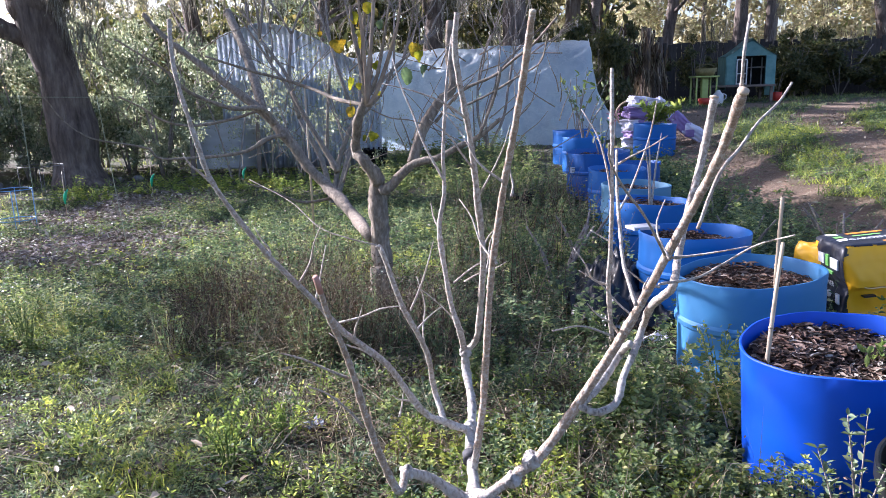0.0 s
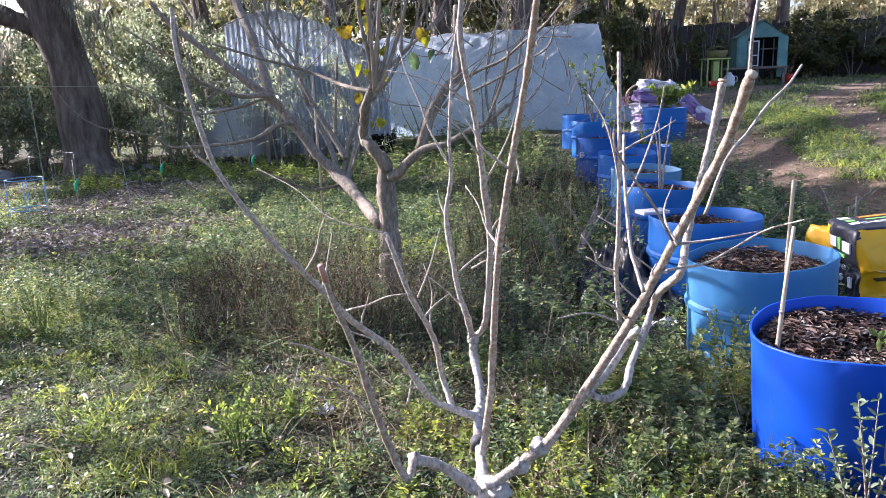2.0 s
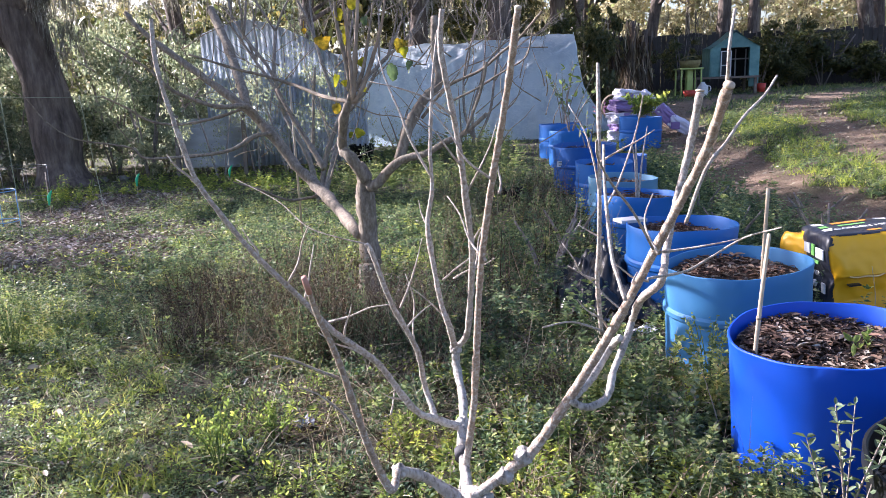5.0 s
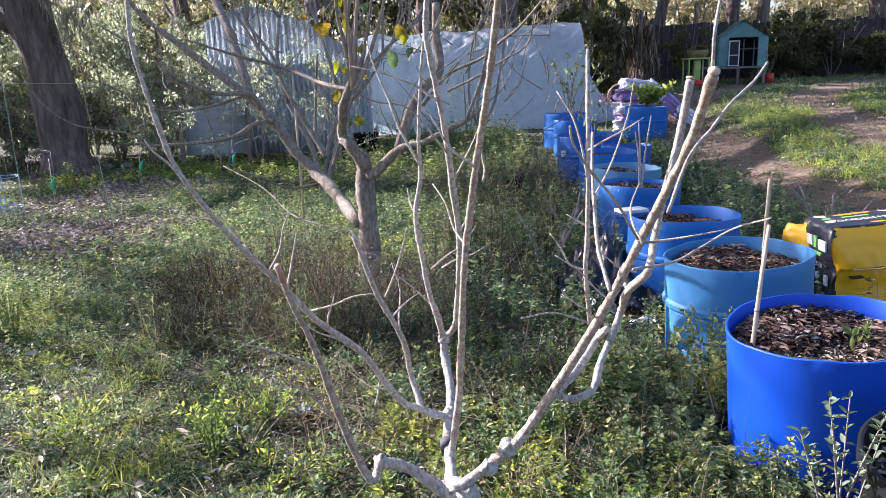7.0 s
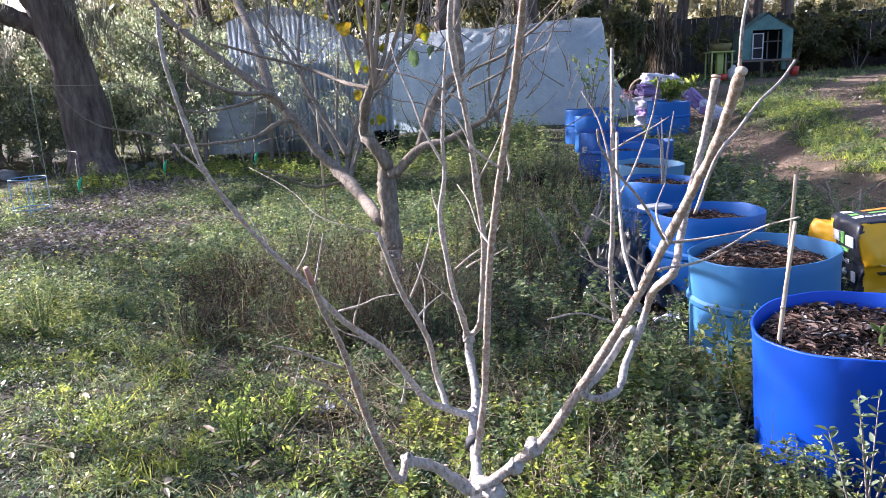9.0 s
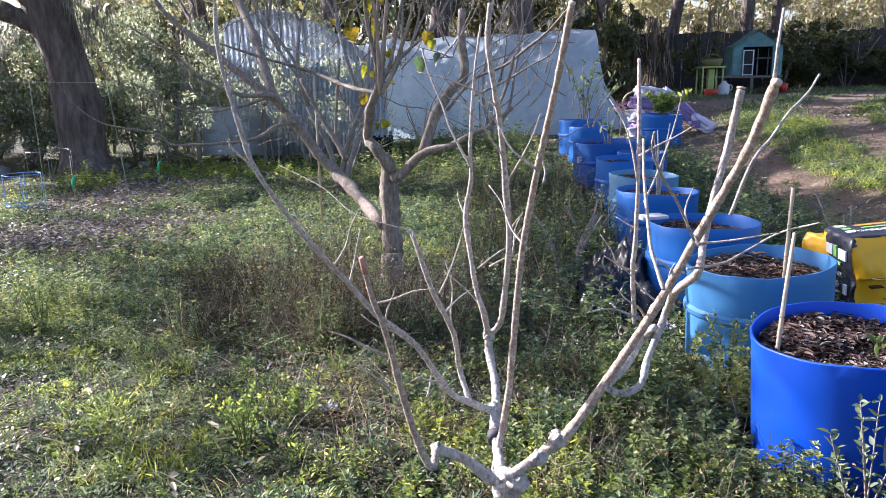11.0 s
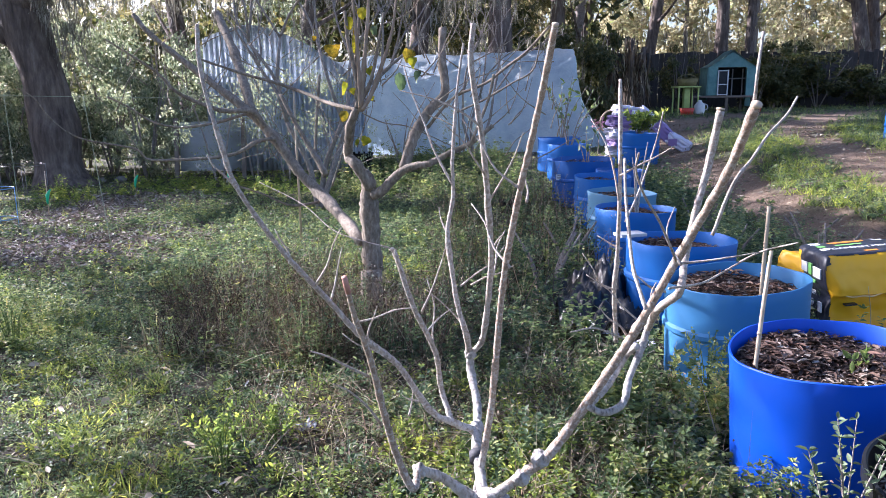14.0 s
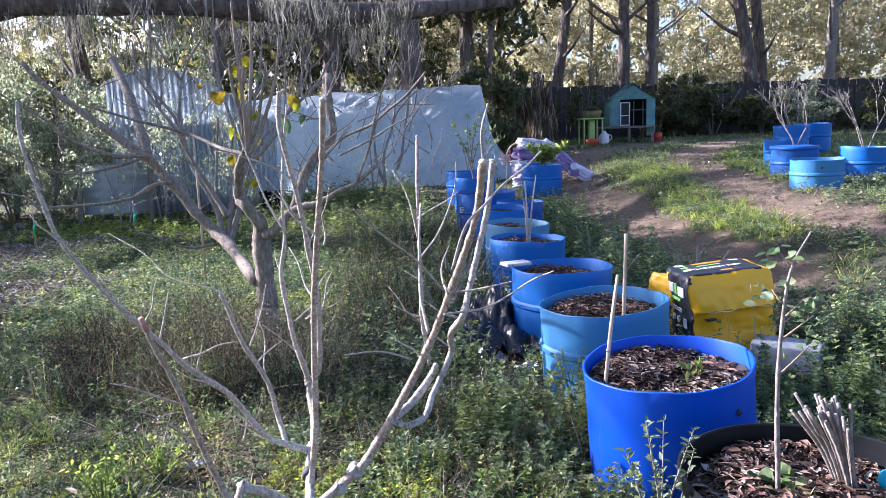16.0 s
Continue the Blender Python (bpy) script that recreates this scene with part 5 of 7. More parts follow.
    v[:, 2] = np.maximum(v[:, 2], 0.01)
    array_mesh("foliage", v, f, MAT[leaf], b, "", "", "stuff")
    return b


for i, (x, y, r, h, n) in enumerate(((-5.0, 13.2, 1.0, 2.6, 6000), (-4.3, 12.6, 0.8, 2.0, 5000), (-6.6, 13.6, 1.2, 2.6, 6000), (-8.4, 13.0, 1.4, 2.2, 6000), (-3.3, 14.4, 1.0, 3.0, 5000), (-10.5, 14, 1.6, 2.0, 6000), (-7.2, 12.2, 0.8, 1.0, 4500), (-4.7, 11.7, 0.7, 1.7, 5500), (-5.6, 12.5, 0.9, 2.3, 6000), (-4.0, 12.2, 0.6, 1.5, 4000), (-2.6, 16.4, 0.8, 1.8, 3500), (-6.3, 12.6, 0.9, 1.5, 5000), (-9.0, 11.2, 1.1, 1.5, 4500), (-7.9, 10.6, 0.7, 0.8, 2500), (-10.8, 12.0, 1.3, 1.8, 4500), (-7.0, 11.9, 0.9, 2.2, 6000), (-7.9, 12.0, 1.0, 2.6, 6000), (-8.9, 12.4, 1.0, 2.6, 6000), (-6.5, 12.1, 0.6, 1.6, 4500))):
    bush("evergreen_shrub", x, y, r, h, int(n * 0.9), "shrub_leaf" if i > 14 else "shrub_light" if i % 2 else "shrub_leaf", 0.075, 60 + i, "glossy dark evergreen shrub beside the oak")
for i, (x, y, r, h, n) in enumerate(((-2.3, 11.0, 0.75, 1.9, 2600), (-1.5, 10.7, 0.6, 1.6, 1800), (-3.3, 10.9, 0.7, 1.7, 2600), (-2.9, 11.4, 0.6, 2.0, 1500), (0.25, 13.4, 0.5, 1.2, 900), (-0.75, 12.6, 0.5, 0.9, 800))):
    bush("citrus_shrub", x, y, r, h, int(n * 0.7), "shrub_light", 0.052, 80 + i, "thin leafy young tree in front of the metal shed", 2)
for i, (x, y, r, h, n) in enumerate(((9.6, 22.4, 1.0, 1.5, 5000), (11.0, 22.6, 1.2, 1.6, 5000), (12.6, 22.6, 0.9, 1.2, 4000), (10.2, 23.0, 1.0, 2.0, 4000), (3.6, 21.2, 0.7, 1.4, 2500), (2.6, 22.0, 0.9, 1.8, 3000), (15.5, 22.0, 1.0, 1.4, 3500), (0.9, 20.6, 1.2, 2.4, 4000), (8.9, 22.0, 0.8, 1.5, 4000), (5.2, 21.6, 0.8, 1.3, 3000), (4.2, 20.6, 0.7, 1.2, 2500), (13.8, 22.4, 1.0, 1.5, 3500), (2.2, 19.4, 0.8, 1.6, 3000), (3.3, 18.6, 0.9, 2.5, 6500), (6.6, 21.8, 0.7, 1.7, 3000))):
    bush("hedge_shrub", x, y, r, h, n, "shrub_light" if i in (4, 11) else "oak_leaf", 0.12, 100 + i, "dark leafy shrub against the board fence")
for i, (x, y, r, h, n, s) in enumerate(((2.45, 4.75, 0.30, 0.42, 1500, 0.05), (2.05, 5.3, 0.30, 0.36, 1300, 0.05), (2.75, 5.6, 0.30, 0.30, 900, 0.05), (0.72, 4.75, 0.36, 0.42, 900, 0.085), (0.95, 5.4, 0.3, 0.40, 700, 0.08), (2.2, 6.4, 0.35, 0.35, 1200, 0.05))):
    bush("weed_clump", x, y, r, h, n, "weed", s, 120 + i, "lush green weed clump beside the barrels", 4)


def banana(x, y, h, seed):
    z = land(x, y)
    b = thing("banana_plant", (x, y, z), "dead brown banana plant with hanging dry leaves", "plant")
    rng = random.Random(seed)
    part("stem", limb([(0, 0, -0.05, 0.14), (0.03, 0, h * 0.5, 0.11), (0.06, 0, h, 0.07)], sides=10, per=5, rough=0.2), MAT["bark_dark"], b)
    r2 = np.random.RandomState(seed)
    n = 150
    p = np.stack([r2.normal(0.03, 0.10, n), r2.normal(0, 0.10, n), r2.uniform(0.3 * h, h, n)], 1)
    a = r2.uniform(0, 6.28, n)
    ax = np.stack([np.cos(a) * r2.uniform(0.1, 0.35, n), np.sin(a) * 0.3, -np.ones(n)], 1)
    v, f = strand_arrays(p, ax, np.minimum(r2.uniform(0.4, 1.2, n), p[:, 2]), r2.uniform(0.02, 0.06, n), r2, 0.0, 5, 0.025)
    array_mesh("dry_leaves", v, f, MAT["dead"], b, "", "", "stuff")


for i, (x, y, h) in enumerate(((4.6, 19.4, 1.9), (5.1, 20.2, 1.7), (4.2, 20.0, 2.1))):
    banana(x, y, h, 30 + i)


def bare_tree(x, y, h, r, seed, label, moss=0, base=None):
    """A leafless tree that forks three times."""
    t = thing("bare_tree", (x, y, land(x, y) if base is None else base), label, "tree")
    rng = random.Random(seed)
    ends = []

    def grow(p, d, ln, rad, level):
        q = p + d * ln
        bend = Vector((rng.uniform(-1, 1), rng.uniform(-1, 1), 0.2)) * ln * 0.10
        part("trunk" if level == 0 else "limb", limb([(*p, rad), (*(p + d * ln * 0.5 + bend), rad * 0.85), (*q, rad * 0.68)], sides=7, per=4, rough=0.15, knots=0.1), MAT["bark_grey"], t)
        ends.append(q)
        if level < 3:
            for k in range(rng.choice((2, 2, 3))):
                nd = (d + Vector((rng.uniform(-0.8, 0.8), rng.uniform(-0.6, 0.6), rng.uniform(-0.1, 0.5)))).normalized()
                grow(q, nd, ln * rng.uniform(0.55, 0.85), rad * 0.62, level + 1)

    for k in range(3):
        a = rng.uniform(0, 6.28)
        grow(Vector((0, 0, -0.05)), Vector((0.35 * math.cos(a), 0.3 * math.sin(a), 1)).normalized(), h * 0.36, r, 0)
    if moss:
        v, f = moss_arrays([tuple(rng.choice(ends)) for k in range(moss)], seed, (0.2, 0.6), 10, 0.012, 0.05)
        array_mesh("moss", v, f, MAT["moss"], t, "grey hanging moss", "", "stuff")


bare_tree(-1.35, 8.2, 3.0, 0.035, 5, "leafless many-stemmed young tree", 10)
bare_tree(0.5, 14.0, 3.4, 0.03, 7, "leafless young tree beside the tunnel", 20)


# ---- half barrels ----
def mulch_arrays(radius, depth, count, seed, size=0.035, slim=0.42):
    """Flat and curled scraps of all sizes that cover a bed."""
    rng = np.random.RandomState(seed)
    a, r = rng.uniform(0, 6.28, count), (radius - size * 0.5) * np.sqrt(rng.uniform(0, 1, count))
    p = np.stack([r * np.cos(a), r * np.sin(a), depth + rng.uniform(-0.014, 0.008, count) + 0.014 * np.sin(r * 18 + a * 2)], 1)
    ax = np.stack([rng.normal(size=count), rng.normal(size=count), rng.normal(0, 0.15, count)], 1)
    ln = size * np.where(rng.uniform(0, 1, count) < 0.45, rng.uniform(0.2, 0.6, count), rng.uniform(0.6, 1.6, count))
    p = p - unit(ax) * ln[:, None] * 0.5
    return leaf_arrays(p, ax, ln, ln * slim * rng.uniform(0.4, 1.6, count), rng, 0.35, False, 0.4)


def barrel(x, y, r, h, colour, seed, label, base=None, chips=500, ribs=True, low=0.05, hole=None, soil="chips", lean=0.0):
    z = land(x, y) if base is None else base
    b = thing("planter_barrel", (x, y, z - 0.01), label, "planter", "cut-down blue barrels")
    b.matrix_basis = pose(x, y, z - 0.01 - math.radians(abs(lean)) * r * 0.5, 0, -lean, 0)
    r0 = r * 0.985
    prof = [(0.0, 0.0), (r0 * 0.93, 0.0), (r0 * 0.985, 0.02), (r0, 0.06)]
    if ribs:
        rb = h * 0.58
        prof += [(r0 * 0.995, rb - 0.035), (r0 * 0.992, rb - 0.022), (r0 * 1.032, rb - 0.010), (r0 * 1.032, rb + 0.008), (r0 * 0.995, rb + 0.020), (r0, rb + 0.035)]
    prof += [(r0 * 1.0, h * 0.9), (r, h - 0.003), (r - 0.002, h), (r - 0.007, h), (r - 0.009, h - 0.004), (r0 - 0.009, h * 0.6), (0.0, h * 0.6)]
    bm = lathe(bmesh.new(), prof, 64, 0.007 if not ribs else 0.015, seed)
    for v in bm.verts:
        if v.co.z > h * 0.8:
            an = math.atan2(v.co.y, v.co.x)
            v.co.z += (v.co.z / h - 0.8) * 5 * (0.008 * math.sin(an + seed) + 0.004 * math.sin(3 * an + 2 * seed) + 0.0015 * math.sin(9 * an + seed))
    part("shell", bm, BLUES[colour], b, "", True, 40)
    top = h - low
    bm = bmesh.new()
    rows = []
    for k in range(6):
        rr_ = (r - 0.012) * k / 5
        rows.append([bm.verts.new((rr_ * math.cos(a), rr_ * math.sin(a), top - 0.012 + 0.018 * noise.noise(Vector((rr_ * 9 * math.cos(a) + seed, rr_ * 9 * math.sin(a), 0)))) ) for a in [2 * math.pi * j / 24 for j in range(24)]])
    for a, c in zip(rows, rows[1:]):
        for k in range(24):
            bm.faces.new((a[k], c[k], c[(k + 1) % 24], a[(k + 1) % 24]))
    bmesh.ops.remove_doubles(bm, verts=bm.verts[:], dist=0.0005)
    part("soil", bm, MAT["soil"], b)
    if soil == "chips":
        v, f = mulch_arrays(r - 0.012, top, chips * 3, seed + 3, 0.034, 0.24)
    else:
        v, f = mulch_arrays(r - 0.012, top, chips, seed + 3, 0.033, 0.30)
    array_mesh("mulch", v, f, MAT[soil], b, "bark and dry leaf mulch", "", "stuff")
    if hole is not None:
        a = math.radians(hole)
        c = Vector((math.cos(a), math.sin(a), 0))
        hz = h * 0.78
        # A near-black plug paints the shade within the hole.
        bm = limb([(*(c * (r0 - 0.004) + Vector((0, 0, hz))), 0.011), (*(c * (r0 + 0.003) + Vector((0, 0, hz))), 0.011)], sides=14, per=1)
        part("drain_hole", bm, MAT["dark_void"], b, "drilled drain hole")
    return b


barrel(1.328, 2.455, 0.286, 0.48, "royal", 1, "cut-down bright blue barrel filled with leaf mulch", chips=5200, lean=4.0, ribs=False, low=0.045, hole=-62, soil="leaf_mulch")
barrel(1.378, 3.37, 0.296, 0.47, "pale", 2, "cut-down pale blue barrel filled with bark chips", chips=1100, low=0.05, hole=-20, lean=2.3)
barrel(1.372, 4.19, 0.288, 0.475, "mid", 3, "cut-down blue barrel filled with bark chips", chips=900, low=0.06, hole=-50)
barrel(1.43, 5.45, 0.285, 0.45, "mid", 4, "cut-down blue barrel holding a white-stemmed sapling", chips=500, low=0.04)
barrel(1.48, 6.10, 0.275, 0.47, "ice", 5, "faded pale blue barrel with bark mulch", chips=400)
barrel(1.50, 6.95, 0.26, 0.47, "mid", 6, "cut-down blue barrel with bark mulch", chips=350)
barrel(1.50, 8.0, 0.325, 0.48, "deep", 7, "deep blue barrel with a white tag", chips=300)
barrel(1.62, 9.75, 0.27, 0.48, "mid", 8, "blue barrel beside the tunnel", chips=250)
barrel(1.64, 10.8, 0.30, 0.50, "mid", 9, "blue barrel holding a thin shrub by the tunnel", chips=250)
barrel(1.78, 7.5, 0.24, 0.44, "deep", 10, "deep blue barrel behind the row", chips=200)
barrel(2.78, 10.85, 0.30, 0.47, "mid", 11, "blue barrel holding a leafy green plant", chips=200)
for k, (x, y, z, r, h, c) in enumerate(((4.96, 7.45, 0.50, 0.265, 0.36, "pale"), (5.30, 8.45, 0.52, 0.26, 0.42, "deep"), (5.95, 9.8, 0.60, 0.26, 0.40, "mid"), (6.75, 11.0, 0.72, 0.26, 0.44, "mid"), (5.95, 8.1, 0.52, 0.27, 0.42, "mid"), (7.35, 11.4, 0.72, 0.28, 0.46, "mid"), (6.6, 7.9, 0.5, 0.28, 0.46, "pale"))):
    drum = barrel(x, y, r, h, c, 20 + k, "deep blue closed barrel across the track" if k == 1 else "sun-faded blue barrel planter across the track", base=z - 0.03, chips=160, hole=-112 if k < 2 else None)
    if k == 1:
        part("lid", lathe(bmesh.new(), [(0.0, h + 0.028), (r * 0.75, h + 0.026), (r * 1.03, h + 0.016), (r * 1.06, h + 0.004), (r * 1.06, h - 0.014), (r * 1.03, h - 0.02)], 48), BLUES[c], drum, "flat blue lid")
tag = thing("plant_tag", (1.235, 7.83, land(1.5, 8) + 0.30), "white plastic label on the blue barrel", "label")
part("card", boxed(0, -0.02, 0, 0.09, 0.004, 0.06, 0.001), MAT["print_white"], tag)
for k in range(3):
    part("line", boxed(0, -0.024, 0.016 - 0.016 * k, 0.06, 0.002, 0.005), MAT["dark_band"], tag)


# stakes and saplings in the barrels
def stake(x, y, z0, x1, y1, z1, r, label):
    s = thing("stake", (x, y, z0), label, "stake")
    part("pole", limb([(0, 0, -0.06, r), ((x1 - x) * 0.5, (y1 - y) * 0.5, (z1 - z0) * 0.5, r * 0.95), (x1 - x, y1 - y, z1 - z0, r * 0.85)], sides=8, per=5, rough=0.05), MAT["bamboo"], s)
    for u in (0.3, 0.62):
        part("node", limb([((x1 - x) * u, (y1 - y) * u, (z1 - z0) * u - 0.003, r * 1.12), ((x1 - x) * u, (y1 - y) * u, (z1 - z0) * u + 0.003, r * 1.12)], sides=8, per=1), MAT["bamboo"], s)


stake(1.065, 2.43, 0.395, 1.189, 2.66, 0.725, 0.0075, "bamboo stake leaning in the bright blue barrel")
stake(1.40, 3.20, 0.395, 1.423, 3.243, 0.785, 0.009, "thin wooden stake in the pale blue barrel")


def sapling(name, x, y, z, h, seed, leaf, n, leaf_size, label, mat="bark_grey", r=0.006, stems=3, spread=0.25):
    s = thing(name, (x, y, z), label, "plant")
    rng = random.Random(seed)
    tips = []
    for k in range(stems):
        a = rng.uniform(0, 6.28)
        d = rng.uniform(0.3, 1) * spread
        pts = [(0.01 * math.cos(a), 0.01 * math.sin(a), -0.03, r), (0.4 * d * math.cos(a), 0.4 * d * math.sin(a), 0.45 * h, r * 0.8), (d * math.cos(a), d * math.sin(a), h * rng.uniform(0.75, 1), r * 0.35)]
        part("stem", limb(pts, sides=7, per=5, rough=0.12), MAT[mat], s)
        tips += spline(pts, 8)[6:]
    if n:
        r2 = np.random.RandomState(seed)
        t = np.array(tips)[:, :3]
        p = t[r2.randint(0, len(t), n)] + r2.normal(0, leaf_size * 0.15, (n, 3))
        ax = r2.normal(size=(n, 3)) + np.array([0, 0, 0.5])
        v, f = leaf_arrays(p, ax, leaf_size * r2.uniform(0.6, 1.2, n), leaf_size * 0.45 * r2.uniform(0.7, 1.2, n), r2)
        array_mesh("leaves", v, f, MAT[leaf], s, "", "", "stuff")
    return s


sapling("sapling", 1.44, 5.45, land(1.44, 5.45) + 0.38, 0.55, 1, "weed", 0, 0.03, "white-painted forked sapling in a blue barrel", "bark_white", 0.009, 3, 0.14)
sapling("sapling", 1.62, 9.75, land(1.62, 9.75) + 0.41, 0.75, 2, "weed", 60, 0.07, "thin leafy shrub growing in a barrel", "bark_grey", 0.008, 6, 0.4)
sapling("sapling", 1.68, 10.8, land(1.64, 10.8) + 0.43, 0.95, 3, "weed_lime", 40, 0.10, "thin shrub with bright leaf tips in a barrel", "bark_grey", 0.008, 6, 0.4)
sapling("potted_plant", 2.78, 10.85, land(2.78, 10.85) + 0.40, 0.36, 4, "weed_lime", 420, 0.09, "bushy light green plant in a blue barrel", "bark_grey", 0.006, 12, 0.42)
sapling("sapling", 1.37, 2.41, 0.39, 0.07, 5, "weed_lime", 16, 0.04, "tiny green seedling in the mulch", "grass", 0.002, 3, 0.05)
sapling("sapling", 1.52, 7.9, land(1.5, 8) + 0.41, 0.4, 6, "weed", 16, 0.08, "thin young plant in a deep blue barrel", "bark_grey", 0.006, 3, 0.2)
for k, (x, y, z) in enumerate(((5.30, 8.45, 0.84), (5.95, 8.1, 0.84), (6.6, 7.9, 0.88), (6.75, 11.0, 1.0))):
    bare_tree(x, y, 1.0, 0.009, 40 + k, "bare twiggy young tree in a barrel across the track", 0, z)


def silver_seedling():
    s = thing("seedling", (1.0, 1.75, 0.0), "silvery green leafy seedling in front of the barrel", "plant")
    r2 = np.random.RandomState(4)
    for k, (x0, y0, z0, dx, dy, h) in enumerate(((0, 0, 0, 0.0, 0.0, 0.42), (0, 0, 0.10, 0.075, 0.02, 0.35), (0, 0, 0.14, -0.075, 0.01, 0.36), (0, 0, 0.22, 0.05, -0.03, 0.41), (0, 0, 0.24, -0.045, -0.02, 0.43), (0, 0, 0.05, -0.06, 0.03, 0.22), (0, 0, 0.05, 0.085, -0.02, 0.21))):
        z0, h = z0 * 1.32, h * 1.32
        pts = [(x0, y0, z0 - 0.02, 0.0032), (x0 + 0.6 * dx, y0 + 0.6 * dy, (z0 + h) * 0.5, 0.0024), (x0 + dx * 1.2, y0 + dy * 1.2, h, 0.0011)]
        part("stem", limb(pts, sides=6, per=6), MAT["bark_grey"], s)
        c = np.array(spline(pts, 8))[4:, :3]
        n = len(c) * 2
        p = np.repeat(c, 2, axis=0)
        a = np.arange(n) * 2.4 + k
        ax = np.stack([np.cos(a), np.sin(a), r2.uniform(0.2, 0.8, n)], 1)
        v, f = leaf_arrays(p, ax, 0.029 * r2.uniform(0.5, 1.2, n), 0.0115 * r2.uniform(0.7, 1.2, n), r2, 0.4)
        array_mesh("leaves", v, f, MAT["silver_leaf"], s, "", "", "stuff")


silver_seedling()


# ---- black pot with prunings ----
def black_pot():
    x, y = 1.372, 1.70
    p = thing("plant_pot", (x, y, 0.0), "large black plastic pot filled with leaf mulch", "pot")
    r, h = 0.328, 0.405
    part("shell", lathe(bmesh.new(), [(0, 0), (r * 0.84, 0), (r * 0.87, 0.03), (r * 0.97, h - 0.04), (r, h - 0.035), (r, h), (r - 0.007, h + 0.002), (r - 0.012, h - 0.002), (r * 0.93, h - 0.12), (0, h - 0.12)], 56, 0.006, 1), MAT["pot_black"], p, "", True, 40)
    v, f = mulch_arrays(r - 0.02, h - 0.055, 5000, 77, 0.033, 0.30)
    array_mesh("mulch", v, f, MAT["leaf_mulch"], p, "dry leaf and bark mulch", "", "stuff")
    part("soil", lathe(bmesh.new(), [(0, h - 0.075), (r - 0.018, h - 0.075), (r - 0.018, h - 0.10), (0, h - 0.10)], 32), MAT["soil"], p)
    b = thing("stick_bundle", (1.455, 1.735, h - 0.06), "upright bundle of cut grey prunings", "sticks")
    rng = random.Random(6)
    for k in range(36):
        a, d = rng.uniform(0, 6.28), rng.uniform(0.0, 0.034)
        tx, ty = d * math.cos(a), d * math.sin(a)
        ln = rng.uniform(0.19, 0.25)
        part("stick", limb([(tx * 0.6 + 0.03, ty * 0.7, -0.02, 0.0048), (tx * 1.1 - 0.01, ty * 1.2, ln * 0.5, 0.0045), (tx * 2.2 - 0.055, ty * 2.0, ln, 0.0042)], sides=7, per=3, rough=0.2, knots=0.2), MAT["bark_grey"], b)
    t = thing("sapling", (1.293, 1.73, h - 0.06), "thin young tree with broad green leaves in the black pot", "tree")
    z0 = h - 0.06
    part("stem", limb([(0, 0, -0.03, 0.0062), (-0.016, 0, 0.606 - z0, 0.0054), (-0.011, 0, 0.803 - z0, 0.0045), (0.005, 0, 0.924 - z0, 0.0036), (0.05, 0, 1.012 - z0, 0.0022)], sides=9, per=8, rough=0.15, knots=0.2), MAT["bark_grey"], t)
    r2 = np.random.RandomState(8)
    for x1, z1, x2, z2 in ((0.005, 0.924, -0.014, 0.96), (-0.011, 0.80, 0.05, 0.84), (-0.012, 0.75, 0.08, 0.80), (-0.014, 0.84, -0.03, 0.87), (-0.015, 0.66, 0.07, 0.72)):
        part("twig", limb([(x1, 0, z1 - z0, 0.003), (x2, 0.02, z2 - z0, 0.0014)], sides=6, per=2), MAT["bark_tan"], t)
        n = 12
        a = r2.uniform(0, 6.28, n)
        q = np.array([x2, 0.02, z2 - z0]) + r2.normal(0, 0.022, (n, 3))
        v, f = leaf_arrays(q, np.stack([np.cos(a), np.sin(a), r2.uniform(-0.4, 0.5, n)], 1), 0.034 * r2.uniform(0.5, 1.2, n), 0.021 * r2.uniform(0.7, 1.2, n), r2, 0.3)
        array_mesh("leaves", v, f, MAT["weed"], t, "", "", "stuff")
    g = thing("leafy_plant", (1.33, 1.76, h - 0.06), "low broad-leaved green plant in the black pot", "plant")
    r2 = np.random.RandomState(3)
    n = 16
    a = r2.uniform(0, 6.28, n)
    v, f = leaf_arrays(r2.normal(0, 0.03, (n, 3)) * np.array([1, 1, 0.2]) + np.array([0, 0, 0.015]), np.stack([np.cos(a), np.sin(a), 0.35 + 0 * a], 1), 0.055 * r2.uniform(0.6, 1.1, n), 0.040 * r2.uniform(0.6, 1.1, n), r2, 0.5)
    array_mesh("leaves", v, f, MAT["grass"], g, "", "", "stuff")
    c = thing("watering_bulb", (1.57, 1.70, h - 0.045), "turquoise plastic watering bulb lying in the pot", "bulb")
    part("bulb", lathe(bmesh.new(), [(0.0, -0.02), (0.02, -0.012), (0.032, 0.012), (0.03, 0.03), (0.015, 0.045), (0.0, 0.05)], 20), MAT["cyan_plastic"], c)
    part("spout", limb([(0.025, 0, 0.02, 0.01), (0.08, -0.01, 0.03, 0.008)], sides=8, per=2), MAT["cyan_plastic"], c)


black_pot()


# ---- soil bags ----
def pillow(bm, sx, sy, sz, seed, m, slump=0.0, cuts=11, fold=0.0, boxy=False):
    """A filled sack: a slab with rounded edges, dents and creases."""
    bmesh.ops.create_cube(bm, size=2)
    bmesh.ops.subdivide_edges(bm, edges=bm.edges[:], cuts=cuts, use_grid_fill=True)
    for v in bm.verts:
        p = v.co
        k = (abs(p.x) ** 16 + abs(p.y) ** 16 + abs(p.z) ** 14) ** (-1 / 15.4) if boxy else (abs(p.x) ** 7 + abs(p.y) ** 7 + abs(p.z) ** 4) ** (-1 / 6.2)
        q = p * k
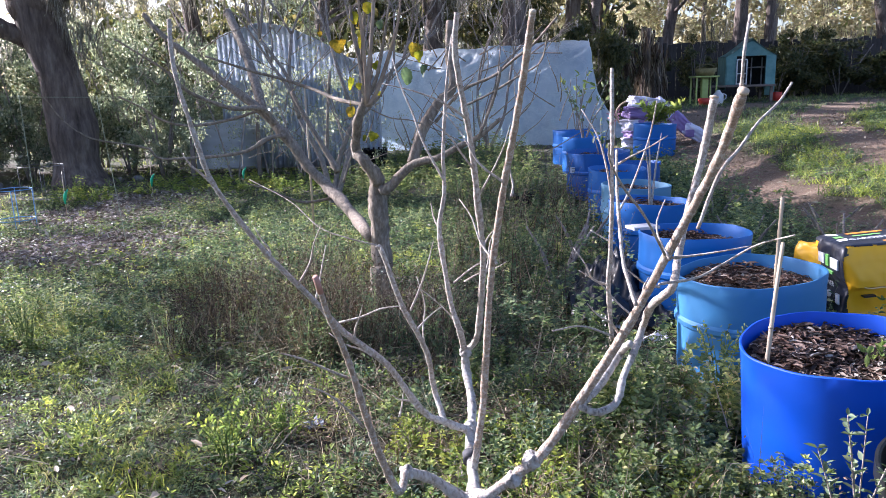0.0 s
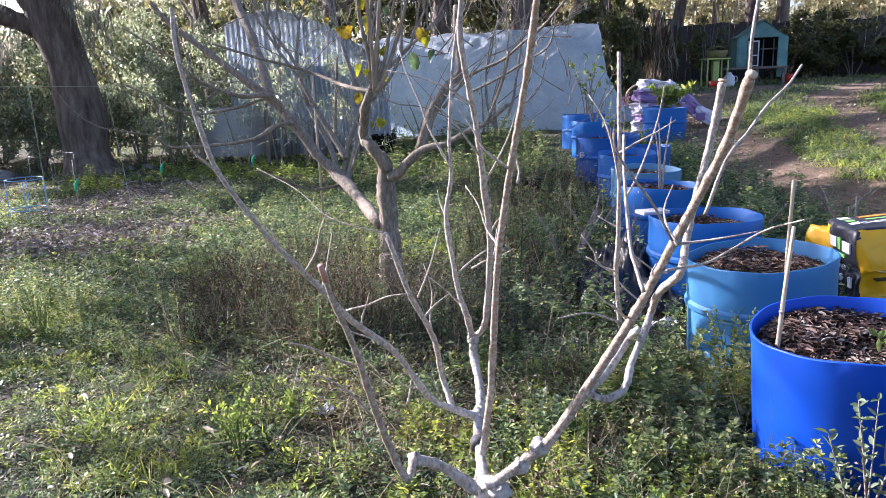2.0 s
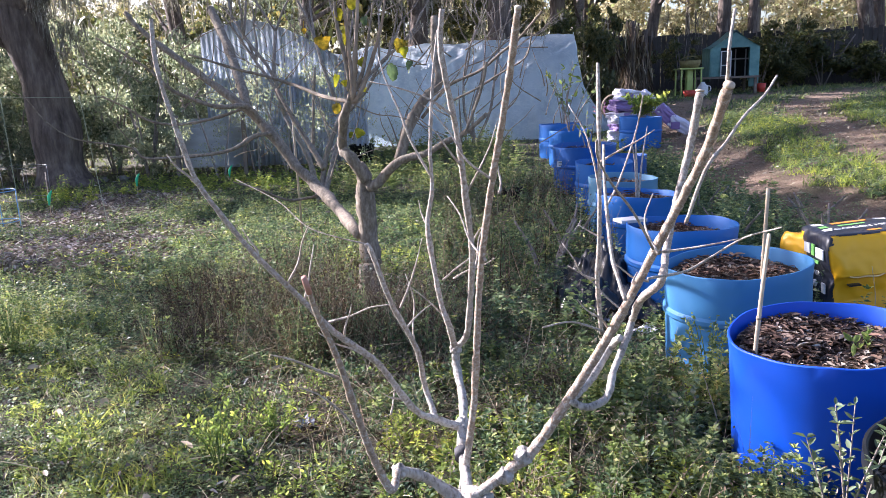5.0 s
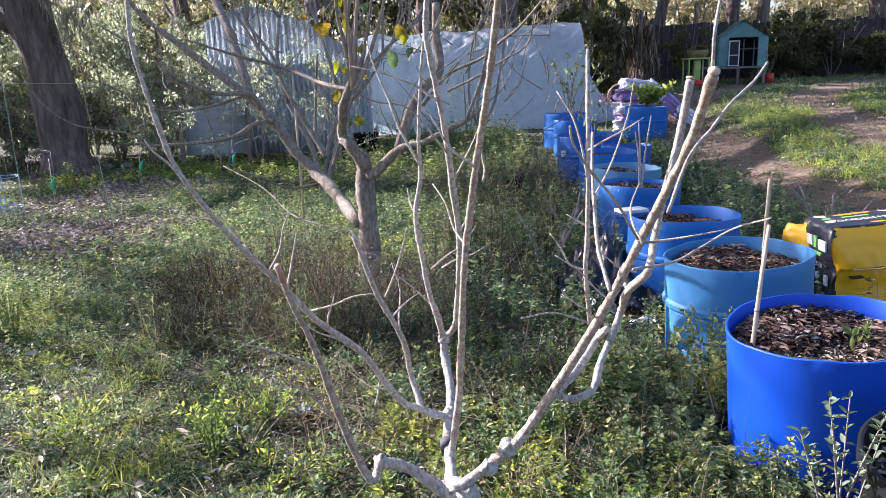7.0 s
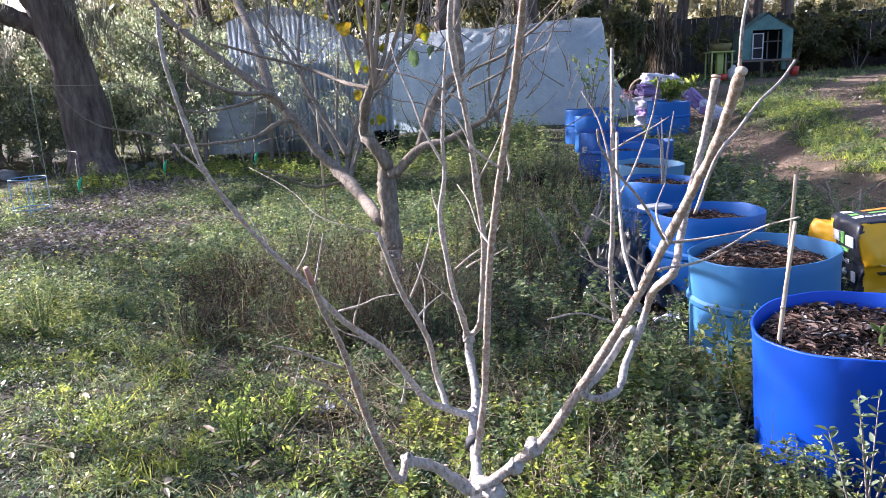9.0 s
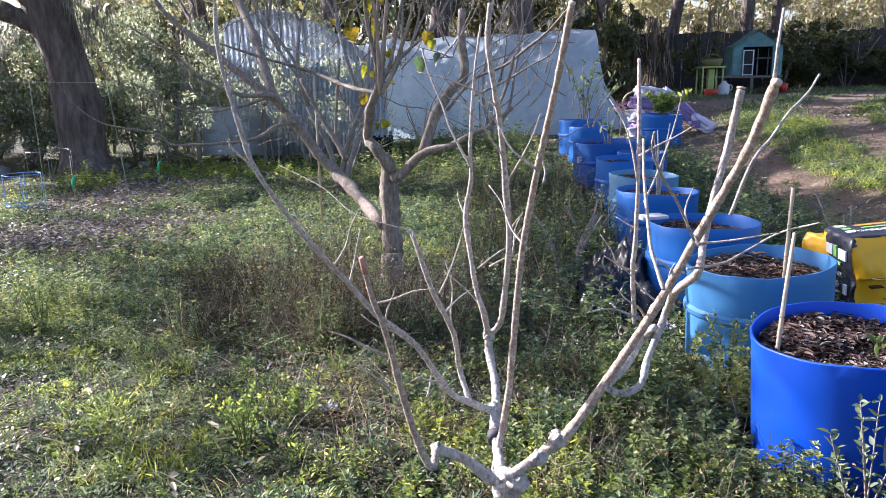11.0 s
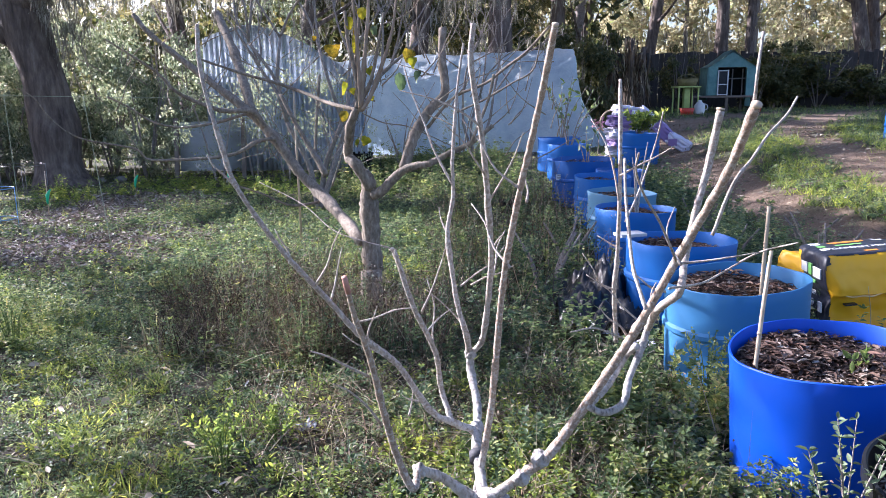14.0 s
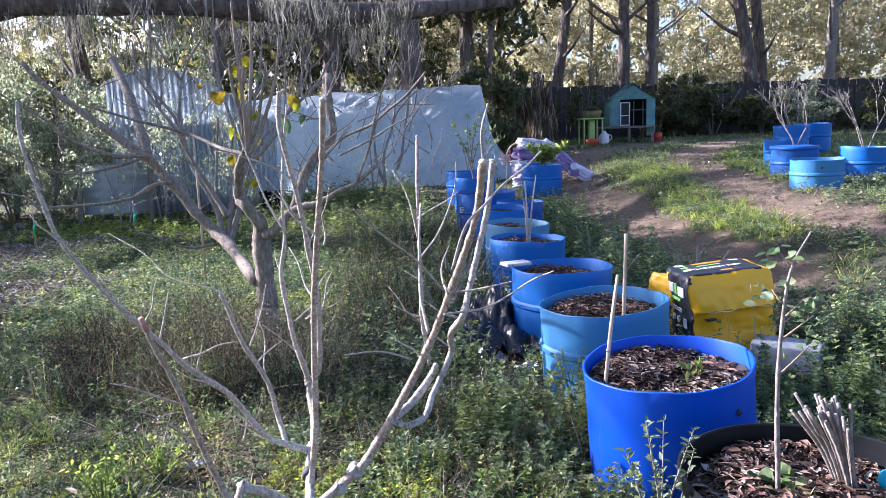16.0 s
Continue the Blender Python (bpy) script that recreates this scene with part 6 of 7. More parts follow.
        d = 1 + 0.05 * noise.noise(q * 1.6 + Vector((seed, 0, 0))) + 0.035 * noise.noise(q * 4.5 + Vector((0, seed, 0)))
        crease = -0.05 * math.exp(-((q.x * 0.8 + q.z * 0.5 - 0.3) * 7) ** 2) - 0.04 * math.exp(-((q.x + 0.1 - q.y * 0.4) * 8) ** 2)
        crease -= fold * (math.exp(-((q.z + 0.05 + 0.12 * noise.noise(q * 1.7)) * 11) ** 2) + 0.5 * math.exp(-((q.x - 0.25 + 0.2 * noise.noise(q * 2.2 + Vector((7, 0, 0)))) * 14) ** 2) - 0.12 * noise.noise(Vector((q.x * 3, q.y * 3, q.z * 7))))
        if boxy:
            d = 1 + 0.014 * noise.noise(q * 1.4 + Vector((seed, 0, 0))) + 0.008 * noise.noise(q * 3.5 + Vector((0, seed, 0)))
            crease = -fold * 0.5 * math.exp(-((q.z + 0.22 + 0.05 * noise.noise(q * 2)) * 16) ** 2) - 0.008 * math.exp(-((q.x - 0.3 + 0.2 * q.z) * 10) ** 2) + 0.006 * noise.noise(Vector((q.x * 9, q.y * 9, q.z * 4)))
        q = q * (d + crease)
        q += Vector((noise.noise(q * 2.1 + Vector((seed, 5, 0))), noise.noise(q * 2.3 + Vector((0, seed, 3))), 0.8 * noise.noise(q * 2.0 + Vector((seed, seed, 1))) + 0.5 * noise.noise(q * 5 + Vector((seed, 0, 9))))) * slump
        v.co = m @ Vector((q.x * sx / 2, q.y * sy / 2, q.z * sz / 2))
    return bm


def writing(text, size, m, parent, mat="print_white"):
    c = bpy.data.curves.new("lettering", "FONT")
    c.body, c.size, c.extrude = text, size, 0.0006
    c.materials.append(MAT[mat])
    ob = new("lettering", c)
    ob.parent = parent
    ob.matrix_basis = m
    return ob


def sack_skin(size, grow):
    """The soil bag's skin: a slab whose long side bulges over a folded seam, with a second flap at the bottom."""
    w, d, h = size
    bm = pillow(bmesh.new(), w + 2 * grow, d + 2 * grow, h + 2 * grow, 5.1, pose(0, 0, h / 2), 0.0, 47, 0.02, True)
    for v in bm.verts:
        x, y, z = v.co
        u = z / h + 0.014 * noise.noise(Vector((x * 9, 2, 0))) + 0.008 * noise.noise(Vector((x * 31, 5, 0)))
        end = smooth_step(-w / 2, -w / 2 + 0.07, x)
        f = float(np.interp(u, (0, 0.24, 0.27, 0.32, 0.53, 0.57, 0.60, 0.66, 0.86, 1.0), (-0.042, -0.012, 0.006, 0.022, 0.016, 0.008, -0.030, -0.024, 0.002, 0.030)))
        f += 0.010 * noise.noise(Vector((x * 7, z * 13, 1))) + 0.006 * noise.noise(Vector((x * 19 + z * 8, z * 21, 4)))
        v.co.y += f * float(end * 0.8 + 0.2) * max(0.0, -y / (d / 2)) ** 3
        v.co.x += (0.022 * math.exp(-((u - 0.57) * 13) ** 2) + 0.012 * noise.noise(Vector((y * 12, z * 15, 8)))) * max(0.0, -x / (w / 2)) ** 5
        v.co.z += 0.014 * noise.noise(Vector((x * 6, y * 6, 3))) * max(0.0, u - 0.5) - 0.018 * smooth_step(0.08, w / 2, x) * max(0.0, u - 0.5)
    return bm


def bag_print(s, name, mat, size, grow, keep, label=""):
    """A printed area that lies on the sack's own skin."""
    bm = sack_skin(size, grow)
    bmesh.ops.delete(bm, geom=[v for v in bm.verts if not keep(v.co)], context="VERTS")
    return part(name, bm, MAT[mat], s, label)


def yellow_bag():
    w, d, h = 0.47, 0.31, 0.485
    size = (w, d, h)
    s = thing("soil_bag", (2.185, 3.84, land(2.2, 3.85) - 0.01), "plump yellow plastic bag of garden soil with black printed panels", "bag")
    s.matrix_basis = pose(2.185, 3.84, land(2.2, 3.85) - 0.002, 0, -5, -1)
    bm = sack_skin(size, 0)
    front = min(v.co.x for v in bm.verts)
    part("sack", bm, MAT["yellow_bag"], s, "", True, 50)
    part("end_fold", pillow(bmesh.new(), 0.10, 0.18, h * 0.34, 7.0, pose(-w / 2 - 0.005, d / 2 + 0.0, h * 0.74, 0, 14, 30), 0.12, 13), MAT["yellow_bag"], s, "crumpled folded end")
    seam = [(x, -d / 2 - 0.026 + 0.004 * math.sin(x * 41), h * (0.595 + 0.010 * math.sin(x * 23) + 0.006 * math.sin(x * 67)), 0.0035) for x in [-0.15 + 0.02 * k for k in range(19)]]
    part("seam", limb(seam, sides=6, per=2), MAT["bag_seam"], s, "pale crimped seam across the long side")
    part("print_bar", boxed(-0.12, -d / 2 - 0.002, h * 0.50, 0.055, 0.03, 0.008, 0.001), MAT["bag_black"], s)
    band = bag_print(s, "side_panel", "bag_black", size, 0.003, lambda c: c.x < -0.205 and -0.152 < c.y < 0.095, "black printed side panel")
    top = bag_print(s, "top_panel", "bag_black", size, 0.0024, lambda c: c.x < 0.19 and c.z > h * 0.945 and -0.125 < c.y < 0.16, "black printed top panel")
    for y0, y1, x0, x1, mt in ((-0.10, -0.07, -0.02, 0.04, "print_orange"), (-0.04, 0.0, -0.20, -0.15, "print_white"), (0.02, 0.06, -0.20, -0.15, "print_green"), (0.03, 0.05, -0.11, 0.03, "print_green"), (0.07, 0.11, -0.12, 0.06, "print_orange"), (0.09, 0.13, 0.10, 0.17, "print_white"), (0.07, 0.12, -0.20, -0.15, "print_white")):
        bag_print(top, "print_bar", mt, size, 0.0045, lambda c: x0 < c.x < x1 and c.z > h * 0.8 and y0 < c.y < y1)
    xx = front - 0.004
    for y_, z_, wd, h_, mt in ((0.045, 0.82, 0.06, 0.05, "print_white"), (-0.015, 0.82, 0.03, 0.056, "print_green"), (-0.085, 0.81, 0.075, 0.05, "print_white"), (-0.01, 0.71, 0.12, 0.014, "print_green"), (-0.115, 0.47, 0.03, 0.05, "print_white"), (-0.115, 0.22, 0.03, 0.06, "print_white")):
        part("print_bar", boxed(xx + 0.004, y_, h * z_, 0.008, wd, h_, 0.001), MAT[mt], band)
    for z_ in (0.48, 0.24):
        for k in range(2):
            y_ = 0.03 - 0.06 * k
            part("print_dot", limb([(xx + 0.008, y_, h * z_, 0.018), (xx, y_, h * z_, 0.018)], sides=14, per=1), MAT["print_white"], band)
    writing("GARDENER", 0.034, pose(xx, 0.085, h * 0.58, 90, 0, -90), s)
    writing("GARDEN MIX", 0.030, pose(xx, 0.085, h * 0.10, 90, 0, -90), s)
    writing("GARDEN MIX", 0.044, pose(-0.16, -0.065, h + 0.012, 0, 0, 0), s)
    for x_, y_, hh in ((2.24, 3.63, 0.42), (2.10, 3.62, 0.34)):
        k = thing("weed_stalk", (x_, y_, land(x_, y_)), "dry weed stalk in front of the yellow bag", "plant")
        part("stalk", limb([(0, 0, -0.02, 0.003), (0.01, 0, hh * 0.5, 0.0022), (-0.02, 0, hh, 0.0012)], sides=5, per=4), MAT["bamboo"], k)


yellow_bag()
blk = thing("concrete_block", (2.34, 3.47, 0.0), "pale grey concrete block lying in the weeds", "block", turn=-38)
bm = boxed(0, 0, 0.08, 0.32, 0.2, 0.16, 0.012)
part("block", bm, MAT["concrete"], blk)
board = thing("board_offcut", (1.13, 4.34, 0.462), "white painted board offcut lying on the barrel rim", "board", turn=18)
part("board", boxed(0, 0, 0, 0.16, 0.10, 0.018, 0.003), MAT["grey_board"], board)


def bag_heap():
    """Heap of white and purple sacks behind the far barrel."""
    for k, (x, y, z, sx, sy, mat, tilt, turn) in enumerate(((2.95, 12.00, 0.08, 0.72, 0.46, "bag_white", 0, -10), (2.92, 11.92, 0.24, 0.64, 0.42, "bag_purple", 4, 6), (2.86, 11.88, 0.40, 0.58, 0.38, "bag_white", -4, 14), (2.84, 11.82, 0.56, 0.54, 0.36, "bag_purple", 5, 4), (2.86, 11.76, 0.71, 0.48, 0.32, "bag_white", 8, 8),
                                                            (3.18, 11.72, 0.52, 0.44, 0.30, "bag_white", 40, -12), (3.38, 11.62, 0.28, 0.40, 0.28, "bag_purple", 46, -20), (3.56, 11.48, 0.09, 0.36, 0.24, "bag_white", 30, -28))):
        g = land(x, y)
        s = thing("compost_bag", (x, y, g + z), "slumped %s plastic compost bag on a heap" % mat.split("_")[1], "bag", "heap of compost bags", turn=turn)
        part("sack", pillow(bmesh.new(), sx, sy, 0.17, k * 1.7, pose(0, 0, 0, 0, tilt, 0), 0.26, 15, 0.05, True), MAT[mat], s)
        if mat == "bag_white":
            part("print", boxed(-sx * 0.2, -sy / 2 * 0.94, 0.01, 0.13, 0.05, 0.11, 0.012), MAT["bag_purple"], s, "purple print")
    t = thing("flower_clump", (2.55, 12.6, land(2.55, 12.6)), "pink flowering plant by the tunnel end", "plant")
    r2 = np.random.RandomState(4)
    part("stem", limb([(0, 0, 0, 0.008), (0.02, 0, 0.5, 0.005)], sides=6, per=3), MAT["bark_grey"], t)
    v, f = leaf_arrays(r2.normal(0, 0.06, (50, 3)) + np.array([0.02, 0, 0.55]), r2.normal(size=(50, 3)), 0.05, 0.035, r2)
    array_mesh("petals", v, f, MAT["pink_flower"], t, "", "", "stuff")
    h = thing("hose_coil", (2.75, 12.4, land(2.75, 12.4) + 0.35), "pale coil of hose hung beside the tunnel", "hose")
    part("coil", limb([(0.2 * math.cos(a), 0.02 * a, 0.2 + 0.2 * math.sin(a), 0.014) for a in [k * 0.3 for k in range(22)]], sides=6, per=2), MAT["bamboo"], h)


bag_heap()


# ---- black sheet and nursery pots under the weeds ----
def black_sheet():
    s = thing("plastic_sheet", (1.0, 4.35, 0.0), "crumpled black plastic sheet behind the barrels", "sheet")
    bm = bmesh.new()
    n = 54
    g = []
    for i in range(n + 1):
        row = []
        for j in range(n + 1):
            u, v = i / n - 0.5, j / n - 0.5
            z = 0.19 * math.exp(-(u * u + v * v) * 9) + 0.17 * abs(noise.noise(Vector((u * 6, v * 6, 2)))) + 0.09 * abs(noise.noise(Vector((u * 15, v * 15, 7)))) + 0.03 * abs(noise.noise(Vector((u * 33, v * 33, 4))))
            row.append(bm.verts.new((u * 0.62 + 0.03 * noise.noise(Vector((v * 6, u * 3, 1))), v * 1.0, max(0.012, z))))
        g.append(row)
    for a, b in zip(g, g[1:]):
        for j in range(n):
            bm.faces.new((a[j], b[j], b[j + 1], a[j + 1]))
    part("sheet", bm, MAT["black_plastic"], s)
    for k, (x, y, h) in enumerate(((0.70, 7.4, 0.22), (-1.35, 11.9, 0.36))):
        p = thing("nursery_pot", (x, y, 0.0), "black plastic nursery pot among the weeds", "pot", "black nursery pots")
        part("shell", lathe(bmesh.new(), [(0, 0), (h * 0.42, 0), (h * 0.55, h), (h * 0.58, h), (h * 0.58, h - 0.02), (h * 0.53, h - 0.025), (h * 0.42, 0.02), (0, 0.02)], 28), MAT["pot_black"], p)
        part("soil", lathe(bmesh.new(), [(0, h * 0.8), (h * 0.51, h * 0.8), (h * 0.5, h * 0.75), (0, h * 0.75)], 20), MAT["soil"], p)


black_sheet()


# ---- strings, cages and stones on the far side ----
def strings():
    line = thing("string_line", (-3.4, 6.3, 0.0), "taut green string line between garden posts", "string")
    part("cord", limb([(-1.3, 0, 1.33, 0.002), (0.1, 0, 1.275, 0.002), (1.2, 0.1, 1.25, 0.002), (2.2, 0.2, 1.27, 0.002)], sides=5, per=5), MAT["string"], line)
    for x, z, dx in ((-0.13, 1.30, 0.0), (0.52, 1.27, 0.10)):
        part("drop", limb([(x, 0, z, 0.003), (x + dx * 0.5, 0.0, z * 0.5, 0.003), (x + dx, 0.0, 0.0, 0.003)], sides=5, per=4), MAT["string"], line)
    part("post", limb([(-1.3, 0, -0.05, 0.012), (-1.3, 0, 1.35, 0.010)], sides=6, per=2), MAT["bamboo"], line)
    part("post", limb([(2.2, 0.2, -0.05, 0.012), (2.2, 0.2, 1.30, 0.010)], sides=6, per=2), MAT["bamboo"], line)


strings()


def cage(x, y, r, h, mat, legs, label, rings=2, thick=0.0045):
    c = thing("plant_cage", (x, y, land(x, y)), label, "plant cage")
    for k in range(rings):
        z = h - k * h * 0.75 / max(1, rings - 1)
        part("ring", limb([(r * math.cos(a), r * math.sin(a), z, thick) for a in [2 * math.pi * j / 20 for j in range(21)]], sides=5, per=1), MAT[mat], c)
    for k in range(legs):
        a = 2 * math.pi * (k + 0.3) / legs
        part("leg", limb([(r * math.cos(a), r * math.sin(a), h, thick), (r * 0.98 * math.cos(a), r * 0.98 * math.sin(a), -0.03, thick)], sides=5, per=1), MAT[mat], c)


cage(-4.36, 7.3, 0.17, 0.40, "wire_blue", 4, "light blue wire plant cage standing on the ground", 2)
cage(-4.92, 8.75, 0.24, 0.50, "wire_grey", 4, "thin rusty wire cage round a small plant", 2, 0.003)
for k, (x, y) in enumerate(((-4.25, 8.0), (-2.9, 10.0), (-3.9, 9.4))):
    s = thing("marker_stake", (x, y, land(x, y)), "thin stake tied with green tape", "stake")
    part("pole", limb([(0, 0, -0.05, 0.005), (0.01, 0, 0.5, 0.004)], sides=6, per=2), MAT["bamboo"], s)
    part("tape", limb([(0.0, 0, 0.14, 0.008), (0.01, 0, 0.24, 0.02), (0.05, 0, 0.30, 0.006)], sides=6, per=2), MAT["green_tape"], s)


def stone(x, y, r, seed, mat="stone"):
    s = thing("stone", (x, y, land(x, y)), "weathered grey garden stone", "stone", "stones by the oak")
    bm = bmesh.new()
    bmesh.ops.create_icosphere(bm, subdivisions=3, radius=r)
    for v in bm.verts:
        v.co *= 1 + 0.3 * noise.noise(v.co / r * 1.2 + Vector((seed, 0, 0)))
        v.co.z = v.co.z * 0.6 + r * 0.4
    part("rock", bm, MAT[mat], s)


for k, (x, y, r) in enumerate(((-6.75, 10.5, 0.15), (-7.1, 10.3, 0.10), (-5.0, 11.4, 0.08), (-5.25, 11.3, 0.07), (-7.5, 10.2, 0.12))):
    stone(x, y, r, k * 2.3)
for x, y, size, mt in ((-0.42, 2.82, 0.038, "concrete"), (1.06, 3.72, 0.06, "bag_white"), (0.94, 3.90, 0.045, "bag_white")):
    pl = thing("paper_scrap", (x, y, 0.012), "crumpled pale scrap of plastic lying in the weeds", "litter")
    bm = bmesh.new()
    bmesh.ops.create_grid(bm, x_segments=17, y_segments=17, size=size)
    for v in bm.verts:
        v.co.x += 0.02 * noise.noise(v.co * 30 + Vector((3, x, 0)))
        v.co.z = 0.022 + 0.030 * noise.noise(v.co * 26 + Vector((0, 0, y))) + 0.012 * noise.noise(v.co * 70)
    part("scrap", bm, MAT[mt], pl)


# ---- plants over the ground ----
def lawn_edge(x, y):
    """Thins the growth out unevenly towards the near and the outer side of the lawn."""
    w = 0.8 * (blotch(x, y, 0.7, 141) - 0.5)
    return smooth_step(1.1, 1.9, y + w) * np.maximum(smooth_step(-3.7, -2.7, x + w), smooth_step(3.9, 4.6, y))


def scatter(n, x0, x1, y0, y1, seed, weight):
    """About n places in the box, thinned by weight(x, y)."""
    rng = np.random.RandomState(seed)
    x, y = rng.uniform(x0, x1, n), rng.uniform(y0, y1, n)
    keep = rng.uniform(0, 1, n) < np.clip(weight(x, y), 0, 1) * (lawn_edge(x, y) if y0 > 0 else 1)
    x, y = x[keep], y[keep]
    return x, y, rise(x, y), rng


ROW = ((1.312, 2.455, 0.31), (1.375, 3.36, 0.35), (1.37, 4.16, 0.34), (1.43, 5.45, 0.3), (1.42, 6.1, 0.29), (1.5, 6.95, 0.28), (1.5, 8.0, 0.34), (1.62, 9.75, 0.29), (1.64, 10.8, 0.31), (2.86, 10.85, 0.31), (1.372, 1.70, 0.32), (1.78, 7.5, 0.25), (4.96, 7.45, 0.31), (5.3, 8.45, 0.29), (5.95, 9.8, 0.28), (5.95, 8.1, 0.31))


def clear(x, y):
    """0 inside things that stand on the ground, else 1."""
    k = np.ones(np.shape(x))
    for cx, cy, r in ROW:
        k = k * (np.hypot(x - cx, y - cy) > r)
    k = k * (np.hypot((x - 1.0) / 0.24, (y - 4.2) / 0.5) > 1) * ~((np.abs(x - 2.19) < 0.27) & (np.abs(y - 3.84) < 0.20)) * (np.hypot(x - 2.32, y - 3.44) > 0.19) * ~((np.abs(x - 2.20) < 0.30) & (np.abs(y - 3.6) < 0.14))
    return k


def dead_zone(x, y):
    return np.clip(patch(x, y, -1.0, 4.3, 1.0, 1.3) + 0.8 * patch(x, y, 0.1, 3.5, 1.1, 0.9) + 0.7 * patch(x, y, 0.65, 2.45, 0.32, 0.25) + 0.6 * patch(x, y, -0.35, 2.6, 0.4, 0.4) + 0.16, 0, 1)


def litter_zone(x, y):
    return np.clip(patch(x, y, -3.4, 6.1, 1.2, 1.0) + patch(x, y, -3.9, 8.0, 0.9, 1.1) + 0.8 * patch(x, y, -3.9, 9.4, 1.1, 0.7) + 0.7 * patch(x, y, -2.6, 7.0, 0.7, 0.6) + 0.35 * patch(x, y, -2.0, 3.3, 0.6, 0.5), 0, 1)


def tufts(name, mat, n, box_, seed, weight, height, blades, width, lean, label, steps=2):
    x, y, z, rng = scatter(n, *box_, seed, weight)
    m = len(x)
    hs = rng.uniform(*height, m)
    x, y, z, hs = (np.repeat(a, blades) for a in (x, y, z, hs))
    k = len(x)
    p = np.stack([x + rng.normal(0, 0.018, k), y + rng.normal(0, 0.018, k), z - 0.012], 1)
    ax = np.stack([rng.normal(0, lean, k), rng.normal(0, lean, k), np.ones(k)], 1)
    v, f = strand_arrays(p, ax, hs * rng.uniform(0.5, 1.15, k), width * rng.uniform(0.6, 1.3, k), rng, 0.25, steps)
    array_mesh(name, v, f, MAT[mat], None, label, "grass")


def weeds(name, mat, n, box_, seed, weight, height, leaves, size, label, tips=0.0):
    """Upright leafy weeds: whorls of leaves up a stalk."""
    x, y, z, rng = scatter(n, *box_, seed, weight)
    m = len(x)
    hs = rng.uniform(*height, m) * np.clip(0.35 + 1.1 * blotch(x, y, 0.5, 77), 0.35, 1.3)
    sx, sy = rng.normal(0, 0.16, m), rng.normal(0, 0.16, m)
    rep = lambda a: np.repeat(a, leaves)
    X, Y, Z, H, SX, SY = rep(x), rep(y), rep(z), rep(hs), rep(sx), rep(sy)
    k = len(X)
    u = rng.uniform(0.15, 1.0, k)
    a = rng.uniform(0, 6.28, k)
    p = np.stack([X + SX * u * H, Y + SY * u * H, Z + u * H - 0.01], 1)
    ax = np.stack([np.cos(a), np.sin(a), rng.uniform(-0.25, 0.55, k)], 1)
    ls = size * rng.uniform(0.55, 1.25, k) * (1.15 - 0.45 * u)
    lv = leaf_arrays(p, ax, ls, ls * rng.uniform(0.4, 0.68, k), rng, 0.25, size < 0.024 or box_[2] >= 3.0, 0.55)
    st = strand_arrays(np.stack([x, y, z - 0.02], 1), np.stack([sx, sy, np.ones(m)], 1), hs, 0.004, rng, 0.0, 3)
    v, f = join_arrays(lv, st)
    array_mesh(name, v, f, MAT[mat], None, label, "weeds")
    if not tips:
        return
    # Top whorls take a paler green, for young leaves and painted light.
    pick = rng.uniform(0, 1, m) < tips
    c = np.stack([x + sx * hs, y + sy * hs, z + hs - 0.008], 1)[pick]
    c = np.repeat(c, 7, axis=0)
    q = len(c)
    a = np.tile(np.arange(7) * 2.4, q // 7) + rng.uniform(0, 0.6, q)
    ax = np.stack([np.cos(a), np.sin(a), rng.uniform(0.2, 1.1, q)], 1)
    v, f = leaf_arrays(c, ax, size * rng.uniform(0.55, 0.95, q), size * 0.4, rng)
    array_mesh("weed_tips", v, f, MAT["grass"], None, "pale leaf tips of the weeds, young and coloured as if lit", "weeds")


off = lambda x, y: clear(x, y) * (1 - 0.97 * track(x, y))
mint = lambda x, y: smooth_step(-0.45, 0.35, x) * (1 - 0.4 * patch(x, y, 0.62, 2.25, 0.34, 0.3))
tufts("grass", "grass", 7000, (-3.4, 2.6, 1.2, 4.6), 1, lambda x, y: off(x, y) * (1 - 0.6 * mint(x, y)) * np.clip(2.4 * blotch(x, y, 0.5, 1) - 0.6, 0.05, 1) * (1 - 0.6 * dead_zone(x, y)), (0.03, 0.11), 10, 0.0034, 0.55, "patchy green lawn grass and weeds in the foreground", 2)
tufts("grass", "grass", 5600, (-6.0, 3.0, 4.4, 10.5), 2, lambda x, y: off(x, y) * np.clip(1.9 * blotch(x, y, 1.2, 2) - 0.2, 0.25, 1) * (1 - 0.9 * litter_zone(x, y)) * (1 - 0.5 * dead_zone(x, y)), (0.04, 0.14), 9, 0.0055, 0.5, "rough green grass round the trees")
tufts("grass", "grass", 5200, (2.0, 9.0, 3.0, 13.0), 3, lambda x, y: off(x, y) * np.clip(1.8 * blotch(x, y, 1.0, 5) - 0.1, 0.1, 1), (0.05, 0.15), 8, 0.007, 0.45, "grass strips beside the sandy track")
tufts("grass", "grass", 5200, (-7.0, 15.0, 10.5, 24.0), 4, lambda x, y: (1 - track(x, y)) * (0.5 + 0.6 * blotch(x, y, 2.4, 6)), (0.08, 0.20), 5, 0.016, 0.42, "long grass along the fence and the sheds")
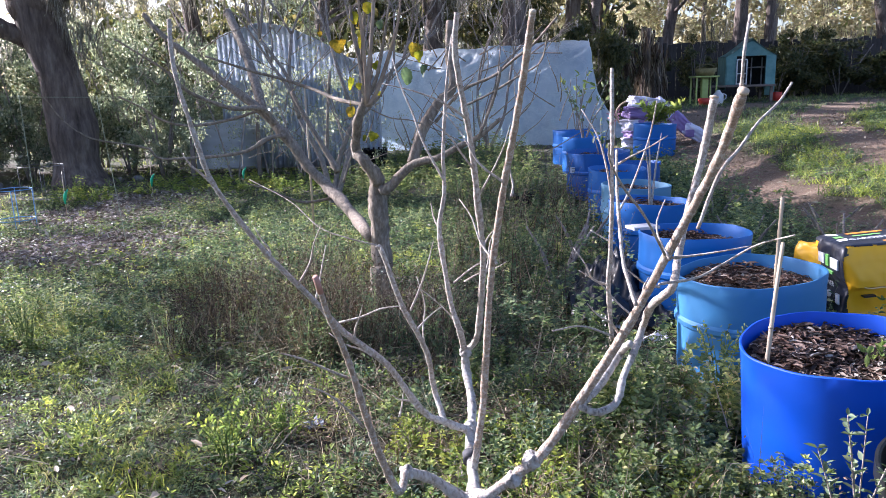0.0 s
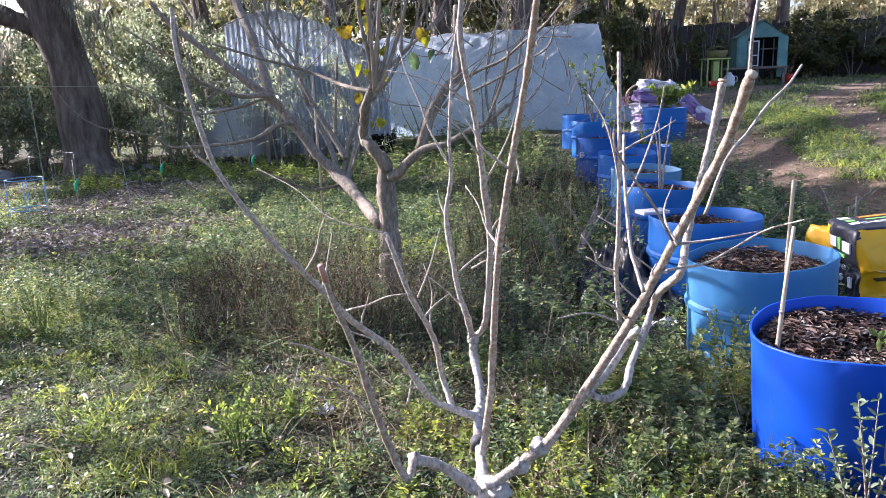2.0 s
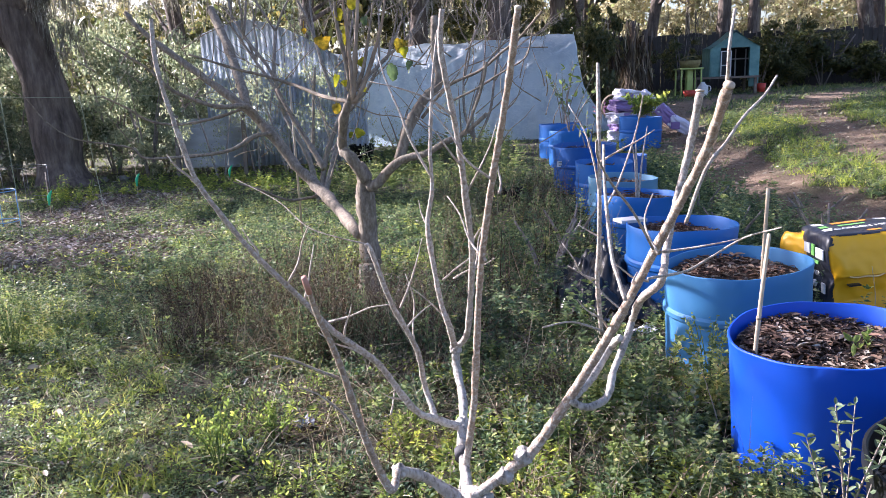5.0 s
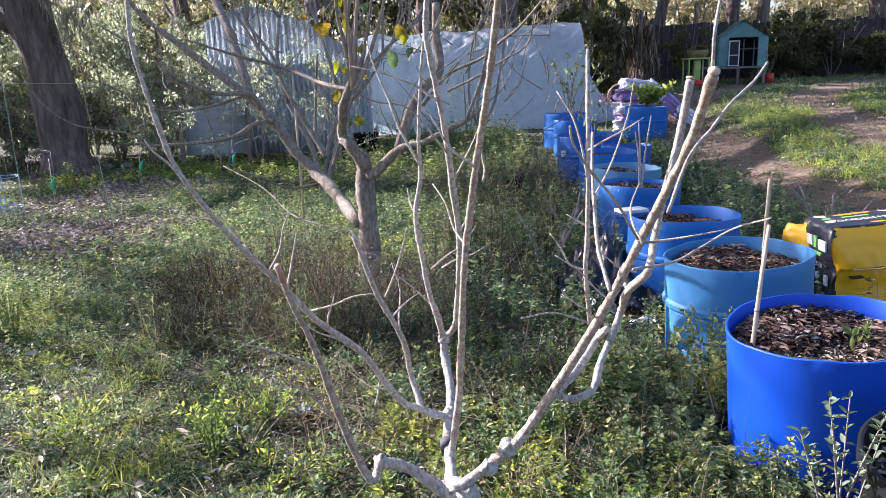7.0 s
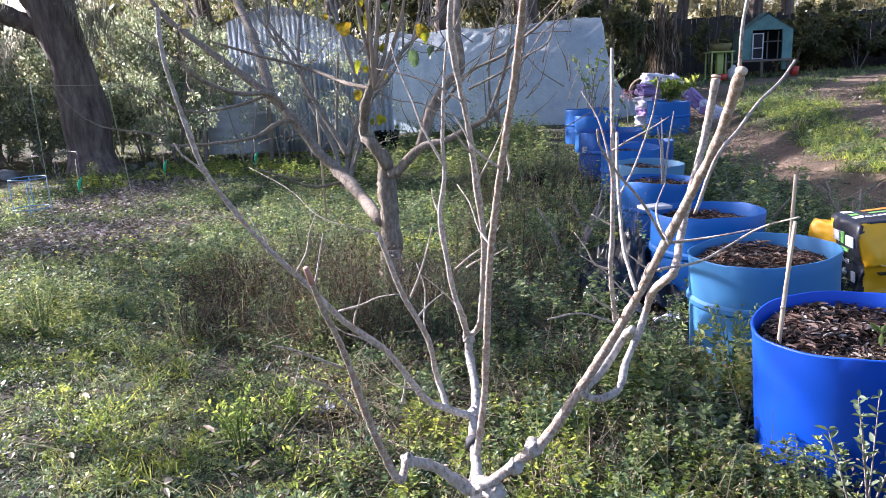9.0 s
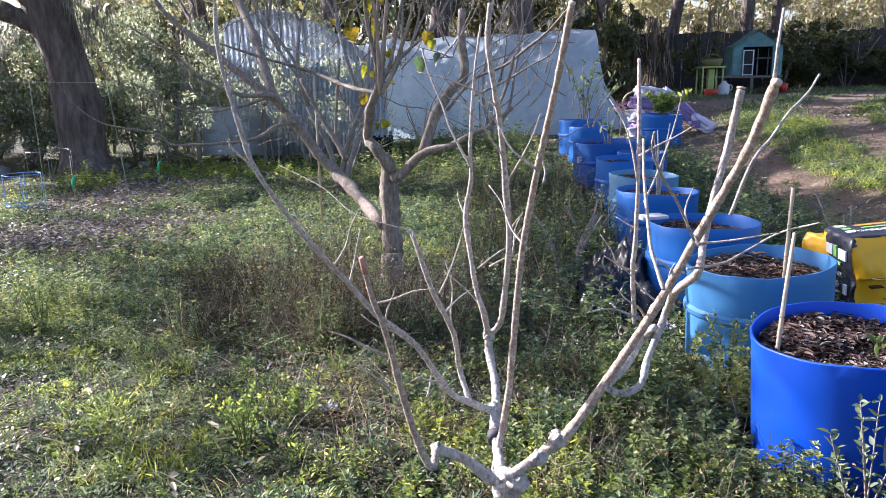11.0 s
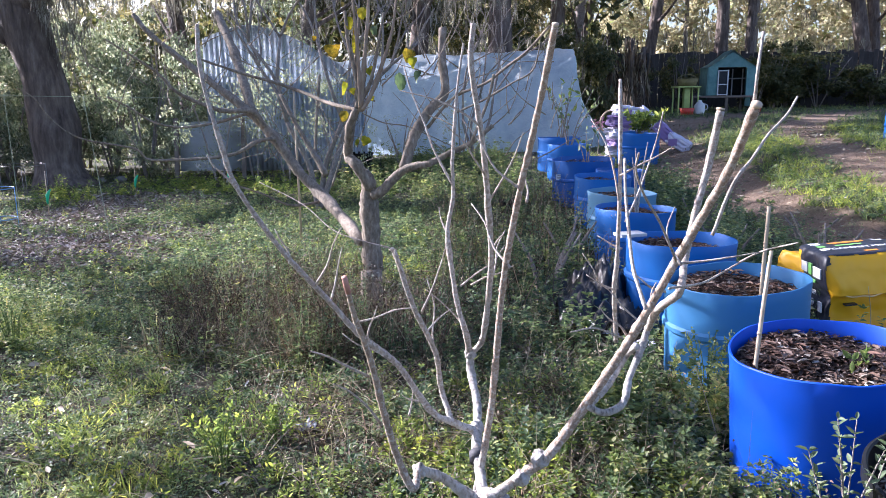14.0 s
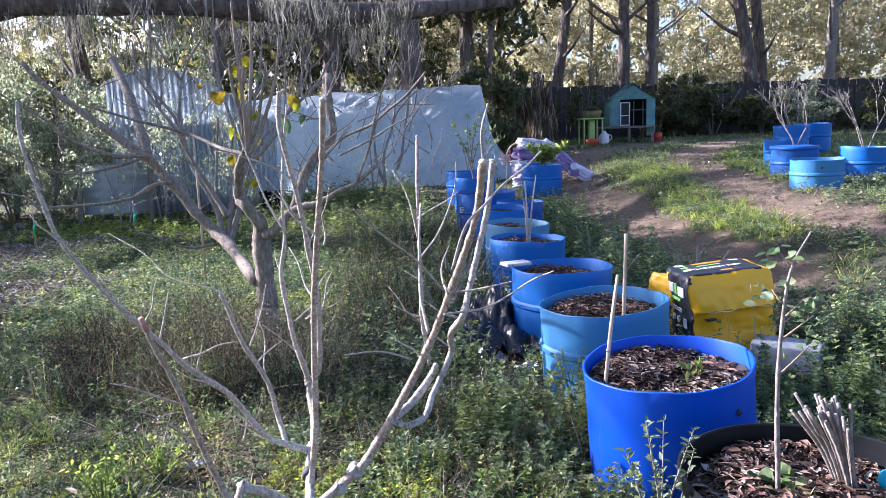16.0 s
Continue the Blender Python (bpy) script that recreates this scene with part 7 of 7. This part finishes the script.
tufts("lime_grass", "weed_lime", 7000, (-6.0, 12.0, 1.2, 16.0), 5, lambda x, y: off(x, y) * np.maximum((blotch(x, y, 0.8, 8) > 0.62) * 0.7, patch(x, y, 3.7, 7.6, 0.35, 1.3) + patch(x, y, 4.25, 10.2, 0.4, 1.4) + patch(x, y, 5.3, 9.6, 0.45, 1.6) + patch(x, y, 6.4, 12.3, 0.8, 0.8)), (0.05, 0.16), 10, 0.005, 0.45, "bright yellow-green grass tufts")
# Darker weed green stands in for the shade under hedge and woods.
tufts("grass", "weed", 4200, (1.6, 12.5, 13.5, 21.8), 34, lambda x, y: (1 - track(x, y)) * (0.35 + 0.7 * blotch(x, y, 1.6, 35)), (0.05, 0.13), 6, 0.014, 0.5, "short grass in front of the fence, shade painted by a darker green")
# Lime tufts paint the sun patches along the track's crown.
tufts("lime_grass", "weed_lime", 8000, (3.0, 7.2, 5.8, 13.4), 31, lambda x, y: clear(x, y) * (1 - track(x, y)) * np.clip(patch(x, y, 3.75, 7.2, 0.55, 1.7) + patch(x, y, 4.2, 10.2, 0.45, 1.6) + patch(x, y, 5.0, 9.4, 0.5, 1.6) + patch(x, y, 6.4, 12.3, 0.9, 0.9), 0, 1) * np.clip(2.2 * blotch(x, y, 0.5, 33) - 0.3, 0.1, 1), (0.06, 0.19), 9, 0.0065, 0.5, "grass on the crown of the track, coloured bright as if sunlit")
lush = lambda x, y: np.clip(patch(x, y, -2.25, 4.10, 0.36, 0.36) + patch(x, y, -0.70, 2.78, 0.13, 0.26) + patch(x, y, -1.32, 2.80, 0.14, 0.16) + patch(x, y, -1.22, 3.22, 0.12, 0.18) + patch(x, y, 0.05, 2.27, 0.07, 0.10) + patch(x, y, -0.95, 2.45, 0.15, 0.10) + 0.7 * patch(x, y, -1.62, 3.5, 0.14, 0.15) + 0.7 * patch(x, y, -0.45, 5.4, 0.5, 0.5), 0, 1)
tufts("lime_grass", "weed_lime", 30000, (-2.7, 0.4, 2.0, 6.0), 121, lambda x, y: clear(x, y) * lush(x, y) * np.clip(2.4 * blotch(x, y, 0.2, 122) - 0.5, 0.1, 1) * 0.6, (0.04, 0.11), 7, 0.0075, 0.7, "lush bright green clumps standing out of the lawn")
weeds("weeds", "weed", 2300, (-0.6, 2.4, 1.5, 3.8), 6, lambda x, y: off(x, y) * mint(x, y) * np.clip(5.0 * blotch(x, y, 0.4, 11) - 2.0, 0.02, 1), (0.04, 0.20), 26, 0.027, "dense broad-leaved green weeds in front of the barrels", 0.3)
weeds("weeds", "weed", 2600, (-3.4, 0.4, 1.3, 4.2), 7, lambda x, y: off(x, y) * np.clip(3.0 * blotch(x, y, 0.4, 12) - 0.85, 0.03, 1) * (1 - 0.5 * dead_zone(x, y)), (0.015, 0.06), 13, 0.016, "low leafy weeds among the grass", 0.1)
weeds("weeds", "weed", 5200, (-5.0, 1.0, 4.0, 9.0), 8, lambda x, y: off(x, y) * np.clip(2.0 * blotch(x, y, 0.7, 13) - 0.2, 0.2, 1) * (1 - 0.9 * litter_zone(x, y)) * (1 - 0.6 * dead_zone(x, y)), (0.05, 0.18), 10, 0.034, "leafy weeds under the bare trees", 0.12)
weeds("weeds", "weed", 800, (0.0, 1.25, 3.7, 8.5), 18, lambda x, y: off(x, y) * np.clip(2.0 * blotch(x, y, 0.7, 23) - 0.2, 0.1, 1), (0.10, 0.34), 22, 0.045, "tall dark green weeds between the tree and the barrels", 0.1)
weeds("weeds", "weed", 1000, (1.72, 2.95, 4.6, 8.6), 19, lambda x, y: clear(x, y) * (1 - 0.9 * smooth_step(2.3, 2.75, x)) * (1 - 0.8 * track(x, y)) * np.clip(2.2 * blotch(x, y, 0.8, 24) - 0.1, 0.15, 1), (0.15, 0.44), 26, 0.05, "tall dark green weeds behind the soil bags", 0.15)
weeds("weeds", "grass", 1000, (-1.6, 1.0, 8.6, 13.6), 123, lambda x, y: clear(x, y) * np.clip(2.2 * blotch(x, y, 0.8, 124) - 0.2, 0.15, 1), (0.10, 0.36), 20, 0.055, "tall weeds standing in front of the polythene tunnel", 0.2)
weeds("weeds", "grass", 260, (0.15, 1.05, 4.9, 8.4), 125, lambda x, y: off(x, y) * (blotch(x, y, 0.5, 126) > 0.5), (0.14, 0.40), 24, 0.045, "tall leafy weeds beside the barrels, tops coloured lighter as if lit", 0.5)
weeds("weeds", "grass", 420, (0.62, 1.22, 2.35, 3.25), 127, lambda x, y: clear(x, y) * np.clip(2.6 * blotch(x, y, 0.3, 128) - 0.3, 0.15, 1), (0.08, 0.26), 24, 0.036, "lush broad-leaved weeds at the foot of the barrels", 0.4)
weeds("weeds", "weed", 700, (1.75, 3.1, 2.0, 3.9), 26, lambda x, y: clear(x, y), (0.10, 0.30), 22, 0.034, "tall green weeds round the concrete block", 0.3)
weeds("weeds", "weed", 1700, (-1.9, 0.4, 3.4, 5.8), 27, lambda x, y: dead_zone(x, y) * (blotch(x, y, 0.3, 44) < 0.48), (0.06, 0.26), 16, 0.024, "green weeds among the dead stalks", 0.2)
weeds("lime_weeds", "weed_lime", 2600, (-3.2, 2.4, 1.4, 6.5), 9, lambda x, y: off(x, y) * (blotch(x, y, 0.4, 14) > 0.6) * (1 - 0.7 * dead_zone(x, y)), (0.02, 0.10), 13, 0.024, "lime green weeds, coloured bright as if sunlit")
weeds("weeds", "weed", 4500, (2.0, 9.0, 3.0, 12.0), 10, lambda x, y: off(x, y) * np.clip(1.8 * blotch(x, y, 0.9, 15) - 0.1, 0.1, 1) * (1 - smooth_step(0, 0.5, track(x, y))), (0.05, 0.22), 9, 0.05, "leafy weeds along the track")
weeds("weeds", "weed", 170, (0.86, 1.16, 2.02, 2.34), 108, lambda x, y: clear(x, y), (0.07, 0.20), 30, 0.025, "leafy weeds leaning on the bright blue barrel", 0.4)
# The sunlit strip before the shed is painted with lime weeds.
weeds("lime_weeds", "weed_lime", 700, (-4.4, -1.6, 9.6, 11.2), 109, lambda x, y: np.clip(2.6 * blotch(x, y, 0.6, 110) - 0.6, 0.05, 1), (0.06, 0.20), 16, 0.05, "weeds before the metal shed in lime that paints them sunlit")
weeds("lime_clump", "weed_lime", 130, (-5.2, -4.2, 8.9, 9.5), 28, lambda x, y: patch(x, y, -4.72, 9.2, 0.42, 0.24), (0.10, 0.30), 36, 0.035, "bright lime green clump of weeds in the sun")
weeds("lime_weeds", "weed_lime", 900, (-0.1, 1.25, 1.8, 2.8), 37, lambda x, y: clear(x, y) * np.clip(2.6 * blotch(x, y, 0.35, 38) - 0.7, 0, 1), (0.05, 0.14), 16, 0.026, "lime green weeds in the sun before the barrels")
weeds("tall_weeds", "grass", 420, (-3.0, -1.8, 3.3, 4.6), 25, lambda x, y: patch(x, y, -2.4, 3.95, 0.55, 0.5), (0.14, 0.36), 30, 0.026, "tall feathery bright green weeds at the garden edge")


def clumps(name, mat, n, box_, seed, weight, radius, height, leaves, size, slim, label, simple=False):
    """Low leafy plants, each a small dome of leaves that point outwards."""
    x, y, z, rng = scatter(n, *box_, seed, weight)
    m = len(x)
    rep = lambda a: np.repeat(a, leaves)
    big = rng.uniform(0, 1, m) ** 1.6
    R, H = radius[0] + (radius[1] - radius[0]) * big, height[0] + (height[1] - height[0]) * big * rng.uniform(0.5, 1, m)
    X, Y, Z, R, H = rep(x), rep(y), rep(z), rep(R), rep(H)
    k = len(X)
    a, q = rng.uniform(0, 6.28, k), np.sqrt(rng.uniform(0, 1, k))
    p = np.stack([X + R * q * np.cos(a), Y + R * q * np.sin(a), Z + H * (1 - q * q) * rng.uniform(0.35, 1.0, k)], 1)
    ax = np.stack([np.cos(a) * (0.3 + q), np.sin(a) * (0.3 + q), rng.uniform(-0.1, 0.9, k)], 1)
    ls = size * rng.uniform(0.55, 1.3, k)
    v, f = leaf_arrays(p, ax, ls, ls * slim * rng.uniform(0.8, 1.25, k), rng, 0.3, simple, 0.5)
    array_mesh(name, v, f, MAT[mat], None, label, "weeds")


edge = lambda x, y: smooth_step(0.10, -0.10, x - np.interp(y, (2.2, 3.0, 3.75, 5.1), (-0.42, -0.70, -0.95, -1.75)) + 0.25 * (blotch(x, y, 0.5, 90) - 0.5))
bare_lawn = lambda x, y: np.clip(patch(x, y, -1.8, 3.1, 0.25, 0.16) + patch(x, y, -1.25, 2.42, 0.2, 0.12) + patch(x, y, -1.55, 3.45, 0.2, 0.15) + patch(x, y, -1.62, 2.72, 0.22, 0.1), 0, 1)
lawn = lambda x, y: clear(x, y) * edge(x, y) * (1 - 0.85 * bare_lawn(x, y))
clumps("lawn_weeds", "weed", 1500, (-3.4, 0.2, 1.2, 4.8), 91, lambda x, y: lawn(x, y) * np.clip(2.4 * blotch(x, y, 0.3, 92) - 0.5, 0.03, 1), (0.03, 0.11), (0.02, 0.10), 80, 0.0165, 0.5, "leafy hummocks of weeds over the lawn", True)
clumps("lawn_weeds", "grass", 900, (-3.4, 0.2, 1.2, 4.8), 93, lambda x, y: lawn(x, y) * np.clip(2.4 * blotch(x, y, 0.4, 94) - 0.6, 0.04, 1), (0.03, 0.09), (0.02, 0.09), 60, 0.024, 0.22, "narrow-leaved pale weeds in the lawn", True)
clumps("lime_weeds", "weed_lime", 800, (-3.4, 0.4, 1.2, 4.4), 95, lambda x, y: clear(x, y) * (0.25 + 0.75 * edge(x, y)) * np.clip(3.0 * blotch(x, y, 0.35, 96) - 1.1, 0, 1), (0.03, 0.09), (0.03, 0.11), 70, 0.017, 0.45, "yellow-green weeds, coloured as if sunlit", True)
tufts("grass", "grass", 2600, (-3.4, 0.3, 1.2, 4.8), 97, lambda x, y: lawn(x, y) * np.clip(2.6 * blotch(x, y, 0.45, 98) - 0.8, 0.03, 1), (0.03, 0.10), 14, 0.0032, 0.55, "green grass tufts in the lawn", 2)
tufts("lime_grass", "weed_lime", 1100, (-3.2, 0.3, 1.2, 4.4), 99, lambda x, y: lawn(x, y) * np.clip(3.0 * blotch(x, y, 0.4, 100) - 1.2, 0, 1), (0.03, 0.10), 16, 0.0034, 0.55, "yellow-green grass tufts in the lawn", 2)
clumps("bed_weeds", "weed", 620, (-1.2, 1.3, 1.9, 4.4), 101, lambda x, y: clear(x, y) * (1 - edge(x, y)) * np.clip(5.0 * blotch(x, y, 0.35, 102) - 2.2, 0.02, 1), (0.05, 0.13), (0.05, 0.20), 90, 0.022, 0.5, "leafy weeds among the dead stalks of the bed")
clumps("lime_weeds", "weed_lime", 260, (-0.9, 1.3, 1.9, 3.3), 103, lambda x, y: clear(x, y) * (1 - edge(x, y)) * np.clip(3.0 * blotch(x, y, 0.3, 104) - 1.2, 0, 1), (0.05, 0.11), (0.06, 0.18), 80, 0.021, 0.45, "weeds in the bed, coloured bright as if sunlit")


def ground_cover(name, mat, n, box_, seed, weight, size, label):
    """A low mat of small leaves close to the soil."""
    x, y, z, rng = scatter(n, *box_, seed, weight)
    k = len(x)
    p = np.stack([x, y, z + rng.uniform(0.0, 0.04, k) * np.clip(1.8 * blotch(x, y, 0.35, seed), 0.2, 1.5)], 1)
    a = rng.uniform(0, 6.28, k)
    ax = np.stack([np.cos(a), np.sin(a), rng.uniform(-0.1, 0.5, k)], 1)
    v, f = leaf_arrays(p, ax, size * rng.uniform(0.5, 1.5, k), size * 0.68 * rng.uniform(0.6, 1.3, k), rng, 0.25, True, 0.6)
    array_mesh(name, v, f, MAT[mat], None, label, "ground cover")


ground_cover("ground_cover", "weed", 120000, (-3.4, 2.3, 1.2, 4.6), 51, lambda x, y: off(x, y) * np.clip(2.8 * blotch(x, y, 0.4, 52) - 0.6, 0.10, 1) * (1 - 0.7 * patch(x, y, -2.0, 2.9, 0.5, 0.3)) * (1 - 0.35 * dead_zone(x, y)), 0.0145, "matted low green ground cover")
ground_cover("ground_cover", "grass", 60000, (-6.0, 6.5, 4.6, 11.0), 53, lambda x, y: off(x, y) * np.clip(2.0 * blotch(x, y, 0.9, 54) - 0.3, 0.05, 1) * (1 - 0.9 * litter_zone(x, y)), 0.032, "matted low green ground cover beyond the trees")


ground_cover("ground_cover", "weed", 90000, (-4.6, 1.2, 4.2, 8.2), 55, lambda x, y: off(x, y) * np.clip(2.0 * blotch(x, y, 0.6, 56) - 0.1, 0.25, 1) * (1 - 0.92 * litter_zone(x, y)) * (1 - 0.6 * dead_zone(x, y)), 0.026, "matted low green weeds under the bare tree")


def debris(name, mat, n, box_, seed, weight, size, label):
    """Crumbs of bark, twig and leaf on the soil."""
    x, y, z, rng = scatter(n, *box_, seed, weight)
    k = len(x)
    ax = np.stack([rng.normal(size=k), rng.normal(size=k), rng.normal(0, 0.2, k)], 1)
    v, f = leaf_arrays(np.stack([x, y, z + rng.uniform(0.002, 0.02, k)], 1), ax, size * rng.uniform(0.4, 2.2, k), size * 0.4 * rng.uniform(0.4, 1.4, k), rng, 0.3, True, 0.6)
    array_mesh(name, v, f, MAT[mat], None, label, "leaf litter")


# Dark crumbs deepen the shade between plants by colour.
debris("ground_debris", "dead_shaded", 42000, (-3.4, 2.3, 1.2, 4.8), 71, lambda x, y: clear(x, y) * 0.8, 0.016, "crumbs of dry leaf and bark on the soil")
debris("ground_debris", "straw", 16000, (-3.4, 2.3, 1.2, 4.8), 72, lambda x, y: clear(x, y) * np.clip(2 * blotch(x, y, 0.6, 73) - 0.5, 0.05, 1), 0.026, "bits of straw on the soil")
debris("leaf_litter", "litter", 42000, (-5.2, -1.6, 5.2, 10.4), 74, lambda x, y: litter_zone(x, y), 0.045, "dense carpet of fallen brown leaves")
debris("track_debris", "chips", 16000, (2.2, 8.5, 5.5, 15.0), 75, lambda x, y: track(x, y), 0.022, "leaf crumbs on the sandy track")


debris("track_straw", "straw", 9000, (2.4, 7.5, 5.2, 13.0), 76, lambda x, y: track(x, y) * np.clip(2.4 * blotch(x, y, 0.7, 77) - 0.6, 0.05, 1), 0.045, "dry straw trodden into the track")
fade = lambda x, y: smooth_step(-1.6, -3.6, x) * smooth_step(11, 8, y) + smooth_step(1.7, 0.9, y) + smooth_step(2.4, 3.4, x) * smooth_step(5.5, 4.0, y)
ground_cover("ground_cover", "grass", 30000, (-9.0, 9.0, -7.0, 9.0), 57, lambda x, y: clear(x, y) * np.clip(fade(x, y), 0, 1) * np.clip(2.0 * blotch(x, y, 0.9, 58) - 0.2, 0.1, 1) * (1 - 0.9 * litter_zone(x, y)) * (1 - track(x, y)), 0.045, "thin green cover over the rest of the garden")
tufts("grass", "grass", 2600, (-9.0, 9.0, -7.0, 6.0), 59, lambda x, y: clear(x, y) * np.clip(fade(x, y), 0, 1) * np.clip(2.2 * blotch(x, y, 1.0, 60) - 0.4, 0.05, 1), (0.04, 0.13), 6, 0.008, 0.5, "sparse grass over the rest of the garden")


def thicket(name, mat, n, box_, seed, weight, height, upright, width, specks, label):
    """Dry weed stalks, standing or fallen, with withered bits of leaf on them."""
    x, y, z, rng = scatter(n, *box_, seed, weight)
    k = len(x)
    p = np.stack([x, y, z - 0.01 + rng.uniform(0, 0.07, k)], 1)
    lean = np.where(rng.uniform(0, 1, k) < upright, 0.25, 1.2)
    ax = np.stack([rng.normal(0, 1, k) * lean, rng.normal(0, 1, k) * lean, rng.uniform(0.35, 1.1, k)], 1)
    st = strand_arrays(p, ax, rng.uniform(*height, k), width * rng.uniform(0.6, 1.6, k), rng, 0.2, 4)
    m = int(k * specks)
    q = p[rng.randint(0, k, m)] + np.stack([rng.normal(0, 0.04, m), rng.normal(0, 0.04, m), rng.uniform(0.0, 0.85, m) * height[1]], 1)
    lv = leaf_arrays(q, rng.normal(size=(m, 3)), 0.015 * rng.uniform(0.4, 1.6, m), 0.006, rng, 0.25, True)
    v, f = join_arrays(st, lv)
    array_mesh(name, v, f, MAT[mat], None, label, "dead weeds")


thicket("dead_weeds", "dead", 13000, (-2.0, 0.4, 3.4, 5.9), 21, lambda x, y: np.clip(patch(x, y, -0.68, 4.2, 0.55, 0.75) + 0.5 * patch(x, y, -0.1, 4.0, 0.6, 0.6) + 0.4 * patch(x, y, -0.9, 5.2, 0.5, 0.6), 0, 1) * np.clip(4.5 * blotch(x, y, 0.3, 44) - 1.6, 0.04, 1), (0.08, 0.42), 0.4, 0.0030, 2.5, "thicket of dry brown weed stalks")
thicket("dead_weeds", "dead", 1800, (0.0, 1.2, 4.3, 8.0), 129, lambda x, y: off(x, y) * np.clip(2.4 * blotch(x, y, 0.5, 130) - 0.4, 0.05, 1), (0.25, 0.62), 0.8, 0.0045, 1.5, "standing brown weed stalks beside the barrels")
thicket("dead_weeds", "dead", 1600, (-0.65, 0.10, 3.50, 3.95), 111, lambda x, y: clear(x, y), (0.15, 0.46), 0.7, 0.003, 2, "dry stalks round the foot of the second tree")
weeds("weeds", "weed", 190, (-0.65, 0.15, 3.45, 3.9), 112, lambda x, y: clear(x, y), (0.16, 0.42), 26, 0.024, "dark green weeds round the foot of the second tree")
# The heap's shade is painted with the darker stalk colours.
thicket("dead_weeds", "dead_shaded", 9000, (-1.9, -0.6, 3.4, 5.0), 105, lambda x, y: np.clip(patch(x, y, -1.22, 4.0, 0.27, 0.5) + 0.5 * patch(x, y, -1.45, 4.6, 0.3, 0.4), 0, 1) * np.clip(2.4 * blotch(x, y, 0.3, 106) - 0.4, 0.05, 1), (0.08, 0.36), 0.3, 0.0032, 1, "heap of dead stalks at the edge of the lawn, painted dark as shaded")
thicket("dead_weeds", "dead", 9000, (-0.9, 1.3, 2.0, 4.4), 107, lambda x, y: clear(x, y) * (1 - edge(x, y)) * np.clip(5.0 * blotch(x, y, 0.35, 102), 0, 1) * np.clip(2.6 - 4.4 * blotch(x, y, 0.4, 11), 0.05, 1), (0.04, 0.20), 0.15, 0.0028, 1.5, "low brown tangle of dead stalks in the bed")
thicket("dead_weeds", "straw", 11000, (-2.2, 1.3, 1.6, 5.0), 29, lambda x, y: clear(x, y) * np.clip(0.35 * patch(x, y, 0.62, 2.3, 0.36, 0.32) + patch(x, y, -1.05, 3.7, 0.5, 0.3) + 0.6 * patch(x, y, -0.25, 2.9, 0.45, 0.6) + 0.4 * patch(x, y, 0.5, 3.2, 0.6, 0.5) + 0.22 * patch(x, y, 0.6, 2.4, 0.8, 0.9) + 0.06, 0, 1), (0.10, 0.34), 0.25, 0.003, 0, "flattened tangle of straw-coloured dead stalks")


def ground_litter():
    x, y, z, rng = scatter(36000, -6.5, 10.0, 1.2, 15.0, 22, lambda x, y: clear(x, y) * np.clip(0.12 + 0.4 * smooth_step(5, 3, y) + 0.95 * litter_zone(x, y), 0, 1) * (1 - track(x, y)))
    k = len(x)
    p = np.stack([x, y, z + rng.uniform(0.004, 0.03, k)], 1)
    ax = np.stack([rng.normal(size=k), rng.normal(size=k), rng.normal(0, 0.3, k)], 1)
    sz = np.where(y < 4.8, 0.034, 0.055)
    v, f = leaf_arrays(p, ax, sz * rng.uniform(0.5, 1.3, k), sz * 0.46 * rng.uniform(0.6, 1.3, k), rng, 0.35, False, 0.5)
    array_mesh("leaf_litter", v, f, MAT["litter"], None, "dry brown fallen leaves on the ground", "leaf litter")


ground_litter()
def pale_leaves():
    x, y, z, rng = scatter(110, -3.2, 1.2, 1.3, 4.6, 63, lambda x, y: clear(x, y) * 0.9)
    k = len(x)
    v, f = leaf_arrays(np.stack([x, y, z + rng.uniform(0.01, 0.05, k)], 1), np.stack([rng.normal(size=k), rng.normal(size=k), rng.normal(0, 0.25, k)], 1), 0.06 * rng.uniform(0.5, 1.3, k), 0.028 * rng.uniform(0.6, 1.3, k), rng, 0.35, False, 0.4)
    array_mesh("fallen_leaves", v, f, MAT["bamboo"], None, "pale curled dry leaves lying in the weeds", "leaf litter")


pale_leaves()
for k, (x, y, h) in enumerate(((-0.66, 2.55, 0.24), (-0.52, 2.75, 0.13), (-2.35, 3.55, 0.34), (-2.7, 3.9, 0.36), (-2.1, 3.75, 0.3), (-2.5, 3.2, 0.28), (1.14, 3.02, 0.34))):
    sapling("weed_plant", x, y, land(x, y), h, 60 + k, "weed_lime" if k not in (2, 3, 4, 5, 6) else "grass", 260, 0.021, "tall feathery bright green weed", "grass", 0.0025, 12, 0.14)
